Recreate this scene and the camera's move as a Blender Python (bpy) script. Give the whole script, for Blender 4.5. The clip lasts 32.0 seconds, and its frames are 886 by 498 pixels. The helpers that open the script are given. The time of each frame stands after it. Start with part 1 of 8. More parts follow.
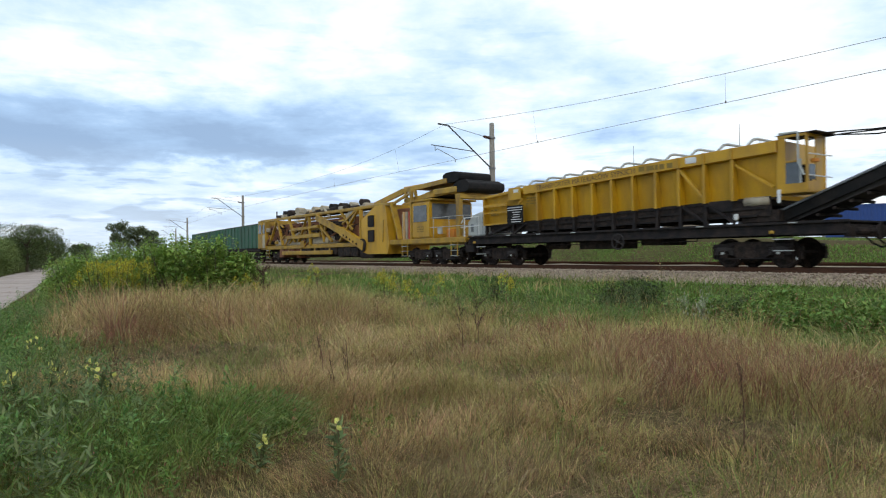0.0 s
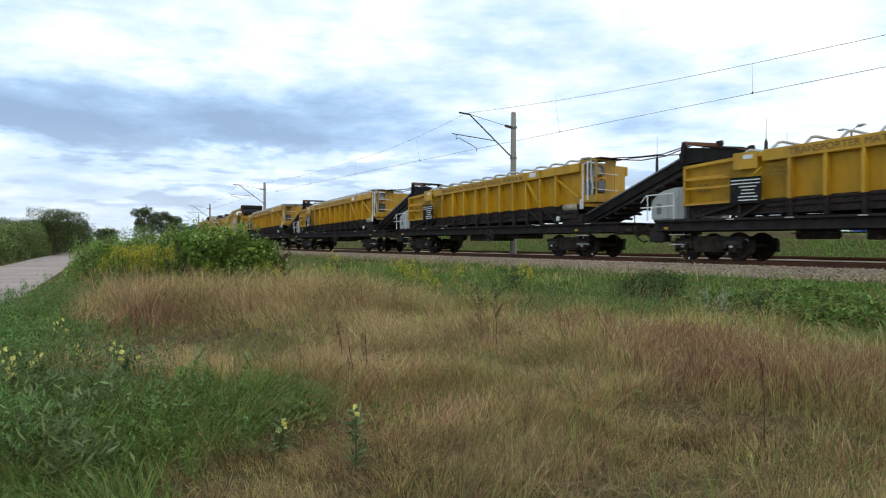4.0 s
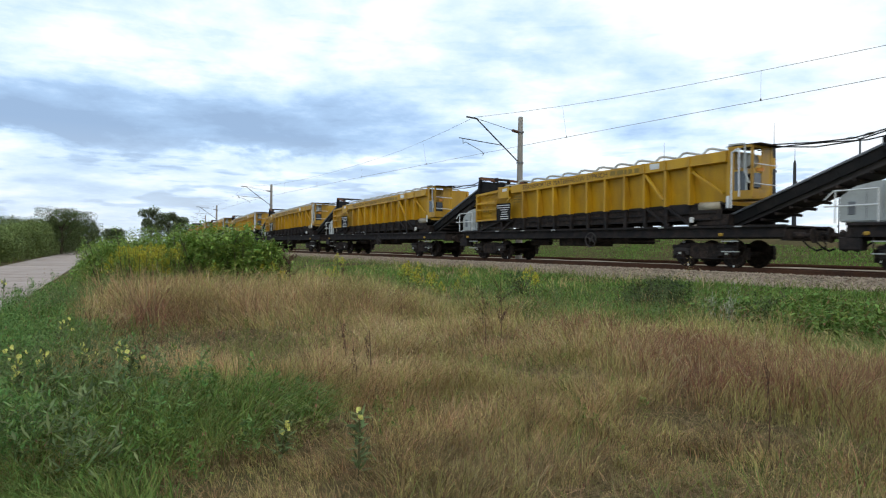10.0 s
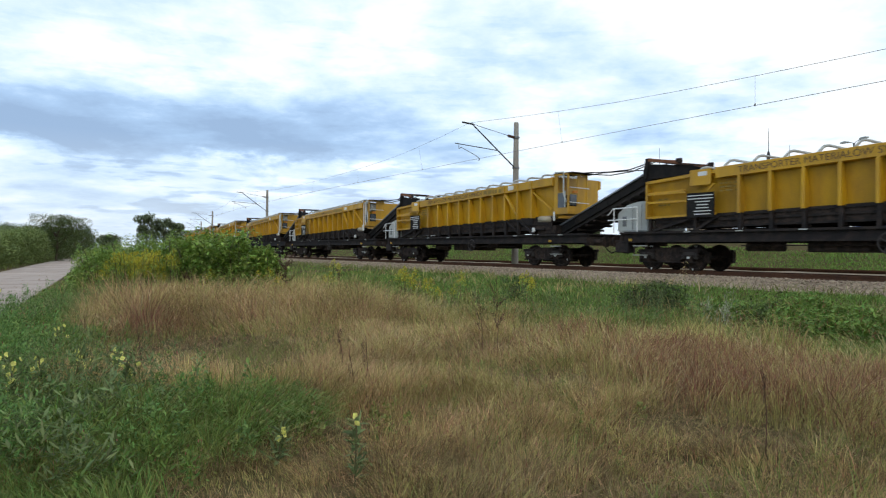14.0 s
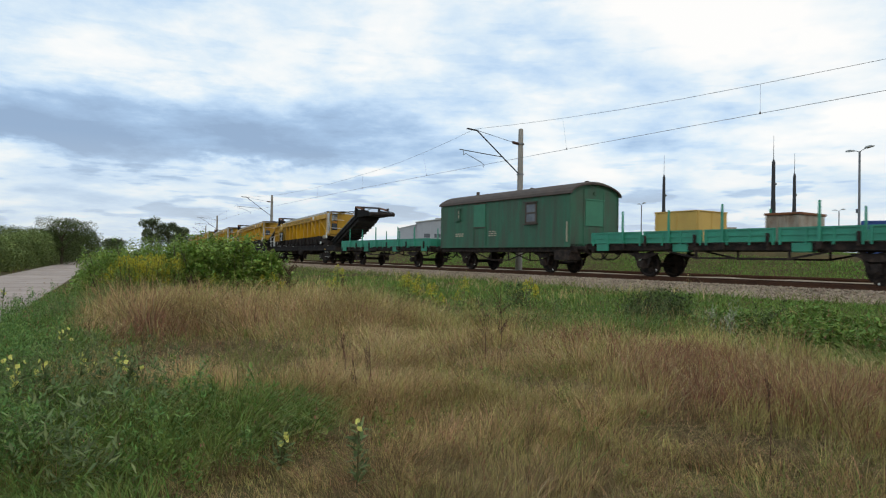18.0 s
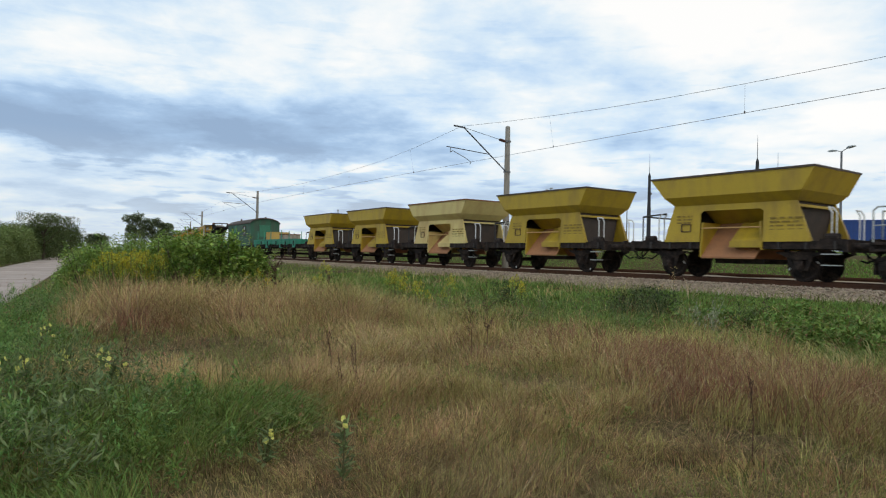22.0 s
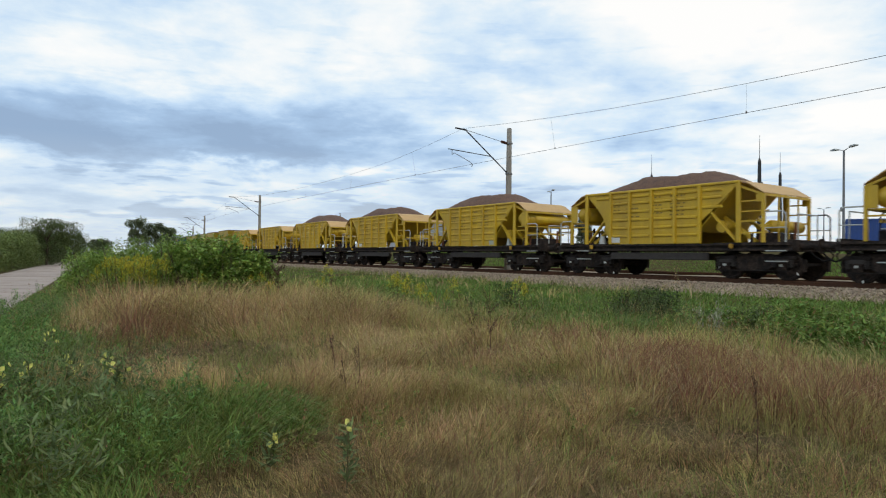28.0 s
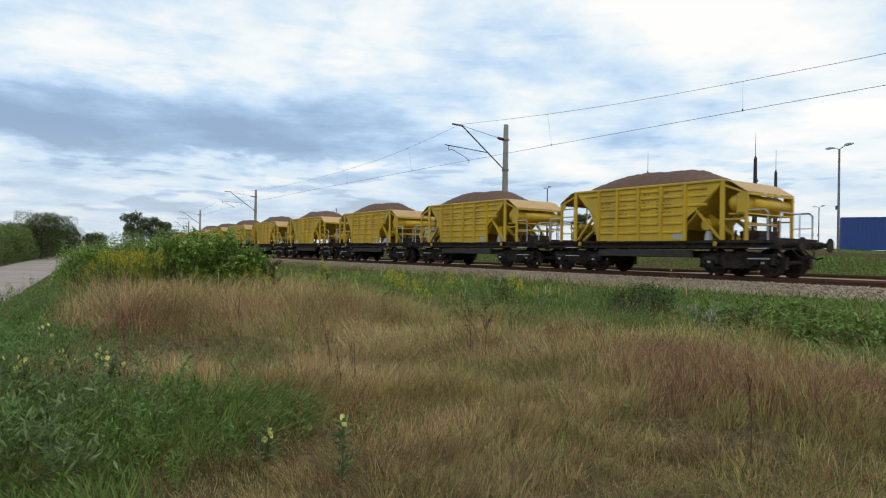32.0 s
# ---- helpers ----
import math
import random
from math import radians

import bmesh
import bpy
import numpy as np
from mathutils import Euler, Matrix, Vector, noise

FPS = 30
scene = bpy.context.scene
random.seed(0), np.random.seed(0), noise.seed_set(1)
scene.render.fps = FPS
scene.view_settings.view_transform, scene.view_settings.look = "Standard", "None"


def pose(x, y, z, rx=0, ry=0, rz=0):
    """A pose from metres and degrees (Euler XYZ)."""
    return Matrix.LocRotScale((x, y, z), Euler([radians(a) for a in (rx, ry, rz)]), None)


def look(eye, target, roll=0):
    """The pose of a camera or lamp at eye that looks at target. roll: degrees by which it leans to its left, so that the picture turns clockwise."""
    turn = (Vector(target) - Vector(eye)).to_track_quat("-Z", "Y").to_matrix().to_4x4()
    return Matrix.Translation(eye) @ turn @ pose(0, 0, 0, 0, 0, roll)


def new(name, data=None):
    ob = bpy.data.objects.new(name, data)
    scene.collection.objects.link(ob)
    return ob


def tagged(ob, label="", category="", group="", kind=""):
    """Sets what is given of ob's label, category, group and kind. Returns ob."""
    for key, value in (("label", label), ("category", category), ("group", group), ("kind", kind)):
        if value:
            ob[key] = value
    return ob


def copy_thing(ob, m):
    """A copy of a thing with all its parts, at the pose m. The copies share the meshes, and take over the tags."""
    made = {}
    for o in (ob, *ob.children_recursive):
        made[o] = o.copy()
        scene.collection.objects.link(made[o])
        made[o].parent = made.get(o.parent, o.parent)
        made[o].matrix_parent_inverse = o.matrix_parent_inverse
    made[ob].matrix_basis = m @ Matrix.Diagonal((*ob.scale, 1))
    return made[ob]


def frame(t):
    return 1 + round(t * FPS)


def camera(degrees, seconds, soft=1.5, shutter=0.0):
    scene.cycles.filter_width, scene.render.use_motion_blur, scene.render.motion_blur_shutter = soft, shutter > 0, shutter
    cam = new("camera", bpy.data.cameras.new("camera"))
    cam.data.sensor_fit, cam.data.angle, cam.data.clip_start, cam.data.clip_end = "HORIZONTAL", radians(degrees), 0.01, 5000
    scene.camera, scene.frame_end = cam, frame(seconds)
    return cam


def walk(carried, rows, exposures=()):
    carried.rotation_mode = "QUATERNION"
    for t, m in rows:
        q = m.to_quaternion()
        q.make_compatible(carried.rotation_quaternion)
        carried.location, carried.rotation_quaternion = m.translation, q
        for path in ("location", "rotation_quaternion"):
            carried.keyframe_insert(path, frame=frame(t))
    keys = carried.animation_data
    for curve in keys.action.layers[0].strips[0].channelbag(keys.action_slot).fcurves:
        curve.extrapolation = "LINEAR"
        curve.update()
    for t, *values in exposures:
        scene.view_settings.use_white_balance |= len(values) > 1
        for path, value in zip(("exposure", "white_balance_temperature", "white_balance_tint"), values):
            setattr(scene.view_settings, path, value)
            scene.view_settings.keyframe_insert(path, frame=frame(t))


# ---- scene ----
# ---- camera: held by hand on one spot, turning a little ----
EYE = 1.5
RAIL = 0.935
cam = camera(68.57, 32.0, 1.15, 0.18)
TURNS = (
(0, 90.42, 0.70, -37.03), (0.5, 90.52, 0.57, -36.89), (1, 90.42, 0.43, -36.25), (1.5, 90.36, 0.38, -35.75), (2, 90.22, 0.27, -35.92),
(2.5, 90.41, -0.05, -36.07), (3, 89.88, -0.18, -35.64), (3.5, 89.46, -0.06, -35.34), (5.5, 89.57, -0.30, -35.20), (6, 89.66, -0.44, -35.54),
(6.5, 89.49, -0.58, -35.74), (7, 89.46, -0.65, -35.43), (7.5, 89.58, -0.63, -35.18), (8, 89.43, -0.64, -35.25), (8.5, 89.59, -0.62, -35.22),
(9, 89.70, -0.66, -35.16), (9.5, 89.86, -0.73, -34.78), (10, 89.81, -0.78, -34.81), (10.5, 89.74, -0.82, -34.95), (11, 89.83, -0.83, -34.81),
(11.5, 89.69, -0.76, -34.69), (12, 89.98, -0.69, -34.84), (12.5, 90.24, -0.64, -35.19), (13, 90.19, -0.56, -35.21), (13.5, 90.16, -0.67, -35.16),
(14, 90.28, -0.60, -35.14), (14.5, 90.41, -0.58, -35.19), (16.5, 90.37, -0.62, -35.25), (17, 90.53, -0.71, -35.45), (17.5, 90.82, -0.82, -35.09),
(18, 90.80, -1.00, -34.80), (18.5, 90.74, -1.07, -35.25), (19, 90.56, -1.26, -35.30), (19.5, 90.45, -1.21, -35.18), (20, 90.57, -1.05, -35.42),
(20.5, 90.65, -1.09, -35.38), (21, 90.59, -1.23, -35.76), (21.5, 90.46, -1.33, -35.68), (22, 90.56, -1.23, -35.99), (22.5, 90.58, -1.18, -35.75),
(23, 90.90, -1.12, -35.57), (23.5, 90.83, -1.15, -35.66), (24, 90.69, -1.11, -35.65), (24.5, 90.69, -1.07, -35.61), (25, 90.94, -1.04, -35.65),
(25.5, 90.92, -0.99, -35.58), (27.5, 90.67, -0.79, -35.70), (28, 90.77, -0.77, -35.77), (28.5, 90.76, -0.86, -35.76), (29, 90.69, -0.86, -35.98),
(29.5, 90.60, -0.91, -35.91), (30, 90.47, -0.98, -36.03), (30.5, 90.76, -1.02, -36.30), (31, 90.39, -1.16, -36.30), (31.5, 90.34, -1.17, -36.16),
(32, 90.42, -1.08, -36.12),
)
walk(cam, [(t, pose(0, 0, EYE, rx, ry, rz)) for t, rx, ry, rz in TURNS], [(0, -0.05, 6500, 10), (14.5, -0.05, 6500, 10), (17.0, -0.26, 6720, 10), (32.0, -0.26, 6720, 10)])

# ---- sky and sun ----
world = bpy.data.worlds.new("sky")
scene.world = world
world.use_nodes = True


def sky_nodes():
    nt = world.node_tree
    nt.nodes.clear()
    n, l = nt.nodes.new, nt.links.new
    out = n("ShaderNodeOutputWorld")
    bg = n("ShaderNodeBackground")
    sky = n("ShaderNodeTexSky")
    sky.sky_type, sky.sun_disc = "NISHITA", False
    sky.sun_elevation, sky.sun_rotation = radians(38), radians(215)
    sky.air_density, sky.dust_density, sky.ozone_density = 1.0, 1.5, 1.0
    tc = n("ShaderNodeTexCoord")
    sep = n("ShaderNodeSeparateXYZ")
    l(tc.outputs["Generated"], sep.inputs[0])
    # cloud deck: the direction laid out on a flat layer high above
    h = n("ShaderNodeMath"); h.operation = "MAXIMUM"; h.inputs[1].default_value = 0.0
    l(sep.outputs["Z"], h.inputs[0])
    ha = n("ShaderNodeMath"); ha.operation = "ADD"; ha.inputs[1].default_value = 0.16
    l(h.outputs[0], ha.inputs[0])
    dx = n("ShaderNodeMath"); dx.operation = "DIVIDE"
    dy = n("ShaderNodeMath"); dy.operation = "DIVIDE"
    l(sep.outputs["X"], dx.inputs[0]); l(ha.outputs[0], dx.inputs[1])
    l(sep.outputs["Y"], dy.inputs[0]); l(ha.outputs[0], dy.inputs[1])
    com = n("ShaderNodeCombineXYZ")
    l(dx.outputs[0], com.inputs[0]); l(dy.outputs[0], com.inputs[1])
    mp = n("ShaderNodeMapping")
    mp.inputs["Location"].default_value = (CLOUD_SHIFT[0], CLOUD_SHIFT[1], 0)
    mp.inputs["Rotation"].default_value = (0, 0, radians(35))
    mp.vector_type = "POINT"
    l(com.outputs[0], mp.inputs[0])
    big = n("ShaderNodeTexNoise"); big.inputs["Scale"].default_value = 0.6; big.inputs["Detail"].default_value = 10; big.inputs["Roughness"].default_value = 0.55
    big.inputs["Distortion"].default_value = 0.35
    l(mp.outputs[0], big.inputs["Vector"])
    fine = n("ShaderNodeTexNoise"); fine.inputs["Scale"].default_value = 1.9; fine.inputs["Detail"].default_value = 9; fine.inputs["Roughness"].default_value = 0.6; fine.inputs["Distortion"].default_value = 0.1
    l(mp.outputs[0], fine.inputs["Vector"])
    # a long grey-blue bank of thicker cloud low in the sky, its edges torn into puffs
    puffmap = n("ShaderNodeMapping"); puffmap.inputs["Scale"].default_value = (1, 1, 2.4)
    l(tc.outputs["Generated"], puffmap.inputs[0])
    puff = n("ShaderNodeTexNoise"); puff.inputs["Scale"].default_value = 6.5; puff.inputs["Detail"].default_value = 10; puff.inputs["Roughness"].default_value = 0.58
    l(puffmap.outputs[0], puff.inputs["Vector"])
    torn = n("ShaderNodeMath"); torn.operation = "MULTIPLY_ADD"; torn.inputs[1].default_value = 0.12
    back = n("ShaderNodeMath"); back.operation = "ADD"; back.inputs[1].default_value = -0.06
    l(sep.outputs["Z"], back.inputs[0]); l(puff.outputs["Fac"], torn.inputs[0]); l(back.outputs[0], torn.inputs[2])
    foot = n("ShaderNodeMapRange"); foot.interpolation_type = "SMOOTHSTEP"
    foot.inputs[1].default_value, foot.inputs[2].default_value = BANK[0], BANK[0] + 0.022
    head = n("ShaderNodeMapRange"); head.interpolation_type = "SMOOTHSTEP"
    head.inputs[1].default_value, head.inputs[2].default_value, head.inputs[3].default_value, head.inputs[4].default_value = BANK[0] + 0.05, BANK[1], 1.0, 0.0
    l(torn.outputs[0], foot.inputs[0]); l(torn.outputs[0], head.inputs[0])
    az = n("ShaderNodeMath"); az.operation = "ARCTAN2"
    l(sep.outputs["X"], az.inputs[0]); l(sep.outputs["Y"], az.inputs[1])
    end = n("ShaderNodeMapRange"); end.interpolation_type = "SMOOTHSTEP"
    end.inputs[1].default_value, end.inputs[2].default_value, end.inputs[3].default_value, end.inputs[4].default_value = radians(22), radians(50), -0.17, -0.015
    l(az.outputs[0], end.inputs[0])
    fh = n("ShaderNodeMath"); fh.operation = "MULTIPLY"
    lump = n("ShaderNodeMapRange"); lump.inputs[1].default_value, lump.inputs[2].default_value, lump.inputs[3].default_value, lump.inputs[4].default_value = 0.34, 0.66, 0.72, 1.22
    billow = n("ShaderNodeTexNoise"); billow.inputs["Scale"].default_value = 5.5; billow.inputs["Detail"].default_value = 9; billow.inputs["Roughness"].default_value = 0.55
    l(puffmap.outputs[0], billow.inputs["Vector"]); l(billow.outputs["Fac"], lump.inputs[0])
    body = n("ShaderNodeMath"); body.operation = "MULTIPLY"
    l(head.outputs[0], body.inputs[0]); l(lump.outputs[0], body.inputs[1])
    l(foot.outputs[0], fh.inputs[0]); l(body.outputs[0], fh.inputs[1])
    # small flat grey puffs in the bright strip below the bank
    flatmap = n("ShaderNodeMapping"); flatmap.inputs["Scale"].default_value = (1, 1, 7)
    l(tc.outputs["Generated"], flatmap.inputs[0])
    wisp = n("ShaderNodeTexNoise"); wisp.inputs["Scale"].default_value = 7.5; wisp.inputs["Detail"].default_value = 6
    l(flatmap.outputs[0], wisp.inputs["Vector"])
    wispy = n("ShaderNodeMapRange"); wispy.interpolation_type = "SMOOTHSTEP"
    wispy.inputs[1].default_value, wispy.inputs[2].default_value, wispy.inputs[4].default_value = 0.53, 0.62, -0.13
    l(wisp.outputs["Fac"], wispy.inputs[0])
    lowonly = n("ShaderNodeMapRange"); lowonly.inputs[1].default_value, lowonly.inputs[2].default_value, lowonly.inputs[3].default_value, lowonly.inputs[4].default_value = 0.09, 0.16, 1.0, 0.15
    l(sep.outputs["Z"], lowonly.inputs[0])
    wl = n("ShaderNodeMath"); wl.operation = "MULTIPLY"
    l(wispy.outputs[0], wl.inputs[0]); l(lowonly.outputs[0], wl.inputs[1])
    fall = n("ShaderNodeMath"); fall.operation = "MULTIPLY_ADD"
    # thinner, whiter cloud towards the line's far side
    thin = n("ShaderNodeMapRange"); thin.interpolation_type = "SMOOTHSTEP"
    thin.inputs[1].default_value, thin.inputs[2].default_value, thin.inputs[3].default_value, thin.inputs[4].default_value = radians(20), radians(50), -0.01, 0.035
    l(az.outputs[0], thin.inputs[0]); l(thin.outputs[0], fall.inputs[2])
    l(fh.outputs[0], fall.inputs[0]); l(end.outputs[0], fall.inputs[1])
    mixn = n("ShaderNodeMix"); mixn.data_type = "FLOAT"; mixn.inputs[0].default_value = 0.42
    l(big.outputs["Fac"], mixn.inputs[2]); l(fine.outputs["Fac"], mixn.inputs[3])
    tot = n("ShaderNodeMath"); tot.operation = "ADD"
    both = n("ShaderNodeMath"); both.operation = "ADD"
    veil = None
    for source, lo, hi, a, b in ((az, radians(11), radians(22), 0.0, 1.0), (az, radians(34), radians(47), 1.0, 0.0), (sep, 0.035, 0.08, 0.0, 1.0), (sep, 0.13, 0.20, 1.0, 0.0)):
        step = n("ShaderNodeMapRange"); step.interpolation_type = "SMOOTHSTEP"
        step.inputs[1].default_value, step.inputs[2].default_value, step.inputs[3].default_value, step.inputs[4].default_value = lo, hi, a, b
        l(source.outputs[0] if source is az else source.outputs["Z"], step.inputs[0])
        if veil is None:
            veil = step
        else:
            join = n("ShaderNodeMath"); join.operation = "MULTIPLY"
            l(veil.outputs[0], join.inputs[0]); l(step.outputs[0], join.inputs[1])
            veil = join
    grey = n("ShaderNodeMath"); grey.operation = "MULTIPLY_ADD"; grey.inputs[1].default_value = -0.075
    l(veil.outputs[0], grey.inputs[0]); l(wl.outputs[0], grey.inputs[2])
    l(fall.outputs[0], both.inputs[0]); l(grey.outputs[0], both.inputs[1])
    l(mixn.outputs[0], tot.inputs[0]); l(both.outputs[0], tot.inputs[1])
    deck = n("ShaderNodeValToRGB")
    cr = deck.color_ramp
    cr.elements[0].position, cr.elements[0].color = 0.29, (0.29, 0.42, 0.62, 1)
    cr.elements[1].position, cr.elements[1].color = 0.58, (0.985, 0.995, 1.0, 1)
    for place, colour in ((0.38, (0.38, 0.55, 0.79, 1)), (0.44, (0.54, 0.72, 0.94, 1)), (0.49, (0.70, 0.84, 0.97, 1)), (0.53, (0.86, 0.93, 0.98, 1))):
        cr.elements.new(place).color = colour
    l(tot.outputs[0], deck.inputs[0])
    # brighter, whiter air low over the horizon
    low = n("ShaderNodeMapRange"); low.inputs[1].default_value = 0.0; low.inputs[2].default_value = 0.16; low.inputs[3].default_value = 0.62; low.inputs[4].default_value = 0.0
    l(h.outputs[0], low.inputs[0])
    white = n("ShaderNodeMix"); white.data_type = "RGBA"
    white.inputs[7].default_value = (0.70, 0.76, 0.815, 1)
    l(low.outputs[0], white.inputs[0]); l(deck.outputs[0], white.inputs[6])
    scale = n("ShaderNodeVectorMath"); scale.operation = "SCALE"; scale.inputs[3].default_value = SKY_GAIN
    l(white.outputs[2], scale.inputs[0])
    skys = n("ShaderNodeVectorMath"); skys.operation = "SCALE"; skys.inputs[3].default_value = 0.06
    l(sky.outputs[0], skys.inputs[0])
    mix = n("ShaderNodeMix"); mix.data_type = "RGBA"; mix.inputs[0].default_value = 0.86
    l(skys.outputs[0], mix.inputs[6]); l(scale.outputs[0], mix.inputs[7])
    l(mix.outputs[2], bg.inputs[0])
    bg.inputs[1].default_value = 1.0
    l(bg.outputs[0], out.inputs[0])


CLOUD_SHIFT = (3.1, 1.7)
BANK = (0.118, 0.27)
SKY_GAIN = 1.36
sky_nodes()
sun = new("sun", bpy.data.lights.new("sun", "SUN"))
sun.data.energy, sun.data.angle, sun.data.color = 0.7, radians(20), (1.0, 0.95, 0.87)
sun.matrix_world = look((-30, -40, 42), (0, 0, 0))


# ---- materials ----
def mat(name, col, rough=0.7, metal=0.0, dirt=None, amount=0.35, scale=3.0, fine=40.0, bump=0.15, spread=0.12, streak=1.0, island=0.0, trans=0.0, gloss=0.5):
    """A surface with colour varied at two scales, dirt in patches and a fine relief."""
    m = bpy.data.materials.new(name)
    m.use_nodes = True
    nt = m.node_tree
    n, l = nt.nodes.new, nt.links.new
    bs = nt.nodes["Principled BSDF"]
    bs.inputs["Roughness"].default_value, bs.inputs["Metallic"].default_value = rough, metal
    bs.inputs["Specular IOR Level"].default_value = 0.18 if trans else gloss
    tc = n("ShaderNodeTexCoord")
    mp = n("ShaderNodeMapping")
    mp.inputs["Scale"].default_value = (1, 1, streak)
    l(tc.outputs["Object"], mp.inputs[0])
    a = n("ShaderNodeTexNoise"); a.inputs["Scale"].default_value = scale; a.inputs["Detail"].default_value = 6; a.inputs["Roughness"].default_value = 0.6
    b = n("ShaderNodeTexNoise"); b.inputs["Scale"].default_value = fine; b.inputs["Detail"].default_value = 4
    l(mp.outputs[0], a.inputs["Vector"]); l(tc.outputs["Object"], b.inputs["Vector"])
    ramp = n("ShaderNodeMapRange"); ramp.inputs[1].default_value = 0.42; ramp.inputs[2].default_value = 0.72; ramp.inputs[4].default_value = amount
    l(a.outputs["Fac"], ramp.inputs[0])
    mix = n("ShaderNodeMix"); mix.data_type = "RGBA"
    d = dirt or tuple(c * 0.45 for c in col)
    mix.inputs[6].default_value, mix.inputs[7].default_value = (*col, 1), (*d, 1)
    l(ramp.outputs[0], mix.inputs[0])
    hsv = n("ShaderNodeHueSaturation")
    l(mix.outputs[2], hsv.inputs["Color"])
    val = n("ShaderNodeMapRange"); val.inputs[1].default_value = 0.25; val.inputs[2].default_value = 0.75
    val.inputs[3].default_value, val.inputs[4].default_value = 1 - spread, 1 + spread
    l(b.outputs["Fac"], val.inputs[0])
    if island:
        geo = n("ShaderNodeNewGeometry")
        isl = n("ShaderNodeMapRange"); isl.inputs[3].default_value, isl.inputs[4].default_value = 1 - island, 1 + island
        l(geo.outputs["Random Per Island"], isl.inputs[0])
        mul = n("ShaderNodeMath"); mul.operation = "MULTIPLY"
        l(val.outputs[0], mul.inputs[0]); l(isl.outputs[0], mul.inputs[1])
        l(mul.outputs[0], hsv.inputs["Value"])
        hue = n("ShaderNodeMapRange"); hue.inputs[3].default_value, hue.inputs[4].default_value = 0.5 - island * 0.06, 0.5 + island * 0.06
        wn = n("ShaderNodeMath"); wn.operation = "FRACT"
        m7 = n("ShaderNodeMath"); m7.operation = "MULTIPLY"; m7.inputs[1].default_value = 7.31
        l(geo.outputs["Random Per Island"], m7.inputs[0]); l(m7.outputs[0], wn.inputs[0]); l(wn.outputs[0], hue.inputs[0])
        l(hue.outputs[0], hsv.inputs["Hue"])
    else:
        oi = n("ShaderNodeObjectInfo")
        ov = n("ShaderNodeMapRange"); ov.inputs[3].default_value, ov.inputs[4].default_value = 0.93, 1.07
        l(oi.outputs["Random"], ov.inputs[0])
        mul = n("ShaderNodeMath"); mul.operation = "MULTIPLY"
        l(val.outputs[0], mul.inputs[0]); l(ov.outputs[0], mul.inputs[1])
        l(mul.outputs[0], hsv.inputs["Value"])
    l(hsv.outputs[0], bs.inputs["Base Color"])
    if bump:
        bp = n("ShaderNodeBump"); bp.inputs["Strength"].default_value = bump; bp.inputs["Distance"].default_value = 0.02
        l(b.outputs["Fac"], bp.inputs["Height"]); l(bp.outputs[0], bs.inputs["Normal"])
    if trans:
        tr = n("ShaderNodeBsdfTranslucent")
        l(hsv.outputs[0], tr.inputs[0])
        ms = n("ShaderNodeMixShader"); ms.inputs[0].default_value = trans
        l(bs.outputs[0], ms.inputs[1]); l(tr.outputs[0], ms.inputs[2])
        l(ms.outputs[0], nt.nodes["Material Output"].inputs[0])
    return m


M = {}
M["yellow"] = mat("yellow_paint", (0.55, 0.30, 0.008), 0.45, 0, (0.27, 0.14, 0.02), 0.75, 1.3, 30, 0.08, 0.08, 0.35)
M["machine"] = mat("oily_yellow_paint", (0.44, 0.255, 0.02), 0.55, 0, (0.14, 0.08, 0.03), 0.75, 1.6, 30, 0.12, 0.14)
M["lemon"] = mat("lemon_paint", (0.60, 0.38, 0.018), 0.5, 0, (0.33, 0.205, 0.03), 0.6, 1.2, 30, 0.08, 0.09, 0.35)
M["pale"] = mat("faded_yellow_paint", (0.66, 0.53, 0.20), 0.6, 0, (0.42, 0.20, 0.07), 0.55, 1.4, 30, 0.08, 0.09, 0.4)
M["tan"] = mat("sun_bleached_sheet", (0.58, 0.36, 0.14), 0.6, 0, (0.36, 0.19, 0.07), 0.5, 1.5, 30, 0.08, 0.1)
M["rust"] = mat("rusted_steel", (0.20, 0.075, 0.03), 0.85, 0.1, (0.09, 0.04, 0.025), 0.6, 3, 50, 0.3, 0.2)
M["black"] = mat("grimy_dark_steel", (0.022, 0.018, 0.0165), 0.85, 0.0, (0.078, 0.053, 0.04), 0.8, 5.0, 26, 0.4, 0.35, gloss=0.15)
M["slate"] = mat("slate_grey_paint", (0.019, 0.0165, 0.0165), 0.75, 0.0, (0.055, 0.040, 0.032), 0.65, 3, 30, 0.25, 0.25, gloss=0.15)
M["rubber"] = mat("black_rubber", (0.014, 0.0135, 0.0135), 0.8, 0, (0.042, 0.034, 0.028), 0.45, 3, 60, 0.15, 0.15, gloss=0.15)
M["white"] = mat("white_paint", (0.72, 0.72, 0.70), 0.5, 0, (0.45, 0.42, 0.36), 0.4, 3, 40, 0.05, 0.06)
M["lightgrey"] = mat("light_grey_paint", (0.43, 0.445, 0.42), 0.5, 0, (0.28, 0.26, 0.22), 0.5, 2, 40, 0.06, 0.08)
M["steel"] = mat("worn_bright_steel", (0.45, 0.44, 0.42), 0.35, 0.9, (0.2, 0.17, 0.14), 0.4, 5, 60, 0.1, 0.1)
M["green"] = mat("sea_green_paint", (0.035, 0.27, 0.17), 0.55, 0, (0.03, 0.12, 0.085), 0.5, 1.6, 30, 0.08, 0.1, 0.35)
M["vangreen"] = mat("weathered_green_boards", (0.034, 0.125, 0.068), 0.65, 0, (0.062, 0.066, 0.046), 0.95, 3.2, 30, 0.15, 0.16, 0.16)
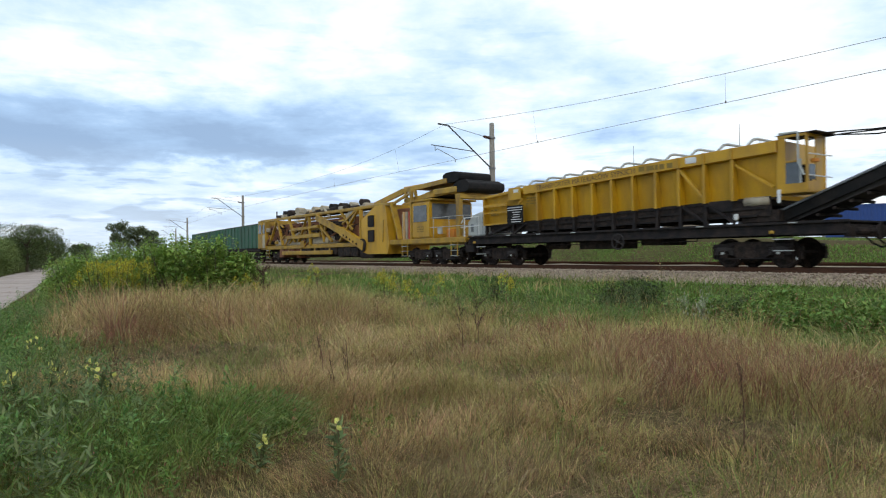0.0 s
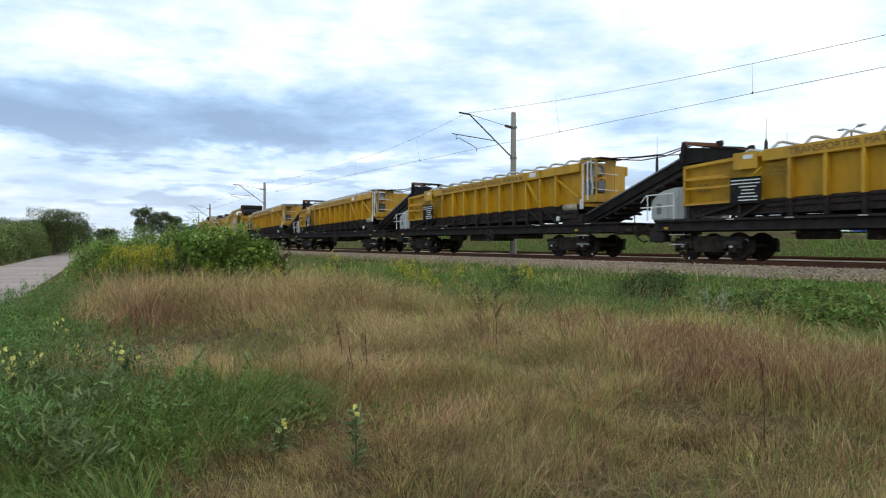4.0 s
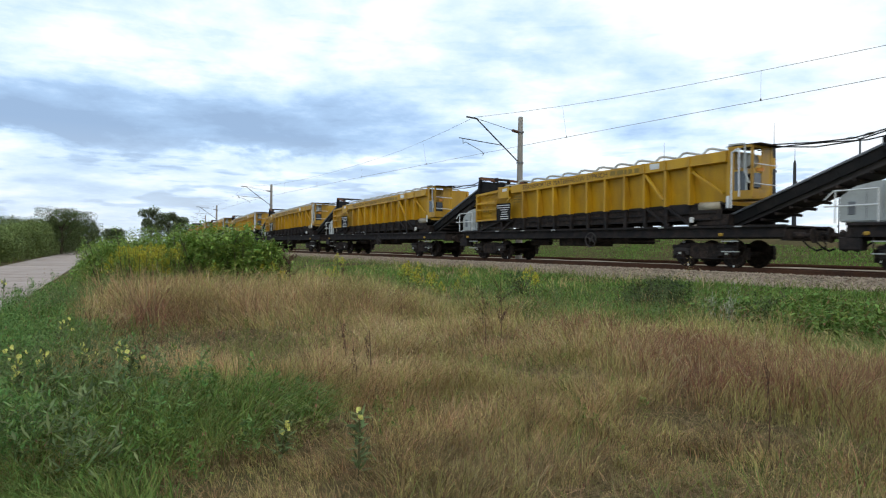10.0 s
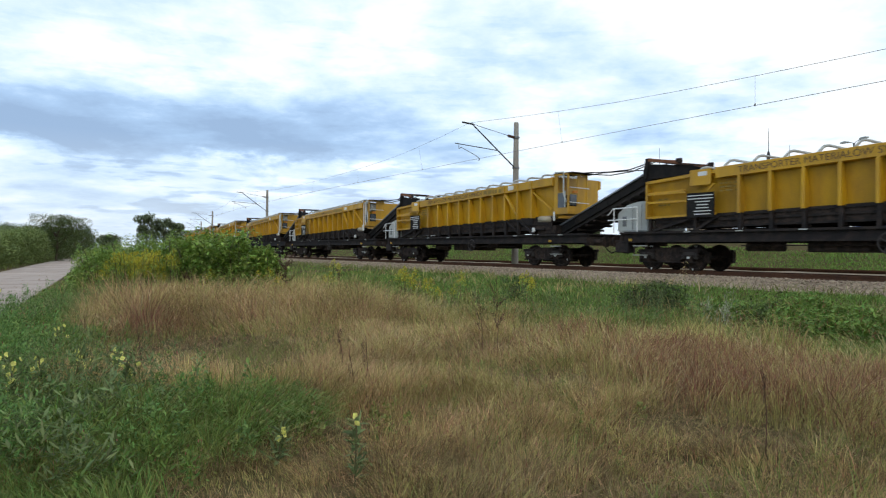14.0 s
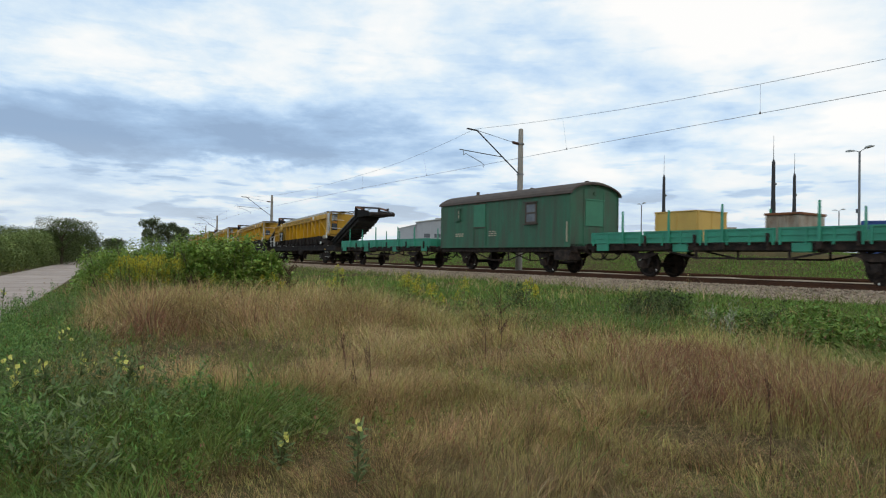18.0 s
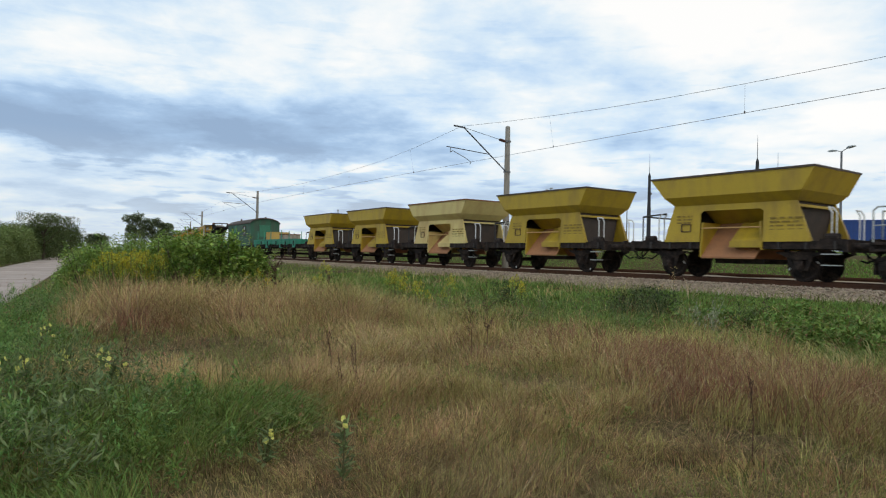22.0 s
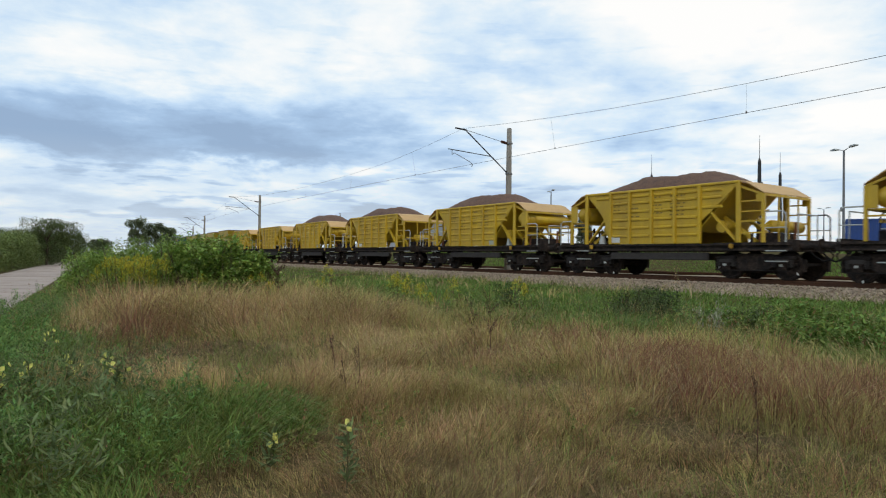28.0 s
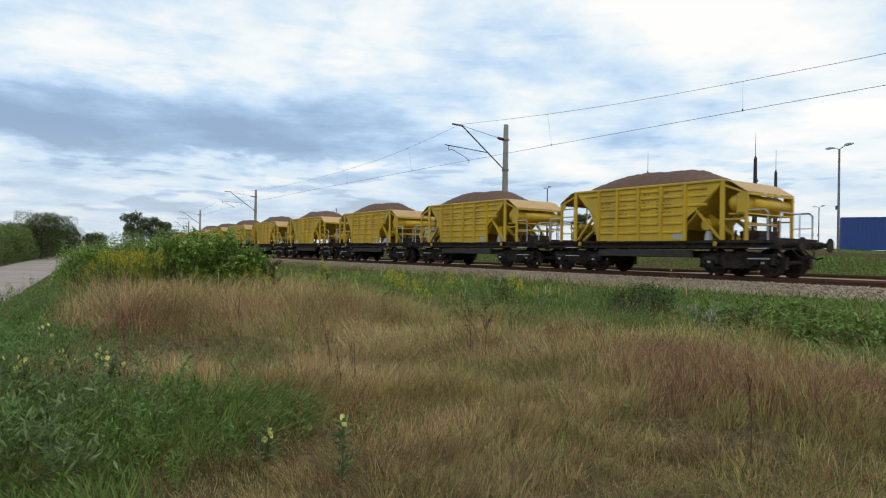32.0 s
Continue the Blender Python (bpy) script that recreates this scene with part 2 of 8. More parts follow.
M["hatch"] = mat("lighter_green_plywood", (0.04, 0.20, 0.11), 0.6, 0, (0.03, 0.11, 0.07), 0.4, 2, 40, 0.08, 0.08)
M["roofing"] = mat("bitumen_and_shade_brown", (0.085, 0.062, 0.048), 0.9, 0, (0.04, 0.035, 0.032), 0.6, 2, 40, 0.3, 0.15)
M["glass"] = mat("dusty_window_glass", (0.075, 0.085, 0.095), 0.12, 0, (0.25, 0.27, 0.28), 0.3, 2, 40, 0.0, 0.03)
M["red"] = mat("red_paint", (0.45, 0.06, 0.03), 0.5, 0, (0.2, 0.05, 0.03), 0.5, 3, 40, 0.1, 0.1)
M["beige"] = mat("beige_paint", (0.42, 0.36, 0.26), 0.6, 0, (0.2, 0.16, 0.11), 0.5, 3, 40, 0.1, 0.1)
M["orange"] = mat("orange_paint", (0.62, 0.22, 0.02), 0.5, 0, None, 0.3, 3, 40, 0.05, 0.08)
M["ink"] = mat("brown_lettering", (0.10, 0.055, 0.02), 0.6, 0, None, 0.2, 8, 60, 0, 0.1)
M["print"] = mat("faint_dark_print", (0.24, 0.155, 0.02), 0.6, 0, None, 0.2, 8, 60, 0, 0.1)
M["spoil"] = mat("brown_ballast_load", (0.155, 0.085, 0.055), 0.95, 0, (0.07, 0.045, 0.035), 0.6, 5, 22, 1.0, 0.35)
M["concrete"] = mat("weathered_concrete", (0.30, 0.275, 0.235), 0.9, 0, (0.16, 0.14, 0.115), 0.5, 2, 40, 0.25, 0.12, 0.2)
M["galv"] = mat("galvanised_steel", (0.20, 0.205, 0.21), 0.5, 0.6, (0.11, 0.105, 0.10), 0.4, 3, 40, 0.1, 0.1)
M["darkmetal"] = mat("dark_painted_tube", (0.03, 0.03, 0.032), 0.5, 0.3, None, 0.3, 4, 40, 0.05, 0.1)
M["insulator"] = mat("brown_porcelain", (0.10, 0.045, 0.03), 0.2, 0, None, 0.2, 6, 40, 0, 0.05)
M["wire"] = mat("copper_wire_patina", (0.10, 0.085, 0.075), 0.5, 0.5, None, 0.2, 6, 40, 0, 0.05)
M["rail"] = mat("rusty_rail_side", (0.11, 0.052, 0.03), 0.8, 0.0, (0.05, 0.032, 0.026), 0.6, 3, 40, 0.2, 0.15, gloss=0.15)
M["sleeper"] = mat("grey_concrete_sleeper", (0.22, 0.195, 0.165), 0.9, 0, (0.12, 0.10, 0.08), 0.6, 3, 40, 0.3, 0.12, gloss=0.15)
M["ballast"] = mat("crushed_stone", (0.34, 0.26, 0.18), 0.95, 0, (0.14, 0.10, 0.075), 0.5, 1.5, 14, 1.0, 0.4, gloss=0.15)
M["stone"] = mat("ballast_stones", (0.39, 0.305, 0.215), 0.95, 0, (0.16, 0.12, 0.09), 0.5, 1.5, 30, 0.4, 0.15, 1, 0.35, gloss=0.15)
M["road"] = mat("worn_concrete_road", (0.40, 0.325, 0.275), 0.9, 0, (0.27, 0.21, 0.17), 0.7, 0.7, 25, 0.3, 0.1, gloss=0.15)
M["soil"] = mat("grassy_soil", (0.075, 0.062, 0.026), 0.95, 0, (0.135, 0.088, 0.042), 0.7, 0.6, 9, 0.8, 0.3, gloss=0.05)
M["blue"] = mat("blue_container_paint", (0.015, 0.06, 0.24), 0.55, 0, (0.02, 0.045, 0.13), 0.4, 1.5, 30, 0.08, 0.1)
M["hall"] = mat("grey_wall_sheet", (0.34, 0.36, 0.38), 0.6, 0, (0.26, 0.27, 0.28), 0.4, 0.8, 30, 0.05, 0.05)
M["straw"] = mat("dry_straw_blades", (0.50, 0.34, 0.158), 0.8, 0, (0.31, 0.215, 0.095), 0.6, 0.9, 30, 0, 0.1, 1, 0.62, 0.25)
M["redgrass"] = mat("reddish_dry_grass", (0.27, 0.128, 0.074), 0.85, 0, (0.35, 0.225, 0.125), 0.5, 0.9, 30, 0, 0.1, 1, 0.55, 0.25)
M["bleached"] = mat("bleached_straw_blades", (0.50, 0.40, 0.22), 0.8, 0, (0.40, 0.28, 0.13), 0.5, 0.9, 30, 0, 0.1, 1, 0.4, 0.25)
M["hay"] = mat("half_dry_grass", (0.43, 0.365, 0.135), 0.8, 0, (0.29, 0.27, 0.08), 0.6, 0.9, 30, 0, 0.1, 1, 0.55, 0.25)
M["grass"] = mat("green_grass_blades", (0.19, 0.225, 0.055), 0.75, 0, (0.23, 0.21, 0.085), 0.6, 0.8, 30, 0, 0.1, 1, 0.55, 0.3)
M["lush"] = mat("fresh_green_grass", (0.16, 0.245, 0.055), 0.65, 0, (0.14, 0.205, 0.042), 0.6, 0.8, 30, 0, 0.1, 1, 0.5, 0.3)
M["weed"] = mat("weed_leaves", (0.15, 0.25, 0.066), 0.6, 0, (0.11, 0.19, 0.04), 0.6, 1.2, 30, 0, 0.1, 1, 0.5, 0.3)
M["bluegreen"] = mat("grey_green_leaves", (0.18, 0.225, 0.09), 0.7, 0, (0.12, 0.16, 0.06), 0.6, 1.2, 30, 0, 0.1, 1, 0.5, 0.3)
M["bush"] = mat("bush_leaves", (0.235, 0.335, 0.07), 0.5, 0, (0.15, 0.235, 0.05), 0.6, 0.8, 30, 0, 0.1, 1, 0.5, 0.3)
M["goldenrod"] = mat("goldenrod_flowers", (0.54, 0.47, 0.05), 0.8, 0, (0.30, 0.32, 0.06), 0.6, 2, 30, 0, 0.1, 1, 0.35, 0.3)
M["primrose"] = mat("yellow_petals", (0.84, 0.78, 0.22), 0.6, 0, None, 0.1, 4, 30, 0, 0.1, 1, 0.15, 0.3)
M["dock"] = mat("dry_brown_seed_stalk", (0.085, 0.04, 0.022), 0.85, 0, None, 0.3, 3, 40, 0, 0.15, 1, 0.35)
M["silver"] = mat("silvery_grass_leaves", (0.37, 0.38, 0.26), 0.75, 0, (0.24, 0.27, 0.15), 0.5, 1.2, 30, 0, 0.1, 1, 0.35, 0.3)
M["stem"] = mat("green_brown_stem", (0.11, 0.10, 0.04), 0.8, 0, (0.10, 0.06, 0.03), 0.5, 3, 40, 0, 0.15, 1, 0.3)
M["treeleaf"] = mat("tree_leaves", (0.20, 0.255, 0.08), 0.65, 0, (0.13, 0.17, 0.05), 0.6, 0.3, 10, 0, 0.15, 1, 0.4, 0.25)
M["darkleaf"] = mat("dark_tree_leaves", (0.115, 0.15, 0.05), 0.65, 0, (0.06, 0.08, 0.03), 0.6, 0.3, 10, 0, 0.15, 1, 0.4, 0.25)
M["oldgrass"] = mat("old_brown_grass", (0.25, 0.18, 0.085), 0.85, 0, (0.16, 0.115, 0.055), 0.6, 0.9, 30, 0, 0.1, 1, 0.6, 0.25)
# distance haze is put into this leaf colour: paler and greyer
M["fartree"] = mat("hazed_tree_leaves", (0.21, 0.25, 0.14), 0.8, 0, (0.16, 0.19, 0.11), 0.5, 0.2, 5, 0, 0.15, 1, 0.35, 0.2)
M["bark"] = mat("grey_brown_bark", (0.10, 0.075, 0.05), 0.9, 0, None, 0.5, 4, 40, 0.4, 0.2)
M["bankgrass"] = mat("short_bank_grass", (0.17, 0.285, 0.058), 0.7, 0, (0.17, 0.235, 0.06), 0.6, 0.5, 20, 0, 0.1, 1, 0.35, 0.3)
M["bramble"] = mat("bramble_leaves", (0.055, 0.085, 0.028), 0.6, 0, (0.09, 0.075, 0.035), 0.5, 1.2, 20, 0, 0.1, 1, 0.35, 0.2)
M["chute"] = mat("orange_rust", (0.37, 0.165, 0.07), 0.85, 0, (0.22, 0.11, 0.065), 0.6, 3, 40, 0.25, 0.2)
M["crate"] = mat("ochre_plywood", (0.56, 0.36, 0.09), 0.7, 0, (0.42, 0.26, 0.07), 0.5, 1.5, 40, 0.1, 0.1)
M["tank"] = mat("rust_streaked_cream", (0.36, 0.31, 0.24), 0.8, 0, (0.17, 0.085, 0.045), 0.9, 3.5, 40, 0.2, 0.15, 0.35)
M["skirt"] = mat("dusty_underframe_beam", (0.055, 0.048, 0.045), 0.75, 0, (0.03, 0.025, 0.023), 0.6, 3, 30, 0.2, 0.2, gloss=0.15)
M["mustard"] = mat("dirty_mustard_paint", (0.47, 0.315, 0.02), 0.55, 0, (0.25, 0.155, 0.035), 0.75, 1.6, 30, 0.1, 0.12, 0.35)


# ---- mesh helpers ----
def part(name, bm, material, parent=None, label="", smooth=False):
    """Links a bmesh as one mesh object, under a thing or a part."""
    me = bpy.data.meshes.new(name)
    bmesh.ops.recalc_face_normals(bm, faces=bm.faces)
    bm.to_mesh(me)
    bm.free()
    me.materials.append(M[material])
    if smooth:
        me.shade_smooth()
    ob = new(name, me)
    ob.parent = parent
    if label:
        tagged(ob, label)
    return ob


def thing(name, label, category, group="", kind=""):
    return tagged(new(name), label, category, group, kind)


def solid(bm, pts, faces):
    vs = [bm.verts.new(p) for p in pts]
    for f in faces:
        bm.faces.new([vs[i] for i in f])


HEX = ((0, 3, 2, 1), (4, 5, 6, 7), (0, 1, 5, 4), (1, 2, 6, 5), (2, 3, 7, 6), (3, 0, 4, 7))


def box(bm, x0, x1, y0, y1, z0, z1):
    solid(bm, [(x0, y0, z0), (x1, y0, z0), (x1, y1, z0), (x0, y1, z0), (x0, y0, z1), (x1, y0, z1), (x1, y1, z1), (x0, y1, z1)], HEX)
    return bm


def bevbox(x0, x1, y0, y1, z0, z1, r=0.03, seg=1):
    bm = box(bmesh.new(), x0, x1, y0, y1, z0, z1)
    bmesh.ops.bevel(bm, geom=list(bm.edges), offset=r, segments=seg, affect="EDGES")
    return bm


def bar(bm, p, q, w, h=None):
    """A square bar from p to q, w across and h deep."""
    p, q, h = Vector(p), Vector(q), h or w
    d = (q - p).normalized()
    side = d.cross(Vector((0, 0, 1)) if abs(d.z) < 0.95 else Vector((0, 1, 0))).normalized() * (w / 2)
    up = side.cross(d).normalized() * (h / 2)
    solid(bm, [p - side - up, p + side - up, p + side + up, p - side + up, q - side - up, q + side - up, q + side + up, q - side + up], HEX)
    return bm


def tube(bm, p, q, r, n=8, r2=None):
    p, q = Vector(p), Vector(q)
    m = Matrix.Translation((p + q) / 2) @ (q - p).to_track_quat("Z", "Y").to_matrix().to_4x4()
    bmesh.ops.create_cone(bm, cap_ends=True, segments=n, radius1=r, radius2=r if r2 is None else r2, depth=(q - p).length, matrix=m)
    return bm


def pipe(bm, pts, r, n=6):
    for a, b in zip(pts, pts[1:]):
        tube(bm, a, b, r, n)
    return bm


def prism(bm, outline, axis, a, b):
    """Extrudes a flat outline along an axis: 'x' takes (y, z) points, 'y' takes (x, z), 'z' takes (x, y)."""
    put = {"x": lambda t, u, v: (t, u, v), "y": lambda t, u, v: (u, t, v), "z": lambda t, u, v: (u, v, t)}[axis]
    n = len(outline)
    vs = [bm.verts.new(put(t, u, v)) for t in (a, b) for u, v in outline]
    bm.faces.new(vs[:n][::-1])
    bm.faces.new(vs[n:])
    for i in range(n):
        j = (i + 1) % n
        bm.faces.new((vs[i], vs[j], vs[n + j], vs[n + i]))
    return bm


def shell(bm, rings, closed=True):
    """Skins a row of rings of equal length."""
    vs = [[bm.verts.new(p) for p in ring] for ring in rings]
    n = len(rings[0])
    for a, b in zip(vs, vs[1:]):
        for i in range(n if closed else n - 1):
            j = (i + 1) % n
            bm.faces.new((a[i], a[j], b[j], b[i]))
    return vs


def lathe(bm, profile, n=16):
    """Turns (radius, x) pairs about the x axis."""
    rings = [[(x, r * math.cos(2 * math.pi * i / n), r * math.sin(2 * math.pi * i / n)) for i in range(n)] for r, x in profile]
    vs = shell(bm, rings)
    bm.faces.new(vs[0][::-1])
    bm.faces.new(vs[-1])
    return bm


def soup(name, verts, faces, material, parent=None):
    """Many small pieces in one mesh: verts is (pieces, k, 3), faces the corner numbers of one piece's faces."""
    n, k = verts.shape[:2]
    me = bpy.data.meshes.new(name)
    me.vertices.add(n * k)
    me.vertices.foreach_set("co", verts.astype(np.float32).ravel())
    size = [len(f) for f in faces]
    one = np.concatenate([np.array(f) for f in faces])
    loops = (one[None, :] + (np.arange(n) * k)[:, None]).ravel()
    me.loops.add(len(loops))
    me.loops.foreach_set("vertex_index", loops.astype(np.int32))
    starts = (np.concatenate([[0], np.cumsum(size)[:-1]])[None, :] + (np.arange(n) * len(one))[:, None]).ravel()
    me.polygons.add(len(starts))
    me.polygons.foreach_set("loop_start", starts.astype(np.int32))
    me.update(calc_edges=True)
    me.validate()
    me.materials.append(M[material])
    ob = new(name, me)
    ob.parent = parent
    return ob


# ---- the line: a long right-hand curve ----
D, K = 21.01, 0.001429


def tp(s, off=0.0):
    """A place on the line: s metres along it, off metres to the right of the first track's middle."""
    th = K * s
    return D + (1 - math.cos(th)) / K + off * math.cos(th), math.sin(th) / K - off * math.sin(th)


def along(s, off=0.0, z=0.0):
    x, y = tp(s, off)
    return pose(x, y, z, 0, 0, -math.degrees(K * s))


def offset(x, y):
    return 1 / K - np.hypot(D + 1 / K - x, y)


def ground_z(x, y):
    o = offset(x, y)
    z = np.interp(o, [-14, -9, -5.5, -3.0, 7.5, 9.5, 14], [0.0, 0.10, 0.30, 0.50, 0.50, 0.75, 1.0])
    z = np.where(o > 9.5, 0.75 + np.clip((o - 9.5) / 4.5, 0, 1) * (YARD - 0.75 + 0.7 * np.clip((y - 14) / 12, 0, 1)), z)
    road = np.abs(x - ROAD_X - ROAD_RUN * y)
    bumps = 0.05 * np.sin(x * 0.9 + 1.3 * np.sin(y * 0.5)) + 0.04 * np.sin(y * 1.1 + x * 0.4)
    return z + bumps * np.clip((road - 2.2) / 2, 0, 1) * np.clip((-2.5 - o) / 2, 0, 1)


ROAD_X, ROAD_RUN = -3.9, 0.139
YARD = 1.9


def sweep(name, profile, s0, s1, step, material, parent=None, closed=False, wobble=0.0):
    bm = bmesh.new()
    rings = []
    n = max(2, int((s1 - s0) / step) + 1)
    rnd = random.Random(5)
    for i in range(n):
        s = s0 + (s1 - s0) * i / (n - 1)
        ring = []
        for o, z in profile:
            x, y = tp(s, o + rnd.uniform(-wobble, wobble))
            ring.append((x, y, z + rnd.uniform(-wobble, wobble) * 0.4))
        rings.append(ring)
    vs = shell(bm, rings, closed)
    if closed:
        bm.faces.new(vs[0])
        bm.faces.new(vs[-1])
    return part(name, bm, material, parent)


def build_ground():
    def steps(near, far):
        v, out, d = 0.0, [0.0], 0.5
        while v < far:
            d = 0.5 if v < near else d * 1.18
            v += d
            out.append(v)
        return np.array(out)
    a = steps(45, 3000)
    xs = np.concatenate([-a[::-1][:-1], a]) + 8
    ys = np.concatenate([-steps(6, 3000)[::-1][:-1], steps(60, 3000)])
    gx, gy = np.meshgrid(xs, ys)
    gz = ground_z(gx, gy)
    me = bpy.data.meshes.new("ground")
    nx, ny = len(xs), len(ys)
    idx = np.arange(nx * ny).reshape(ny, nx)
    quads = np.stack([idx[:-1, :-1], idx[:-1, 1:], idx[1:, 1:], idx[1:, :-1]], -1).reshape(-1, 4)
    me.from_pydata(np.stack([gx, gy, gz], -1).reshape(-1, 3).tolist(), [], quads.tolist())
    me.materials.append(M["soil"])
    me.shade_smooth()
    tagged(new("ground", me), "uneven grassy field soil under dry and green grass", "ground", kind="structure")


build_ground()

# road of worn concrete slabs, running out beside the field
road = thing("road", "worn pale concrete slab road with cracked joints", "road", kind="structure")
rnd = random.Random(11)
for i in range(46):
    y0 = -8 + i * 3.0
    bm = bmesh.new()
    for j in (0, 1):
        w0, w1 = -1.85 + 1.86 * j, -0.01 + 1.86 * j
        pts = []
        for z in (-0.1, 0.045 + rnd.uniform(-0.008, 0.008)):
            for yy, ww in ((y0 + 0.015, w0), (y0 + 0.015, w1), (y0 + 2.985, w1), (y0 + 2.985, w0)):
                pts.append((ROAD_X + ROAD_RUN * yy + ww, yy, z))
        solid(bm, pts, HEX)
    part("slab", bm, "road", road)

# ---- permanent way ----
bed = tagged(sweep("ballast_bed", [(-3.3, 0.42), (-2.75, 0.54), (-1.85, 0.765), (-0.2, 0.765), (0.9, 0.765), (1.9, 0.81), (2.6, 0.895), (3.3, 0.91), (5.9, 0.90), (7.2, 0.55)], -420, 470, 1.5, "ballast", wobble=0.06),
             "crushed stone ballast bed under two tracks", "ballast", kind="structure")
HEAD = [(-0.036, 0.0), (0.036, 0.0), (0.036, -0.04), (0.009, -0.05), (0.009, -0.145), (0.07, -0.16), (0.07, -0.172), (-0.07, -0.172), (-0.07, -0.16), (-0.009, -0.145), (-0.009, -0.05), (-0.036, -0.04)]
TRACK2 = 4.3
for name, mid, drop in (("track", 0.0, 0.0), ("second_track", TRACK2, -0.07)):
    tr = thing(name, "railway track of rusty rails on concrete sleepers", "track", "tracks", "structure")
    for o in (-0.7525, 0.7525):
        sweep("rail", [(mid + o + u, RAIL - drop + v) for u, v in HEAD], -420, 470, 5, "rail", tr, True)
    bm = bmesh.new()
    solid(bm, [(-1.25, -0.13, -0.2), (1.25, -0.13, -0.2), (1.25, 0.13, -0.2), (-1.25, 0.13, -0.2), (-1.25, -0.1, 0), (1.25, -0.1, 0), (1.25, 0.1, 0), (-1.25, 0.1, 0)], HEX)
    first = part("sleeper", bm, "sleeper", tr)
    first.matrix_basis = along(-8, mid, RAIL - drop - 0.176)
    for i in range(1, 150):
        ob = new("sleeper", first.data)
        ob.parent = tr
        ob.matrix_basis = along(-8 + 0.62 * i, mid, RAIL - drop - 0.176)

# ---- overhead line ----
WIRE_Z, CARRY_Z = RAIL + 5.66, RAIL + 7.2
POLES = [-22.2 - 49.6, -22.2, 27.4, 77.0, 126.6, 176.2, 225.8]


def catenary_mast(s, k):
    t = thing("catenary_mast", "weathered concrete overhead line mast with tubular cantilever", "mast", "catenary masts")
    t.matrix_basis = along(s, 2.57, RAIL)
    bm = bmesh.new()
    rings = []
    for z, w in ((-0.9, 0.20), (2, 0.18), (5, 0.16), (7.80, 0.135), (7.85, 0.10)):
        rings.append([(w * math.cos(a), w * math.sin(a), z) for a in [2 * math.pi * i / 12 for i in range(12)]])
    vs = shell(bm, rings)
    bm.faces.new(vs[-1])
    part("pole", bm, "concrete", t, "", True)
    arm = part("cantilever_tube", tube(bmesh.new(), (-0.14, 0, 5.35), (-3.0, 0, 7.4), 0.035), "darkmetal", t)
    bm = bmesh.new()
    bar(bm, (-3.65, 0, 7.43), (-2.95, 0, 7.4), 0.07)
    part("support_head", bm, "darkmetal", t)
    bm = tube(bmesh.new(), (-0.15, 0, 7.0), (-0.6, 0, 7.05), 0.05)
    for i in range(4):
        tube(bm, (-0.2 - i * 0.1, 0, 7.0 + 0.011 * i), (-0.24 - i * 0.1, 0, 7.0 + 0.011 * i), 0.085)
    part("insulator", bm, "insulator", t)
    part("stay_rod", tube(bmesh.new(), (-0.6, 0, 7.05), (-2.95, 0, 7.4), 0.014, 5), "darkmetal", t)
    part("registration_tube", tube(bmesh.new(), (-1.25, 0, 6.15), (-4.1, 0, 6.28), 0.024, 6), "darkmetal", t)
    bm = bmesh.new()
    pipe(bm, [(-3.85, 0, 6.27), (-3.85, 0, 6.0), (-3.7, 0, 6.1), (-2.75, 0, 5.75), (-2.5, 0, 5.6), (-2.57, 0, 5.47)], 0.018, 5)
    part("steady_arm", bm, "galv", t)
    for z in (5.3, 7.0):
        lathe_ring = [(0.2 * math.cos(a), 0.2 * math.sin(a)) for a in [2 * math.pi * i / 12 for i in range(12)]]
        part("clamp", prism(bmesh.new(), lathe_ring, "z", z - 0.04, z + 0.04), "galv", t)
    return t


for k, s in enumerate(POLES):
    catenary_mast(s, k)


def overhead_wires():
    t = thing("overhead_wires", "contact wire hung by droppers from a sagging carrier wire", "overhead wires")
    con, car, drop = bmesh.new(), bmesh.new(), bmesh.new()
    for a, b in zip(POLES, POLES[1:]):
        n = 16
        pc = pm = None
        k = POLES.index(a)
        z0, z1 = (0.25, -0.25) if k % 2 == 0 else (-0.25, 0.25)
        for i in range(n + 1):
            u = i / n
            s = a + (b - a) * u
            o = z0 + (z1 - z0) * u
            sag = 4 * u * (1 - u)
            x, y = tp(s, o)
            c = Vector((x, y, WIRE_Z - 0.03 * sag))
            x, y = tp(s, -0.6 + (o + 0.6) * min(1, sag * 1.5))
            m = Vector((x, y, CARRY_Z + 0.25 - 0.95 * sag))
            if pc:
                tube(con, pc, c, 0.0085, 4)
                tube(car, pm, m, 0.0075, 4)
            if i in (2, 5, 8, 11, 14):
                tube(drop, c, m, 0.004, 3)
                tube(con, c + Vector((0, 0, -0.02)), c + Vector((0, 0, 0.06)), 0.03, 4)
            pc, pm = c, m
    part("contact_wire", con, "wire", t)
    part("carrier_wire", car, "wire", t)
    tagged(part("droppers", drop, "wire", t), kind="stuff")


overhead_wires()


# ---- the train: metres run since the clip's start, second by second ----
RUN = (0.0, 11.63, 23.19, 34.70, 46.17, 57.61, 69.02, 80.42, 91.80, 103.16, 114.50, 125.83, 137.13, 148.40, 159.65, 170.87, 182.06, 193.22, 204.35, 215.45, 226.53, 237.59,
       248.63, 259.65, 270.66, 281.66, 292.65, 303.64, 314.62, 325.59, 336.55, 347.49, 358.39)
TRAIN = []


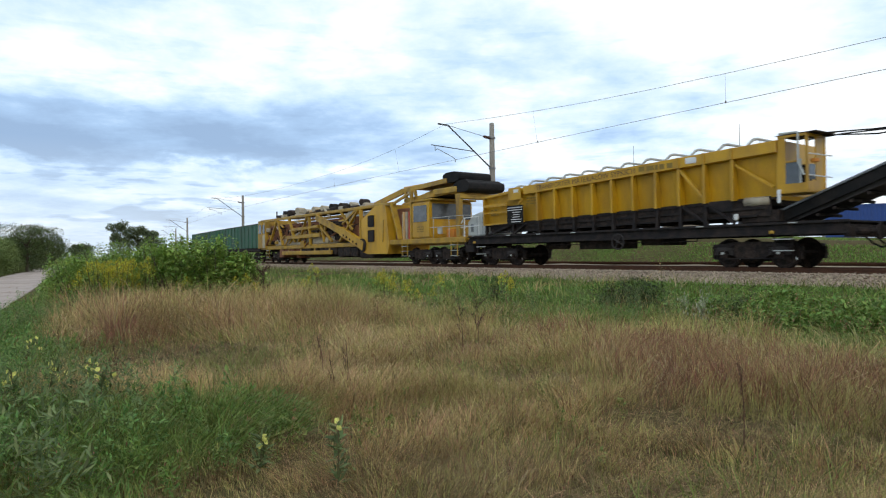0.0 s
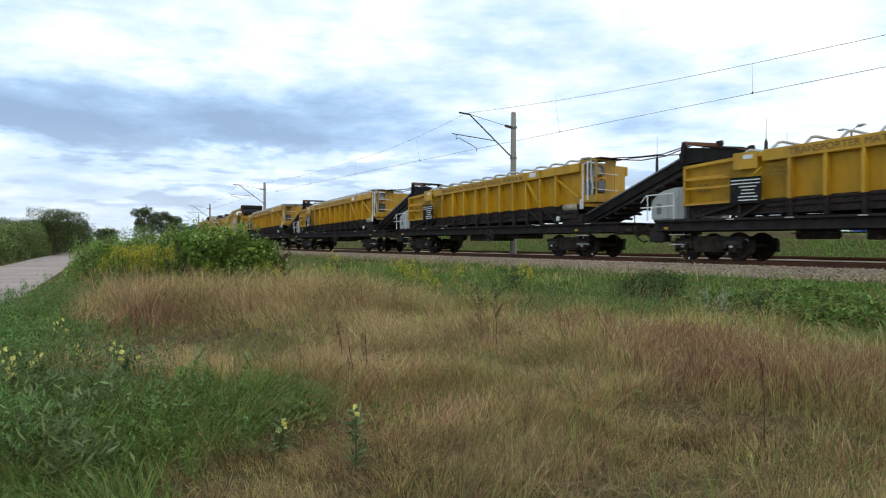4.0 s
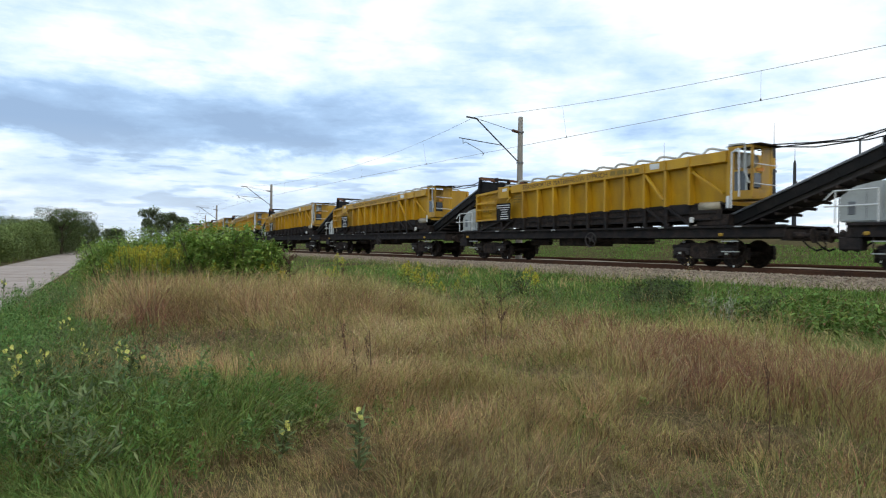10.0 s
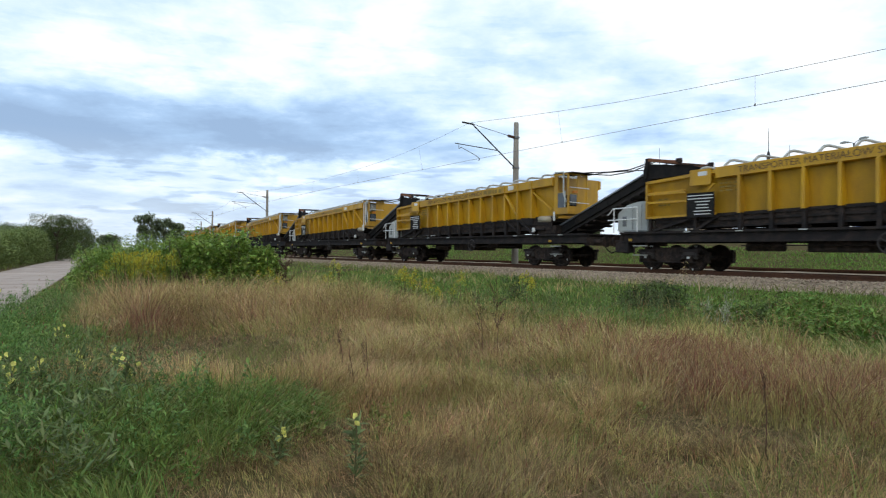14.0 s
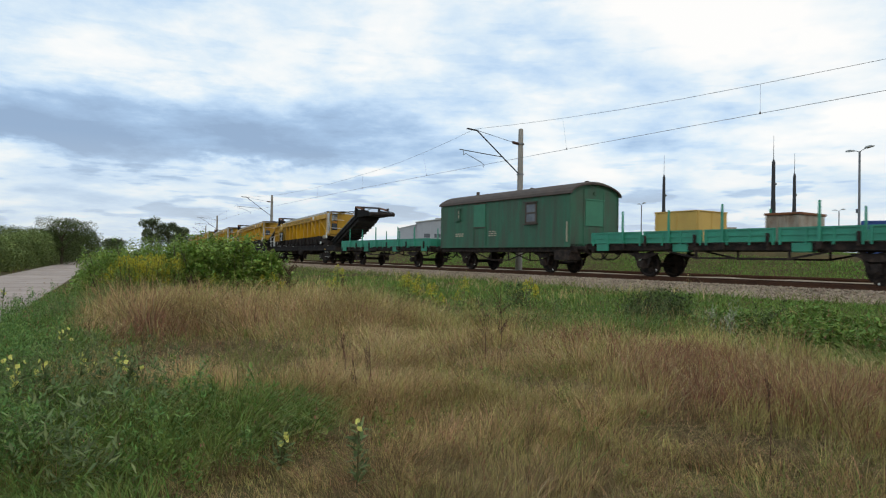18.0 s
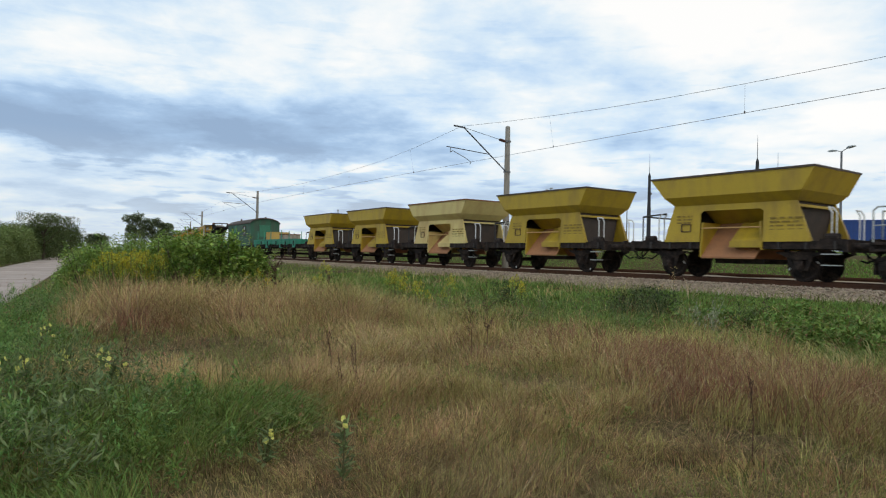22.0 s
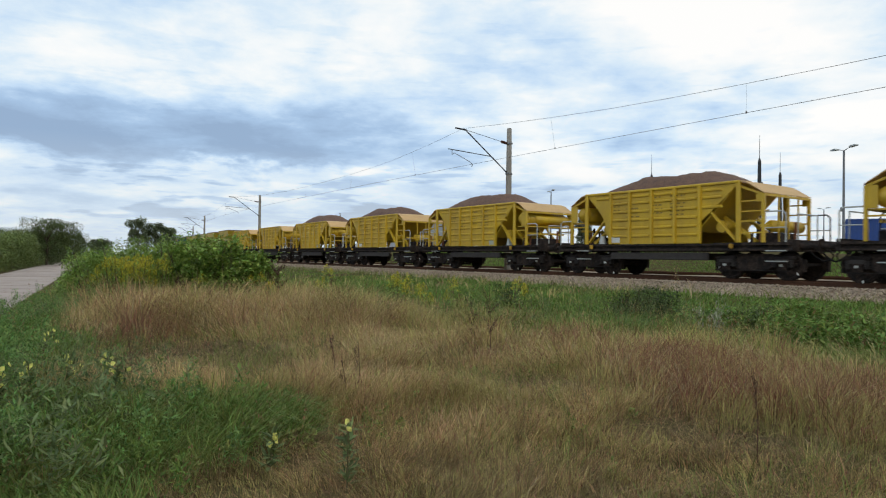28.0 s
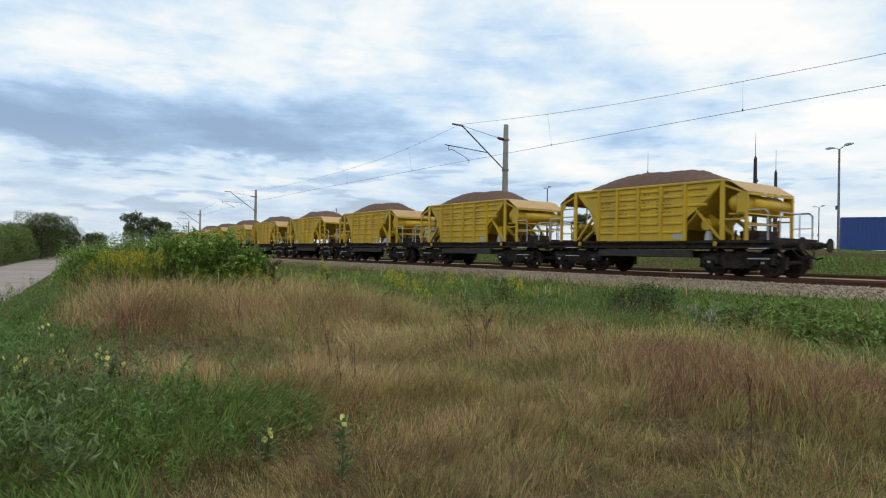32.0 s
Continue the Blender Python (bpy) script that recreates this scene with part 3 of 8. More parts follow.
def wheelset(parent, y, r=0.46, z=None):
    """An axle with its two wheels, on its own centre so that it can turn."""
    bm = bmesh.new()
    tube(bm, (-1.0, 0, 0), (1.0, 0, 0), 0.085, 8)
    for sx in (-1, 1):
        lathe(bm, [(0.05, sx * 0.69), (r * 0.78, sx * 0.70), (r * 0.86, sx * 0.685), (r + 0.028, sx * 0.682), (r + 0.028, sx * 0.705), (r, sx * 0.715), (r - 0.008, sx * 0.815), (r * 0.86, sx * 0.82), (r * 0.8, sx * 0.775), (r * 0.3, sx * 0.80), (0.11, sx * 0.84), (0.05, sx * 0.84)], 18)
    ws = part("wheelset", bm, "black", parent)
    ws.location = (0, y, r if z is None else z)
    for a in (0.4, 0.4 + math.pi):
        c, q = math.cos(a), math.sin(a)
        part("paint_mark", box(bmesh.new(), -0.826, -0.80, r * 0.90 * c - 0.03, r * 0.90 * c + 0.03, r * 0.90 * q - 0.03, r * 0.90 * q + 0.03), "white", ws, "white wheel check mark")
    return ws


def axlebox(bm, x, y, z=0.46):
    box(bm, x - 0.11, x + 0.11, y - 0.13, y + 0.13, z - 0.14, z + 0.15)
    tube(bm, (x + (0.1 if x > 0 else -0.1), y, z), (x + (0.16 if x > 0 else -0.16), y, z), 0.1, 10)


def bogie(parent, y, half=0.9, label="black two-axle bogie with coil springs"):
    bm = bmesh.new()
    for sx in (-1, 1):
        x = sx * 1.0
        prism(bm, [(-half - 0.25, 0.52), (-half + 0.18, 0.50), (-0.42, 0.30), (0.42, 0.30), (half - 0.18, 0.50), (half + 0.25, 0.52), (half + 0.22, 0.70), (0.55, 0.82), (-0.55, 0.82), (-half - 0.22, 0.70)], "x", x - 0.06, x + 0.06)
        for k in (-1, 1):
            axlebox(bm, x, k * half)
        for yy in (-0.18, 0.18):
            tube(bm, (x, yy, 0.36), (x, yy, 0.62), 0.1, 10)
    box(bm, -1.0, 1.0, -0.22, 0.22, 0.45, 0.72)
    for k in (-1, 1):
        bar(bm, (-0.95, k * (half + 0.28), 0.5), (0.95, k * (half + 0.28), 0.5), 0.09)
    for k in (-1, 1):
        for q in (-1, 1):
            for sx in (-1, 1):
                box(bm, *sorted((sx * 0.66, sx * 0.84)), *sorted((k * half + q * 0.47, k * half + q * 0.54)), 0.28, 0.66)
    box(bm, -0.7, 0.7, -half + 0.5, half - 0.5, 0.2, 0.3)
    b = part("bogie", bm, "black", parent, label)
    b.location = (0, y, 0)
    for sx in (-1, 1):
        for k in (-1, 1):
            for q in (-0.24, 0.24):
                bm = bmesh.new()
                for i in range(5):
                    tube(bm, (sx * 1.06, k * half + q, 0.42 + i * 0.048), (sx * 1.06, k * half + q, 0.447 + i * 0.048), 0.088, 9)
                tube(bm, (sx * 1.06, k * half + q, 0.40), (sx * 1.06, k * half + q, 0.66), 0.05, 6)
                part("coil_spring", bm, "skirt", b)
            part("spring_cap", bevbox(*sorted((sx * 0.94, sx * 1.15)), k * half - 0.36, k * half + 0.36, 0.64, 0.76, 0.03), "slate", b)
            part("horn_guide", bevbox(*sorted((sx * 1.10, sx * 1.14)), k * half - 0.20, k * half + 0.20, 0.54, 0.68, 0.01), "skirt", b)
        part("brake_rod", tube(bmesh.new(), (sx * 1.12, -half - 0.3, 0.30), (sx * 1.12, half + 0.3, 0.28), 0.018, 5), "slate", b)
    for k in (-1, 1):
        wheelset(parent, y + k * half)
    for sx in (-1, 1):
        for yy in (-half, half):
            part("axlebox_cover", box(bmesh.new(), sx * 1.172 - 0.012, sx * 1.172 + 0.012, yy - 0.05, yy + 0.05, 0.43, 0.50), "lightgrey", b)
    return b


def buffers(t, y, sign):
    """Two round buffers and a screw coupling on a headstock at y; sign points away from the wagon."""
    bm = bmesh.new()
    box(bm, -1.35, 1.35, min(y, y - sign * 0.14), max(y, y - sign * 0.14), 0.90, 1.25)
    part("headstock", bm, "black", t)
    for sx in (-1, 1):
        bm = bmesh.new()
        x = sx * 0.875
        tube(bm, (x, y, 1.05), (x, y + sign * 0.36, 1.05), 0.11, 12)
        tube(bm, (x, y + sign * 0.34, 1.05), (x, y + sign * 0.58, 1.05), 0.075, 12)
        tube(bm, (x, y + sign * 0.58, 1.05), (x, y + sign * 0.62, 1.05), 0.225, 16)
        part("buffer", bm, "black", t)
    bm = bmesh.new()
    bar(bm, (0, y, 1.0), (0, y + sign * 0.42, 0.98), 0.08, 0.14)
    pipe(bm, [(-0.03, y + sign * 0.4, 0.98), (-0.03, y + sign * 0.55, 0.80), (-0.03, y + sign * 0.5, 0.62)], 0.025)
    part("coupling", bm, "black", t)
    for x in (-0.35, 0.4):
        part("brake_hose", pipe(bmesh.new(), [(x, y, 0.92), (x, y + sign * 0.2, 0.72), (x, y + sign * 0.42, 0.60), (x, y + sign * 0.6, 0.66)], 0.028), "rubber", t)


def grab_rail(t, pts, material="white", r=0.022):
    return part("handrail", pipe(bmesh.new(), pts, r), material, t)


def lettering(t, text, x, y, z, size, length, material="ink", tilt=0.0):
    cu = bpy.data.curves.new("lettering", "FONT")
    cu.body, cu.size, cu.extrude, cu.align_x = text, size, 0.002, "LEFT"
    tmp = bpy.data.objects.new("lettering", cu)
    me = bpy.data.meshes.new_from_object(tmp)
    bpy.data.objects.remove(tmp)
    wide = max(v.co.x for v in me.vertices) or 1
    me.transform(Matrix.Diagonal((length / wide, 1, 1, 1)))
    me.materials.append(M[material])
    ob = new("lettering", me)
    ob.parent = t
    # reads from the wagon's front to its rear on the side of the field
    ob.matrix_basis = Matrix.Translation((x, y, z)) @ pose(0, 0, 0, 90 - tilt, 0, -90)
    return ob


def script_bars(t, x, y0, z0, rows, length, pitch, h, material="print", seed=1):
    """Small print that cannot be read: plain bars."""
    r = random.Random(seed)
    bm = bmesh.new()
    for i in range(rows):
        z = z0 - i * pitch
        y = y0
        while y > y0 - length:
            w = r.uniform(0.12, 0.4) * min(1, length)
            box(bm, x - 0.004, x + 0.004, max(y - w, y0 - length), y, z - h, z)
            y -= w + r.uniform(0.03, 0.12)
    return part("small_print", bm, material, t)


# ---- bulk material transporters: long yellow conveyor hoppers (origin at the hand wheel) ----
def mfs_top(y):
    return 3.652 - 0.0339 * y


def mfs_low(y):
    return 2.02 - 0.0228 * y


def bulk_transporter(cab):
    t = thing("bulk_transporter", "long yellow conveyor hopper wagon with raised belt on a dark frame", "wagon", "bulk transporters")
    HW = 1.42
    # underframe
    for sx in (-1, 1):
        bm = bmesh.new()
        prism(bm, [(sx * 1.40, 1.0), (sx * 1.40, 1.06), (sx * 1.30, 1.06), (sx * 1.30, 1.32), (sx * 1.40, 1.32), (sx * 1.40, 1.39), (sx * 1.24, 1.39), (sx * 1.24, 1.0)], "y", -7.8, 9.15)
        part("side_sill", bm, "slate", t)
    for y in np.arange(-7.3, 9.1, 1.35):
        part("cross_member", box(bmesh.new(), -1.24, 1.24, y - 0.06, y + 0.06, 1.05, 1.33), "slate", t)
    part("deck", box(bmesh.new(), -1.24, 1.24, 4.4, 9.1, 1.33, 1.38), "slate", t)
    part("deck", box(bmesh.new(), -1.24, 1.24, -7.7, -3.0, 1.33, 1.38), "slate", t)
    buffers(t, 9.15, 1)
    buffers(t, -7.8, -1)
    bogie(t, 7.2)
    bogie(t, -4.85)
    # hopper sides: plates between ribs, a proud top band, slanting brackets below
    ys = [5.08, 4.29, 3.27, 2.28, 1.27, 0.31, -0.65, -1.63, -2.56, -3.50, -4.48, -5.86]
    for sx in (-1, 1):
        bm = bmesh.new()
        solid(bm, [(sx * (HW - 0.36), 7.9, mfs_low(7.9)), (sx * (HW - 0.32), 7.9, mfs_low(7.9)), (sx * (HW - 0.32), -5.86, mfs_low(-5.86)), (sx * (HW - 0.36), -5.86, mfs_low(-5.86)),
                   (sx * (HW - 0.16), 7.9, 3.2), (sx * (HW - 0.12), 7.9, 3.2), (sx * (HW - 0.12), -5.86, mfs_top(-5.86)), (sx * (HW - 0.16), -5.86, mfs_top(-5.86))], HEX)
        part("side_plate", bm, "yellow", t)
        bm = bmesh.new()
        a, b = 5.1, -5.86
        solid(bm, [(sx * (HW - 0.05), a, mfs_top(a) - 0.40), (sx * (HW + 0.05), a, mfs_top(a) - 0.37), (sx * (HW + 0.05), b, mfs_top(b) - 0.37), (sx * (HW - 0.05), b, mfs_top(b) - 0.40),
                   (sx * (HW - 0.08), a, mfs_top(a)), (sx * (HW + 0.05), a, mfs_top(a) - 0.03), (sx * (HW + 0.05), b, mfs_top(b) - 0.03), (sx * (HW - 0.08), b, mfs_top(b))], HEX)
        part("top_band", bm, "yellow", t)
        bm = bmesh.new()
        solid(bm, [(sx * (HW - 0.05), 7.9, 3.10), (sx * (HW + 0.03), 7.9, 3.10), (sx * (HW + 0.03), 5.1, 3.28), (sx * (HW - 0.05), 5.1, 3.28),
                   (sx * (HW - 0.05), 7.9, 3.2), (sx * (HW + 0.03), 7.9, 3.2), (sx * (HW + 0.03), 5.1, 3.40), (sx * (HW - 0.05), 5.1, 3.40)], HEX)
        box(bm, min(sx * (HW - 0.05), sx * (HW + 0.03)), max(sx * (HW - 0.05), sx * (HW + 0.03)), 7.82, 7.9, mfs_low(7.9), 3.2)
        bar(bm, (sx * HW, 7.85, 2.75), (sx * HW, 6.3, 2.80), 0.06)
        bar(bm, (sx * HW, 7.85, mfs_low(7.9) + 0.04), (sx * HW, 5.1, mfs_low(5.1) + 0.04), 0.07)
        part("front_bay", bm, "yellow", t)
        for y in ys[1:-1]:
            bm = bmesh.new()
            solid(bm, [(sx * (HW - 0.34), y - 0.05, mfs_low(y)), (sx * (HW + 0.045), y - 0.05, mfs_low(y)), (sx * (HW + 0.045), y + 0.05, mfs_low(y)), (sx * (HW - 0.34), y + 0.05, mfs_low(y)),
                       (sx * (HW - 0.12), y - 0.05, mfs_top(y) - 0.36), (sx * (HW + 0.045), y - 0.05, mfs_top(y) - 0.36), (sx * (HW + 0.045), y + 0.05, mfs_top(y) - 0.36), (sx * (HW - 0.12), y + 0.05, mfs_top(y) - 0.36)], HEX)
            part("rib", bm, "yellow", t)
        part("brace", bar(bmesh.new(), (sx * HW, -2.62, 3.28), (sx * HW, -3.42, 2.35), 0.09), "yellow", t)
        part("brace", bar(bmesh.new(), (sx * (HW - 0.04), -4.55, 3.25), (sx * (HW - 0.04), -5.75, 2.45), 0.07), "yellow", t)
        for y in (-2.56, -3.5, -4.48):
            part("band_rib", box(bmesh.new(), *sorted((sx * (HW + 0.04), sx * (HW + 0.085))), y - 0.045, y + 0.045, mfs_top(y) - 0.37, mfs_top(y) - 0.02), "yellow", t)
        for y in ys[1:-2] + [5.9, 7.75]:
            part("trestle_post", box(bmesh.new(), min(sx * 1.28, sx * 1.40), max(sx * 1.28, sx * 1.40), y - 0.055, y + 0.055, 1.38, mfs_low(y) + 0.02), "slate", t)
        for a, b in (((7.6, 1.42), (5.95, 1.84)), ((5.85, 1.42), (5.1, 1.84)), ((-2.6, mfs_low(-2.6)), (-3.6, 1.42)), ((-3.5, mfs_low(-3.5)), (-4.5, 1.42))):
            part("trestle_brace", bar(bmesh.new(), (sx * 1.35, *a), (sx * 1.35, *b), 0.085), "slate", t)
    # belt trough and rollers under the hopper
    bm = bmesh.new()
    prism(bm, [(7.7, 1.62), (-5.6, 1.92), (-5.6, 2.10), (7.7, 1.80)], "x", -1.18, 1.18)
    part("belt_trough", bm, "black", t)
    for y in np.arange(-4.8, 7.4, 1.0):
        z = 1.52 - 0.0228 * y
        part("return_roller", tube(bmesh.new(), (-1.22, y, z), (1.22, y, z), 0.055, 8), "black", t)
    for sx in (-1, 1):
        part("lower_lip", bar(bmesh.new(), (sx * (HW - 0.26), 7.85, mfs_low(7.85) - 0.02), (sx * (HW - 0.26), -5.8, mfs_low(-5.8) - 0.02), 0.22, 0.05), "slate", t)
        part("trough_rail", bar(bmesh.new(), (sx * 1.25, 7.5, 1.72), (sx * 1.25, -5.4, 1.86), 0.05, 0.07), "slate", t)
        part("roller_rail", bar(bmesh.new(), (sx * 1.26, 7.5, 1.50), (sx * 1.26, -5.2, 1.62), 0.10, 0.06), "slate", t)
        part("lower_plate", prism(bmesh.new(), [(7.6, 1.55), (-5.6, 1.60), (-5.6, 2.2), (7.6, 1.9)], "x", *sorted((sx * 1.19, sx * 1.23))), "black", t)
    # end walls and inner slopes
    part("end_plate", box(bmesh.new(), -1.36, 1.36, 7.80, 7.84, mfs_low(7.9), 3.18), "yellow", t)
    part("end_plate", box(bmesh.new(), -1.30, 1.30, -5.86, -5.80, 2.2, mfs_top(-5.86)), "yellow", t)
    # top hoops
    for i, y in enumerate(np.arange(5.7, -5.6, -0.98)):
        z = mfs_top(y) if y < 5.1 else 3.35
        bm = bmesh.new()
        pipe(bm, [(-1.40, y + 0.1, z - 0.02), (-1.28, y, z + 0.15), (-1.1, y - 0.04, z + 0.19), (1.1, y - 0.04, z + 0.19), (1.28, y, z + 0.15), (1.40, y + 0.1, z - 0.02)], 0.042, 6)
        part("hoop", bm, "lightgrey", t, "" if i else "pale grey tubular hoop")
    # sign board, labels, lettering
    side = -(HW + 0.05)
    bd = part("notice_board", box(bmesh.new(), side - 0.025, side, 5.12, 6.15, 1.83, 2.66), "rubber", t, "black board with white print")
    bm = bmesh.new()
    r = random.Random(3)
    for i in range(7):
        z = 2.58 - i * 0.105
        w = r.uniform(0.3, 0.8)
        y = 6.0 - r.uniform(0, 0.15)
        w, y = (0.96, 6.12) if i < 2 else (0.25 + 0.5 * w, 5.68 + 0.25 * w)
        box(bm, side - 0.032, side - 0.024, y - w, y, z - 0.032, z)
    part("white_print", bm, "white", bd)
    bm = bmesh.new()
    bar(bm, (side - 0.03, 5.12, 2.92), (side - 0.03, 5.36, 2.70), 0.06)
    part("board_bracket", bm, "yellow", t)
    part("number_plate", box(bmesh.new(), side - 0.02, side, 5.25, 6.05, mfs_top(5.6) - 0.55, mfs_top(5.6) - 0.02), "yellow", t)
    for k, z in enumerate((2.72, 2.42)):
        part("bay_rail", box(bmesh.new(), side - 0.012, side + 0.02, 6.2, 7.78, z - 0.035, z + 0.035), "yellow", t)
    part("label_plate", box(bmesh.new(), side - 0.026, side, 5.4, 5.72, 3.22, 3.36), "white", t)
    part("label_plate", box(bmesh.new(), side - 0.012, side + 0.01, -3.25, -2.85, mfs_top(-3.0) - 0.28, mfs_top(-3.0) - 0.08), "white", t)
    cut = "TRANSPORTER MATERIA\u0141\u00d3W SYPKICH"
    lt = lettering(t, cut, -(HW + 0.056), 4.3, mfs_top(4.3) - 0.29, 0.28, 5.1)
    lt.matrix_basis = Matrix.Translation((-(HW + 0.056), 4.3, mfs_top(4.3) - 0.29)) @ pose(0, 0, 0, -1.94) @ pose(0, 0, 0, 90, 0, -90)
    nm = script_bars(t, -(HW + 0.054), -0.95, mfs_top(-1.6) - 0.12, 1, 1.4, 0.2, 0.17, seed=12)
    script_bars(t, -(HW - 0.046), 5.0, 2.95, 3, 0.6, 0.12, 0.05, seed=4)
    script_bars(t, -(HW - 0.046), 7.4, 2.55, 3, 0.5, 0.10, 0.05, seed=5)
    # hand wheel with spokes
    bm = bmesh.new()
    n = 20
    for i in range(n):
        a, b = 2 * math.pi * i / n, 2 * math.pi * (i + 1) / n
        tube(bm, (-1.5, 0.28 * math.cos(a), 0.93 + 0.28 * math.sin(a)), (-1.5, 0.28 * math.cos(b), 0.93 + 0.28 * math.sin(b)), 0.025, 5)
    for a in (0.5, 2.1, 3.64, 5.2):
        tube(bm, (-1.49, 0, 0.93), (-1.5, 0.28 * math.cos(a), 0.93 + 0.28 * math.sin(a)), 0.02, 5)
    tube(bm, (-1.54, 0, 0.93), (-1.2, 0, 0.93), 0.05, 8)
    part("hand_wheel", bm, "skirt", t, "worn grey brake hand wheel")
    # things hung under the frame
    for y0, y1, z0 in ((2.4, 0.7, 0.68), (-0.6, -1.5, 0.78)):
        part("equipment_box", bevbox(-0.95, 0.6, y1, y0, z0, 1.02), "black", t)
    bm = bmesh.new()
    tube(bm, (-0.7, 3.2, 0.85), (-0.7, 4.4, 0.85), 0.15, 12)
    part("air_tank", bm, "black", t)
    bm = bmesh.new()
    for i in range(9):
        y = 4.2 - i * 0.9
        tube(bm, (-1.1, y, 1.02), (-1.1, y, 0.86), 0.02, 5)
    bar(bm, (-1.1, 4.4, 0.88), (-1.1, -3.0, 0.88), 0.03)
    part("brake_pipe", bm, "black", t)
    # cover plates on the sill, their lit look put in as light grey
    for y in (6.2, 4.3, 2.3, -3.3, -6.3):
        part("sill_label", box(bmesh.new(), -1.415, -1.395, y - 0.13, y + 0.13, 1.335, 1.37), "lightgrey", t)
    for y in (8.6, -5.7):
        part("lashing_ring", bevbox(-1.47, -1.39, y - 0.07, y + 0.07, 1.04, 1.14, 0.02), "machine", t)
    for y in (-6.0, 8.2):
        for z in (0.52, 0.86):
            part("step", box(bmesh.new(), -1.42, -1.28, y - 0.28, y + 0.28, z, z + 0.03), "lightgrey", t)
        for yy in (y - 0.26, y + 0.26):
            part("step_hanger", box(bmesh.new(), -1.36, -1.33, yy - 0.015, yy + 0.015, 0.55, 1.02), "black", t)
    # power pack at the front
    bm = bmesh.new()
    prism(bm, [(9.45, 1.42), (9.45, 2.12), (9.05, 2.42), (8.5, 2.54), (8.02, 2.54), (8.02, 1.42)], "x", -1.15, 1.15)
    bmesh.ops.bevel(bm, geom=list(bm.edges), offset=0.04, segments=2, affect="EDGES")
    pk = part("power_pack", bm, "lightgrey", t, "pale grey power pack housing")
    part("louvre", bevbox(-1.165, -1.13, 9.0, 9.2, 1.62, 2.0, 0.015), "galv", pk)
    for y in (8.3, 8.72):
        part("door_seam", box(bmesh.new(), -1.158, -1.15, y - 0.008, y + 0.008, 1.5, 2.45), "galv", pk)
    part("louvre", box(bmesh.new(), -0.5, 0.5, 9.28, 9.32, 1.6, 2.1), "rubber", pk)
    grab_rail(t, [(-1.35, 9.75, 2.05), (-1.35, 9.5, 2.30), (-1.35, 8.35, 2.32), (-1.35, 8.35, 1.38)])
    grab_rail(t, [(-1.35, 9.75, 1.86), (-1.35, 8.35, 1.88)])
    grab_rail(t, [(-1.35, 9.45, 1.38), (-1.35, 9.45, 2.30)])
    part("relay_box", bevbox(-1.38, -0.95, 8.75, 9.35, 0.62, 1.0), "slate", t)
    # engine gear at the rear
    part("hydraulic_tank", bevbox(-1.30, -0.3, -4.42, -3.55, 1.78, 2.16), "slate", t)
    bm = tube(bmesh.new(), (-1.15, -4.75, 2.06), (-1.15, -5.55, 2.06), 0.15, 14)
    tube(bm, (-1.15, -4.72, 2.0), (-1.15, -4.72, 1.7), 0.06, 8)
    part("exhaust_silencer", bm, "beige", t, "dusty beige silencer", True)
    part("motor_block", bevbox(-1.2, -0.1, -5.8, -4.6, 1.40, 1.78), "black", t)
    part("tail_lamp_box", bevbox(-1.42, -1.30, -4.62, -4.48, 1.50, 1.70), "white", t)
    # operator's half-width stand at the rear
    zt, ye, xi = 3.90, -6.72, -0.30
    for x in (-1.36, xi):
        part("cab_post", box(bmesh.new(), x - 0.035, x + 0.035, ye - 0.035, ye + 0.035, 2.28, zt), "yellow", t)
    part("cab_beam", bar(bmesh.new(), (-1.38, -5.9, zt), (-1.38, ye, zt), 0.07), "yellow", t)
    part("cab_beam", bar(bmesh.new(), (-1.38, ye, zt), (xi, ye, zt), 0.07), "yellow", t)
    part("stand_roof", box(bmesh.new(), -1.42, xi + 0.1, ye - 0.3, -5.85, zt + 0.035, zt + 0.06), "black", t)
    part("cab_panel", box(bmesh.new(), -1.39, -1.36, ye, -5.9, 2.25, 2.50), "yellow", t)
    part("cab_panel", box(bmesh.new(), -1.39, -1.36, -6.12, -5.9, 2.50, 3.9), "yellow", t)
    wn = part("cab_window", box(bmesh.new(), -1.385, -1.365, -6.52, -6.12, 2.50, 3.12), "glass", t)
    part("window_frame", box(bmesh.new(), -1.40, -1.36, -6.57, -6.52, 2.50, 3.2), "lightgrey", wn)
    part("window_frame", box(bmesh.new(), -1.40, -1.36, -6.52, -6.12, 3.12, 3.17), "yellow", wn)
    part("rear_panel", box(bmesh.new(), -1.3, xi, ye - 0.015, ye + 0.015, 2.25, 2.55), "yellow", t)
    part("rear_panel", box(bmesh.new(), -0.85, xi, ye - 0.015, ye + 0.015, 2.55, 3.85), "yellow", t)
    part("rear_pane", box(bmesh.new(), -1.25, -0.88, ye - 0.01, ye + 0.01, 2.6, 3.05), "glass", t)
    part("control_box", bevbox(-1.2, -0.75, -6.6, -6.3, 2.35, 3.05), "slate", t)
    part("orange_lamp", tube(bmesh.new(), (-1.05, ye - 0.08, 3.1), (-1.05, ye - 0.08, 3.2), 0.12, 10), "orange", t)
    grab_rail(t, [(-1.42, -6.66, 2.72), (-1.42, -6.50, 3.10), (-1.42, -6.50, 3.98), (-1.42, -5.95, 4.0)], "lightgrey", 0.032)
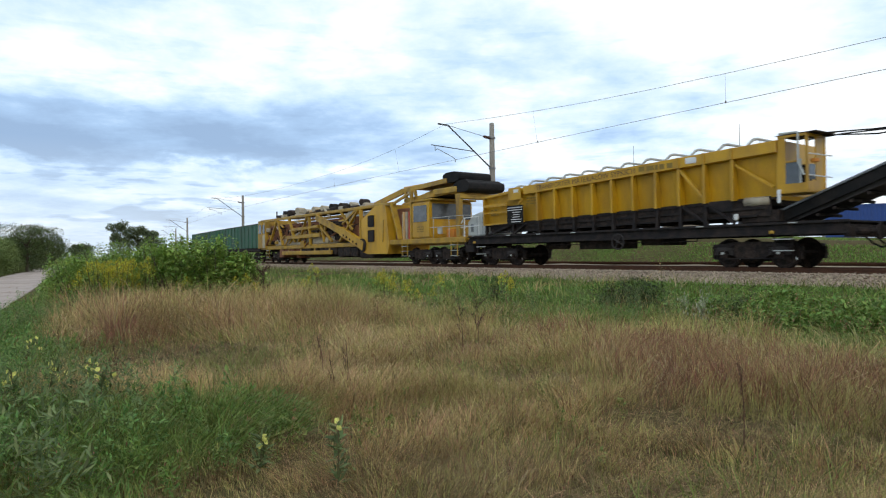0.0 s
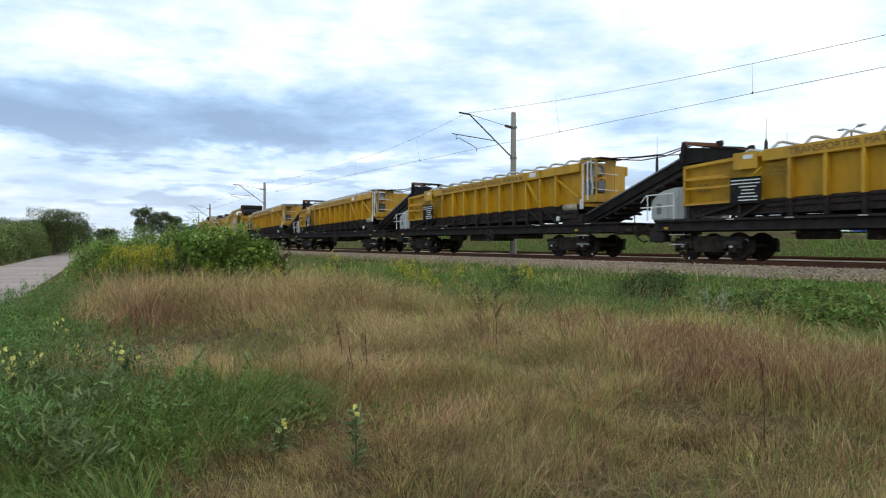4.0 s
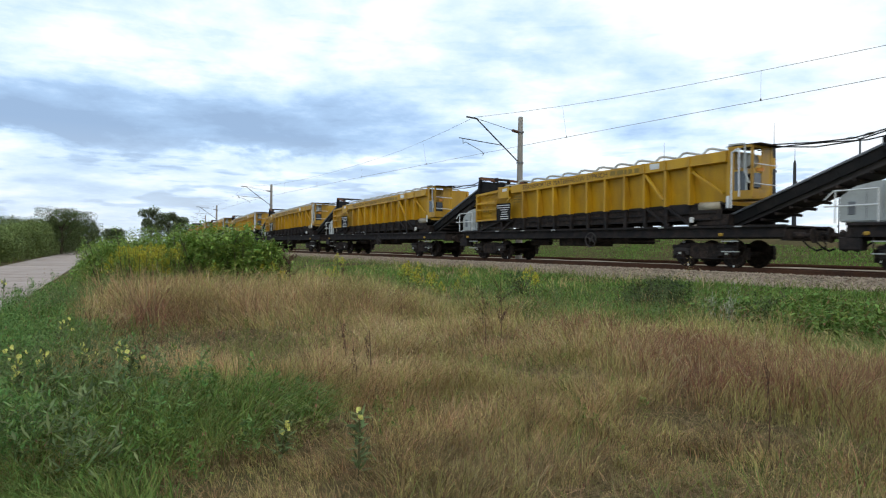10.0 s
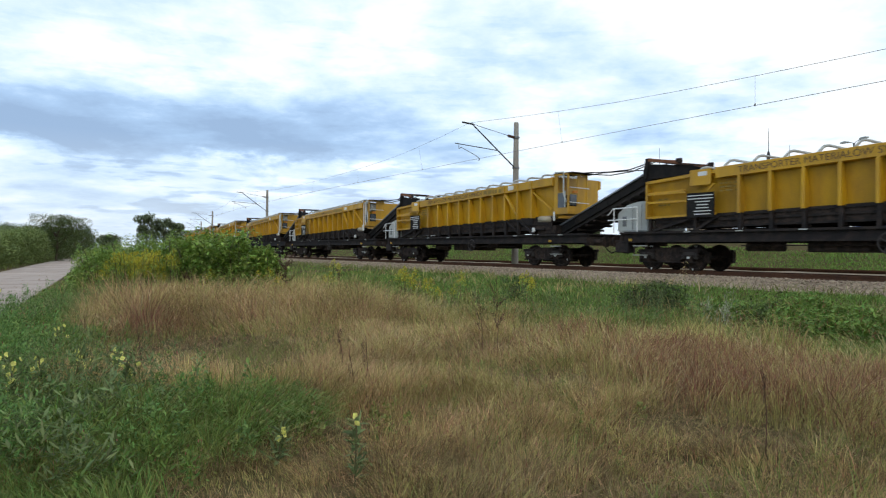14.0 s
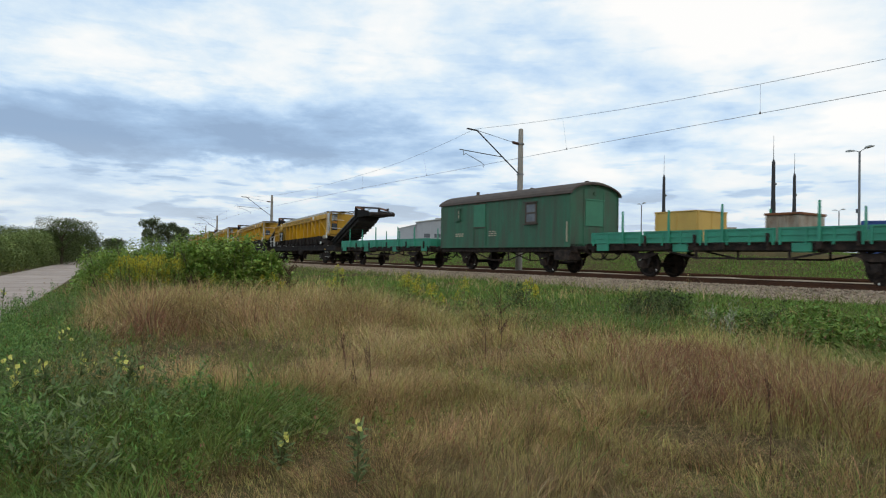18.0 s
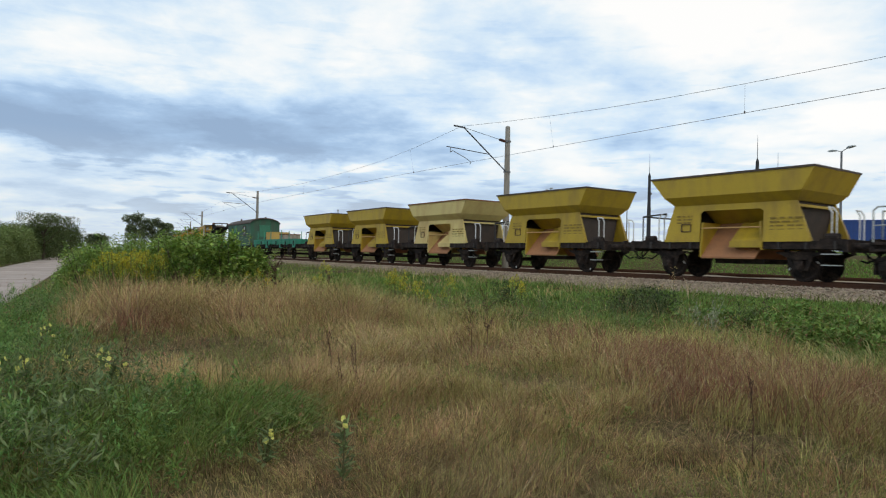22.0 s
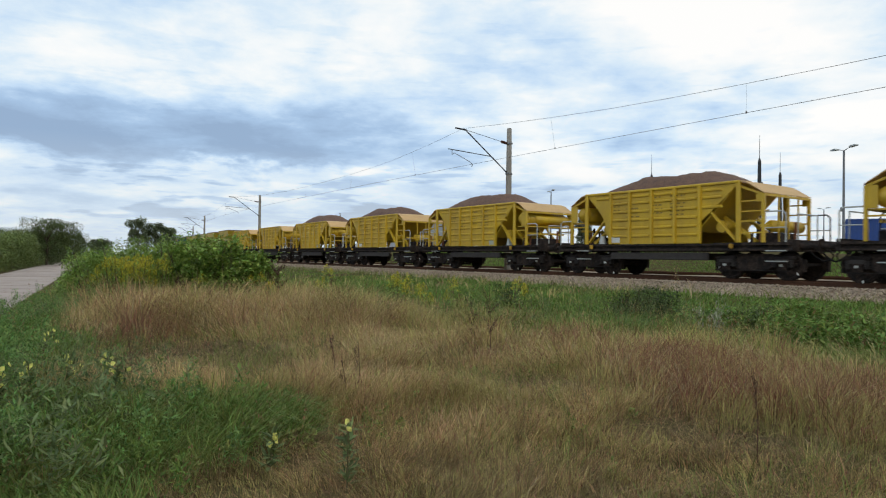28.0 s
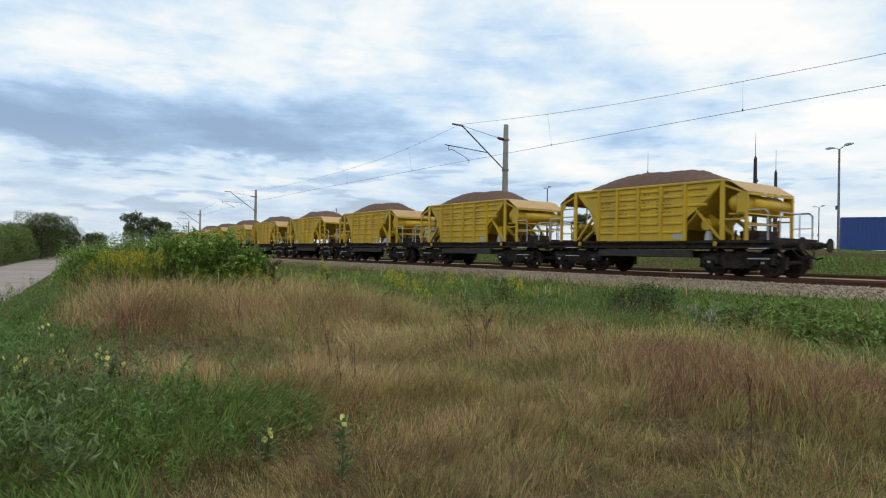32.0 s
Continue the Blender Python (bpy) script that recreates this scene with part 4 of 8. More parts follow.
    if not cab:
        grab_rail(t, [(-1.42, -6.05, 1.95), (-1.42, -6.05, 3.75), (-1.42, -6.3, 3.85), (-1.42, -6.32, 2.3)], "white", 0.03)
        part("hose_drum", tube(bmesh.new(), (-1.1, -6.3, 3.5), (-0.7, -6.3, 3.5), 0.25, 16), "lightgrey", t)
    part("floor_bracket", bevbox(-1.44, -1.38, -5.98, -5.88, 1.95, 2.35, 0.015), "white", t)
    for z in (2.72, 3.35):
        grab_rail(t, [(-1.37, ye, z), (xi - 0.1, ye - 0.25, z - 0.05)], "white", 0.018)
    part("stand_floor", box(bmesh.new(), -1.38, xi, ye, -5.9, 2.22, 2.28), "yellow", t)
    part("slew_ring", tube(bmesh.new(), (0, -5.5, 1.38), (0, -5.5, 1.62), 0.75, 20), "black", t)
    # slewing conveyor: a black trough rising to a folded tip
    bm = bmesh.new()
    a, b = Vector((0, -5.1, 1.43)), Vector((0, -10.45, 3.55))
    d = (b - a).normalized()
    up = Vector((0, -d.z, d.y)).normalized()
    if up.z < 0:
        up = -up
    def at(p, x, u):
        return (x, p.y + up.y * u, p.z + up.z * u)
    for sx in (-1, 1):
        lo, hi = sorted((sx * 0.78, sx * 0.86))
        solid(bm, [at(a, lo, -0.26), at(a, hi, -0.26), at(b, hi, -0.26), at(b, lo, -0.26), at(a, lo, 0.07), at(a, hi, 0.07), at(b, hi, 0.07), at(b, lo, 0.07)], HEX)
    cv = part("conveyor", bm, "rubber", t, "black conveyor trough")
    bm = bmesh.new()
    solid(bm, [at(a, -0.78, -0.16), at(a, 0.78, -0.16), at(b, 0.78, -0.16), at(b, -0.78, -0.16), at(a, -0.78, -0.10), at(a, 0.78, -0.10), at(b, 0.78, -0.10), at(b, -0.78, -0.10)], HEX)
    part("belt", bm, "black", cv)
    bm = bmesh.new()
    p1, p2 = a.lerp(b, 0.06), a.lerp(b, 0.98)
    solid(bm, [at(p1, -0.74, -0.34), at(p1, 0.74, -0.34), at(p2, 0.74, -0.44), at(p2, -0.74, -0.44), at(p1, -0.74, -0.1), at(p1, 0.74, -0.1), at(p2, 0.74, -0.1), at(p2, -0.74, -0.1)], HEX)
    part("return_belt_hull", bm, "skirt", cv, "dusty brown return belt")
    for i in range(9):
        p = a.lerp(b, (i + 0.5) / 9)
        for sx in (-1, 1):
            lo, hi = sorted((sx * 0.86, sx * 0.885))
            bm = bmesh.new()
            solid(bm, [at(p - d * 0.03, lo, -0.26), at(p - d * 0.03, hi, -0.26), at(p + d * 0.03, hi, -0.26), at(p + d * 0.03, lo, -0.26), at(p - d * 0.03, lo, 0.07), at(p - d * 0.03, hi, 0.07), at(p + d * 0.03, hi, 0.07), at(p + d * 0.03, lo, 0.07)], HEX)
            part("trough_rib", bm, "rubber", cv)
    # folded head over the next wagon
    bm = bmesh.new()
    for sx in (-1, 1):
        prism(bm, [(-10.2, 3.36), (-10.2, 3.74), (-10.55, 3.92), (-12.3, 3.70), (-12.9, 3.52), (-12.7, 3.40)], "x", *sorted((sx * 0.80, sx * 0.87)))
    prism(bm, [(-10.35, 3.46), (-10.35, 3.52), (-12.7, 3.44), (-12.7, 3.38)], "x", -0.8, 0.8)
    part("head_trough", bm, "rubber", cv)
    part("head_drum", tube(bmesh.new(), (-0.92, -12.85, 3.50), (0.92, -12.85, 3.50), 0.13, 12), "black", cv)
    for sx in (-1, 1):
        part("head_post", bar(bmesh.new(), (sx * 0.9, -10.35, 3.4), (sx * 0.9, -10.45, 4.13), 0.14), "rubber", cv)
        part("folding_arm", bar(bmesh.new(), (sx * 0.92, -10.5, 4.08), (sx * 0.92, -11.8, 3.86), 0.09, 0.11), "rust", cv, "rusty red-brown folding arm")
        part("folding_link", bar(bmesh.new(), (sx * 0.92, -11.4, 3.86), (sx * 0.92, -12.7, 3.66), 0.05), "black", cv)
        part("link_end", bevbox(*sorted((sx * 0.97, sx * 0.86)), -11.95, -11.7, 3.82, 4.0), "black", cv)
    for i in range(10):
        p = a.lerp(b, 0.1 + 0.085 * i)
        part("idler_roller", tube(bmesh.new(), at(p, -0.76, -0.46), at(p, 0.76, -0.46), 0.05, 8), "black", cv)
    for sx in (-1, 1):
        bm = bmesh.new()
        lo, hi = sorted((sx * 0.86, sx * 0.92))
        solid(bm, [at(a, lo, 0.05), at(a, hi, 0.05), at(b, hi, 0.05), at(b, lo, 0.05), at(a, lo, 0.11), at(a, hi, 0.11), at(b, hi, 0.11), at(b, lo, 0.11)], HEX)
        part("trough_edge", bm, "galv", cv, "scuffed grey trough edge")
    part("cross_tube", tube(bmesh.new(), (-0.95, -10.5, 4.09), (0.95, -10.5, 4.09), 0.06, 8), "black", cv)
    for x, dz in ((-0.6, 0.0), (-0.45, -0.06), (0.3, 0.05)):
        part("hydraulic_hose", pipe(bmesh.new(), [(x, -5.9, 3.98), (x, -7.0, 3.97 + dz), (x, -8.2, 3.88 + 2 * dz), (x, -9.3, 3.86 + dz), (x, -10.4, 4.05)], 0.022, 5), "rubber", t)
    return t


# ---- two-axle flared hoppers (origin at the rear top corner) ----
def ring_rect(y0, y1, x, z):
    return [(-x, y0, z), (x, y0, z), (x, y1, z), (-x, y1, z)]


def flared_hopper(paint, label):
    t = thing("flared_hopper", label, "wagon", "flared hoppers")
    for sx in (-1, 1):
        for y0, y1 in ((-0.95, 1.50), (3.66, 6.45)):
            part("side_sill", box(bmesh.new(), *sorted((sx * 1.30, sx * 1.18)), y0, y1, 0.98, 1.20), "black", t)
            for k in range(3):
                yy = y0 + 0.35 + k * 0.8
                part("sill_stiffener", box(bmesh.new(), *sorted((sx * 1.30, sx * 1.34)), yy - 0.04, yy + 0.04, 0.97, 1.21), "skirt", t)
        part("centre_sill", box(bmesh.new(), *sorted((sx * 0.42, sx * 0.30)), -0.95, 6.45, 0.98, 1.20), "black", t)
    for y in (-0.5, 0.6, 1.45, 3.72, 4.9, 6.0):
        part("cross_member", box(bmesh.new(), -1.18, 1.18, y - 0.07, y + 0.07, 1.0, 1.18), "black", t)
    buffers(t, 6.45, 1)
    buffers(t, -0.95, -1)
    for y in (5.0, 0.5):
        spring_axle(t, y, 1.05, 0.48)
    # flared crown
    rings = [ring_rect(0.50, 4.70, 1.22, 2.44), ring_rect(0.25, 4.95, 1.50, 2.72), ring_rect(-0.12, 5.52, 1.50, 3.40)]
    inner = [ring_rect(-0.08, 5.48, 1.46, 3.40), ring_rect(0.29, 4.91, 1.46, 2.74), ring_rect(0.54, 4.66, 1.18, 2.46)]
    bm = bmesh.new()
    vs = shell(bm, rings + inner)
    bm.faces.new(vs[-1])
    part("crown", bm, paint, t)
    bm = bmesh.new()
    for sx in (-1, 1):
        box(bm, *sorted((sx * 1.46, sx * 1.53)), -0.12, 5.52, 3.37, 3.43)
    for y in (-0.12, 5.47):
        box(bm, -1.5, 1.5, y, y + 0.05, 3.37, 3.43)
    part("rim", bm, "rust" if paint == "pale" else "roofing", t)
    # body side walls with a wide opening, standing on the sill
    for sx in (-1, 1):
        out = [(0.50, 2.44), (0.06, 1.20), (1.50, 1.20), (1.50, 2.15), (1.62, 2.24), (3.55, 2.24), (3.66, 2.15), (3.66, 1.20), (5.02, 1.20), (4.70, 2.44)]
        bm = bmesh.new()
        def xx(z):
            return sx * (1.24 + (2.44 - z) * 0.09)
        va = [bm.verts.new((xx(z), y, z)) for y, z in out]
        vb = [bm.verts.new((xx(z) - sx * 0.03, y, z)) for y, z in out]
        quads = ((0, 1, 2, 3, 4), (0, 4, 5, 9), (9, 5, 6, 7, 8))
        for q in quads:
            bm.faces.new([va[i] for i in q])
            bm.faces.new([vb[i] for i in q][::-1])
        n = len(out)
        for i in range(n):
            bm.faces.new((va[i], vb[i], vb[(i + 1) % n], va[(i + 1) % n]))
        part("side_wall", bm, paint, t)
        bm = bmesh.new()
        x = sx * 1.28
        solid(bm, [(sx * 0.25, 1.55, 1.9), (sx * 0.25, 3.6, 1.9), (sx * 0.25, 3.6, 1.84), (sx * 0.25, 1.55, 1.84), (sx * 1.30, 1.75, 0.72), (sx * 1.30, 3.6, 0.72), (sx * 1.30, 3.6, 0.66), (sx * 1.30, 1.75, 0.66)],
              ((0, 1, 5, 4), (3, 2, 6, 7), (0, 4, 7, 3), (1, 2, 6, 5), (0, 3, 2, 1), (4, 5, 6, 7)))
        part("chute", bm, "chute", t, "orange-rusted discharge chute")
        part("chute_cheek", prism(bmesh.new(), [(3.60, 1.85), (3.66, 0.70), (3.60, 0.70), (3.52, 1.85)], "x", min(sx * 0.3, sx * 1.32), max(sx * 0.3, sx * 1.32)), paint, t)
        part("chute_cheek", prism(bmesh.new(), [(1.56, 1.85), (1.50, 0.95), (1.56, 0.95), (1.62, 1.85)], "x", min(sx * 0.3, sx * 1.32), max(sx * 0.3, sx * 1.32)), paint, t)
        bm = bmesh.new()
        box(bm, *sorted((sx * 1.34, sx * 1.26)), 1.5, 2.58, 1.02, 1.22)
        part("apron_plate", bm, paint, t)
        # a wedge-shaped gate case closes the rear half of the opening
        part("gate_case", prism(bmesh.new(), [(sx * 0.55, 1.86), (sx * 1.30, 1.24), (sx * 1.30, 1.04), (sx * 0.55, 1.10)], "y", 1.58, 2.55), paint, t)
        part("grab_bar", tube(bmesh.new(), (sx * 1.3, 1.55, 1.66), (sx * 1.3, 3.6, 1.66), 0.025, 6), "tan", t)
    # sloped bin floor seen through the opening, end walls
    bm = bmesh.new()
    prism(bm, [(-1.2, 2.46), (-0.18, 1.78), (0.18, 1.78), (1.2, 2.46)], "y", 1.45, 3.72)
    part("bin_floor", bm, paint, t)
    for y0, y1, k in ((0.50, 0.06, -1), (4.70, 5.02, 1)):
        bm = bmesh.new()
        solid(bm, [(-1.18, y1 - k * 0.75, 1.2), (1.18, y1 - k * 0.75, 1.2), (1.18, y1 - k * 0.80, 1.2), (-1.18, y1 - k * 0.80, 1.2), (-1.18, y0 - k * 0.06, 2.44), (1.18, y0 - k * 0.06, 2.44), (1.18, y0 - k * 0.11, 2.44), (-1.18, y0 - k * 0.11, 2.44)], HEX)
        # dark brown holds the recess's shade along with its rust
        part("end_wall", bm, "roofing", t)
        for x in (-1.22, 1.22):
            part("end_fin", prism(bmesh.new(), [(y0 - k * 0.25, 2.44), (y0, 2.44), (y1, 1.2), (y1 - k * 0.30, 1.2)], "x", x - 0.03, x + 0.03), paint, t)
        part("end_girt", bar(bmesh.new(), (-1.2, y0 - k * 0.02, 2.30), (1.2, y0 - k * 0.02, 2.30), 0.08), paint, t)
        for x in (-1.05, 0.75):
            yy = y1 + k * 0.45
            grab_rail(t, [(x, yy, 1.2), (x, yy, 2.05), (x, yy - k * 0.1, 2.2), (x + 0.3, yy - k * 0.1, 2.2), (x + 0.3, yy, 2.05), (x + 0.3, yy, 1.2)], "white", 0.024)
    part("platform", box(bmesh.new(), -1.3, 1.3, -0.9, 0.1, 1.18, 1.22), "black", t)
    part("platform", box(bmesh.new(), -1.3, 1.3, 5.0, 6.4, 1.18, 1.22), "black", t)
    for y in (-0.45, 5.75):
        bm = bmesh.new()
        tube(bm, (-1.1, y - 0.18, 1.32), (-1.1, y + 0.2, 1.32), 0.12, 10)
        box(bm, -1.25, -0.95, y - 0.3, y + 0.3, 1.22, 1.27)
        part("brake_cylinder", bm, "black", t)
    for z in (0.5, 0.82):
        part("step", box(bmesh.new(), -1.38, -1.2, -0.75, -0.25, z, z + 0.03), "lightgrey", t)
    script_bars(t, -1.315, 1.28, 1.95, 5, 1.0, 0.12, 0.05, seed=8)
    script_bars(t, -1.30, 4.55, 2.1, 3, 0.6, 0.11, 0.05, seed=9)
    bm = bmesh.new()
    for a, b in (((4.35, 1.55), (4.0, 1.55)), ((4.35, 1.8), (4.0, 1.8)), ((4.35, 1.55), (4.35, 1.8)), ((4.0, 1.55), (4.0, 1.8))):
        bar(bm, (-1.325, *a), (-1.325, *b), 0.03)
    part("card_holder", bm, "ink", t)
    part("brake_gear", box(bmesh.new(), -0.8, 0.8, 1.7, 3.4, 0.50, 0.66), "black", t)
    # upright ladder and guard rail on the front platform
    for x in (0.35, 0.75):
        part("ladder_stile", tube(bmesh.new(), (x, 5.75, 1.2), (x, 5.62, 3.05), 0.022, 6), "lightgrey", t)
    for k in range(6):
        z = 1.45 + 0.28 * k
        part("ladder_rung", tube(bmesh.new(), (0.35, 5.75 - 0.07 * (z - 1.2), z), (0.75, 5.75 - 0.07 * (z - 1.2), z), 0.014, 5), "lightgrey", t)
    grab_rail(t, [(-1.0, 6.2, 1.2), (-1.0, 6.2, 2.15), (1.0, 6.2, 2.15), (1.0, 6.2, 1.2)], "darkmetal", 0.028)
    grab_rail(t, [(-1.0, 6.2, 2.15), (-1.0, 5.2, 2.22)], "darkmetal", 0.028)
    return t


# ---- loads on the second flat wagon (origin on its floor) ----
def crate():
    t = thing("crate", "ochre plywood crate carried on the green flat wagon", "crate")
    part("body", bevbox(-0.98, 0.72, -0.9, 0.9, 1.262, 2.36, 0.02), "crate", t)
    part("lid", bevbox(-1.01, 0.75, -0.93, 0.93, 2.36, 2.40, 0.01), "crate", t)
    for y in (-0.83, 0.0, 0.83):
        part("batten", box(bmesh.new(), -1.005, -0.98, y - 0.05, y + 0.05, 1.30, 2.38), "crate", t)
    for x in (-0.92, -0.13, 0.66):
        part("batten", box(bmesh.new(), x - 0.05, x + 0.05, -0.925, -0.90, 1.30, 2.38), "crate", t)
    return t


def scrap_tank():
    t = thing("scrap_tank", "rust-streaked cream steel skip carried on the green flat wagon", "skip")
    for x in (-0.98, 0.5):
        part("side_wall", box(bmesh.new(), x, x + 0.04, -0.3, 0.75, 1.262, 2.08), "tank", t)
        part("rim", bevbox(x - 0.05, x + 0.08, -0.35, 0.8, 2.08, 2.16, 0.015), "rust", t)
    for k in range(4):
        part("rib", box(bmesh.new(), -1.03, -0.98, -0.29 + k * 0.32, -0.22 + k * 0.32, 1.262, 2.06), "tank", t)
    for y in (-0.3, 0.71):
        part("end_wall", box(bmesh.new(), -0.94, 0.5, y, y + 0.04, 1.262, 2.08), "tank", t)
        part("rim", bevbox(-0.9, 0.45, y - 0.05, y + 0.09, 2.08, 2.158, 0.015), "rust", t)
    part("scrap_heap", bevbox(-0.93, 0.49, -0.25, 0.7, 1.27, 1.95, 0.2), "rust", t)
    return t


# ---- four-axle dosing hoppers (origin at the rear post) ----
def dosing_hopper(load, paint, seed, turned=False):
    what = "yellow ballast dosing hopper wagon with brown ballast heaped over its rim" if load else "empty yellow ballast dosing hopper wagon with a canopy over each platform"
    t = thing("dosing_hopper", what, "wagon", "dosing hoppers")
    C, R = 3.15, random.Random(seed)
    for sx in (-1, 1):
        bm = bmesh.new()
        prism(bm, [(sx * 1.40, 0.92), (sx * 1.40, 0.98), (sx * 1.3, 0.98), (sx * 1.3, 1.09), (sx * 1.40, 1.09), (sx * 1.40, 1.15), (sx * 1.22, 1.15), (sx * 1.22, 0.92)], "y", C - 4.82, C + 4.82)
        part("side_sill", bm, "black", t)
        part("skirt_beam", bevbox(*sorted((sx * 1.20, sx * 1.34)), 1.15, 5.25, 0.60, 0.86, 0.02), "skirt", t)
    for y in np.arange(C - 4.4, C + 4.5, 1.1):
        part("cross_member", box(bmesh.new(), -1.22, 1.22, y - 0.06, y + 0.06, 0.94, 1.12), "black", t)
    buffers(t, C + 4.82, 1)
    buffers(t, C - 4.82, -1)
    bogie(t, C + 3.45, 0.925)
    bogie(t, C - 3.45, 0.925)
    for y0, y1 in ((C - 4.8, 0.9), (5.5, C + 4.8)):
        part("platform", box(bmesh.new(), -1.38, 1.38, y0, y1, 1.15, 1.18), "black", t)
    # side plates with slanting ends, ribs and pressed swages
    X = 1.42
    for sx in (-1, 1):
        out = [(6.42, 3.12), (5.78, 2.50), (5.50, 2.05), (5.24, 1.17), (1.33, 1.17), (1.33, 1.92), (0.80, 2.34), (-0.04, 3.12)]
        bm = prism(bmesh.new(), out, "x", *sorted((sx * (X - 0.04), sx * X)))
        side = part("side_plate", bm, paint, t)
        for y in (5.18, 4.29, 3.31, 2.35, 1.38):
            lo = 1.17
            part("rib", box(bmesh.new(), *sorted((sx * X, sx * (X + 0.07))), y - 0.05, y + 0.05, lo, 3.10), paint, side)
        ys = (6.0, 5.18, 4.29, 3.31, 2.35, 1.38, 0.45)
        for a, b in zip(ys, ys[1:]):
            for z in (1.46, 1.76, 2.06, 2.36, 2.68, 2.92):
                if (z < 2.7 and a > 5.5) or (z < 2.3 and b < 1):
                    continue
                lo, hi = b + 0.10, a - 0.10
                bm = bmesh.new()
                solid(bm, [(sx * X, lo, z - 0.05), (sx * X, hi, z - 0.05), (sx * X, hi, z + 0.05), (sx * X, lo, z + 0.05), (sx * (X + 0.045), lo + 0.03, z - 0.025), (sx * (X + 0.045), hi - 0.03, z - 0.025), (sx * (X + 0.045), hi - 0.03, z + 0.025), (sx * (X + 0.045), lo + 0.03, z + 0.025)], HEX)
                part("swage", bm, paint, side)
        part("top_rail", bevbox(*sorted((sx * (X - 0.06), sx * (X + 0.06))), -0.05, 6.45, 3.07, 3.16, 0.02), paint, t)
        for y in (0.0, 6.40):
            part("corner_post", bevbox(*sorted((sx * (X - 0.03), sx * (X + 0.05))), y - 0.08, y + 0.08, 1.17, 3.12, 0.015), paint, t)
        part("knee_brace", bar(bmesh.new(), (sx * 1.36, 0.12, 1.25), (sx * 1.36, 1.0, 2.2), 0.12, 0.06), paint, t)
        part("knee_brace", bar(bmesh.new(), (sx * 1.36, 6.28, 1.25), (sx * 1.36, 5.4, 2.2), 0.12, 0.06), paint, t)
        bm = bmesh.new()
        box(bm, *sorted((sx * X, sx * (X + 0.02))), 4.15, 4.45, 1.42, 1.62)
        part("card_holder", bm, paint, t)
    # hopper ends slope inward
    for a, b in (((-0.02, 3.10), (1.5, 1.55)), ((6.40, 3.10), (4.95, 1.55))):
        bm = bmesh.new()
        solid(bm, [(-1.38, *a), (1.38, *a), (1.38, a[0] + 0.03, a[1]), (-1.38, a[0] + 0.03, a[1]), (-1.38, *b), (1.38, *b), (1.38, b[0] + 0.03, b[1]), (-1.38, b[0] + 0.03, b[1])],
              ((0, 1, 5, 4), (3, 2, 6, 7), (0, 4, 7, 3), (1, 2, 6, 5), (0, 3, 2, 1), (4, 5, 6, 7)))
        part("slope_sheet", bm, paint, t)
    # short sloping canopies over both end platforms
    for back in (True, False):
        sg, base = (-1, 0.0) if back else (1, 6.4)
        prof = [(base, 3.14), (base + sg * 0.28, 3.06), (base + sg * 0.84, 2.70)]
        bm = bmesh.new()
        for a, b in zip(prof, prof[1:]):
            solid(bm, [(-1.46, *a), (1.46, *a), (1.46, *b), (-1.46, *b), (-1.46, a[0], a[1] + 0.025), (1.46, a[0], a[1] + 0.025), (1.46, b[0], b[1] + 0.025), (-1.46, b[0], b[1] + 0.025)], HEX)
        part("canopy", bm, "tan", t, "sun-bleached ochre canopy sheet")
        end = base + sg * 0.80
        for x in (-1.40, 1.40):
            part("canopy_post", box(bmesh.new(), x - 0.045, x + 0.045, end - 0.045, end + 0.045, 1.17, 2.68), paint, t)
            part("side_rail", bar(bmesh.new(), (x, base, 1.85), (x, end, 1.85), 0.05), paint, t)
            part("eave_beam", bar(bmesh.new(), (x, base, 2.98), (x, end, 2.66), 0.07), paint, t)
            if back != turned:
                part("valance", box(bmesh.new(), *sorted((x, x * 1.025)), *sorted((end, end - sg * 0.30)), 2.05, 2.68), paint, t)
            else:
                part("valance", box(bmesh.new(), *sorted((x, x * 1.025)), *sorted((end, end - sg * 0.22)), 2.44, 2.68), paint, t)
                for z in (1.48, 2.16, 2.48):
                    part("rung", bar(bmesh.new(), (x, base, z), (x, end, z), 0.045), paint, t)
        part("end_beam", bar(bmesh.new(), (-1.4, end, 2.66), (1.4, end, 2.66), 0.07), paint, t)
        if back != turned:
            bm = tube(bmesh.new(), (-1.1, base + sg * 0.36, 2.37), (1.1, base + sg * 0.36, 2.37), 0.31, 18)
            for x in (-1.1, 1.1):
                bmesh.ops.create_uvsphere(bm, u_segments=18, v_segments=10, radius=0.308, matrix=Matrix.Translation((x, base + sg * 0.36, 2.37)))
            part("air_reservoir", bm, paint, t, "", True)
            part("air_cylinder", tube(bmesh.new(), (-0.75, base + sg * 0.62, 2.35), (1.3, base + sg * 0.62, 2.35), 0.20, 14), paint, t, "", True)
            part("cylinder_shelf", box(bmesh.new(), -1.38, 1.38, *sorted((base + sg * 0.2, end)), 2.0, 2.05), paint, t)
        else:
            part("air_cylinder", tube(bmesh.new(), (-0.5, base + sg * 0.55, 1.72), (1.3, base + sg * 0.55, 1.72), 0.19, 14), paint, t, "", True)
            for x in (-0.5, 0.1, 0.7):
                part("rung", bar(bmesh.new(), (x, end, 1.18), (x, end, 2.66), 0.04), paint, t)
        for k in range(6):
            yy = base + sg * (0.25 + 0.12 * k)
            part("control_lever", bar(bmesh.new(), (-1.1 + 0.3 * k, yy, 1.18), (-1.05 + 0.3 * k, yy, 1.5 + 0.18 * (k % 3)), 0.06), "rust" if k % 2 else "black", t)
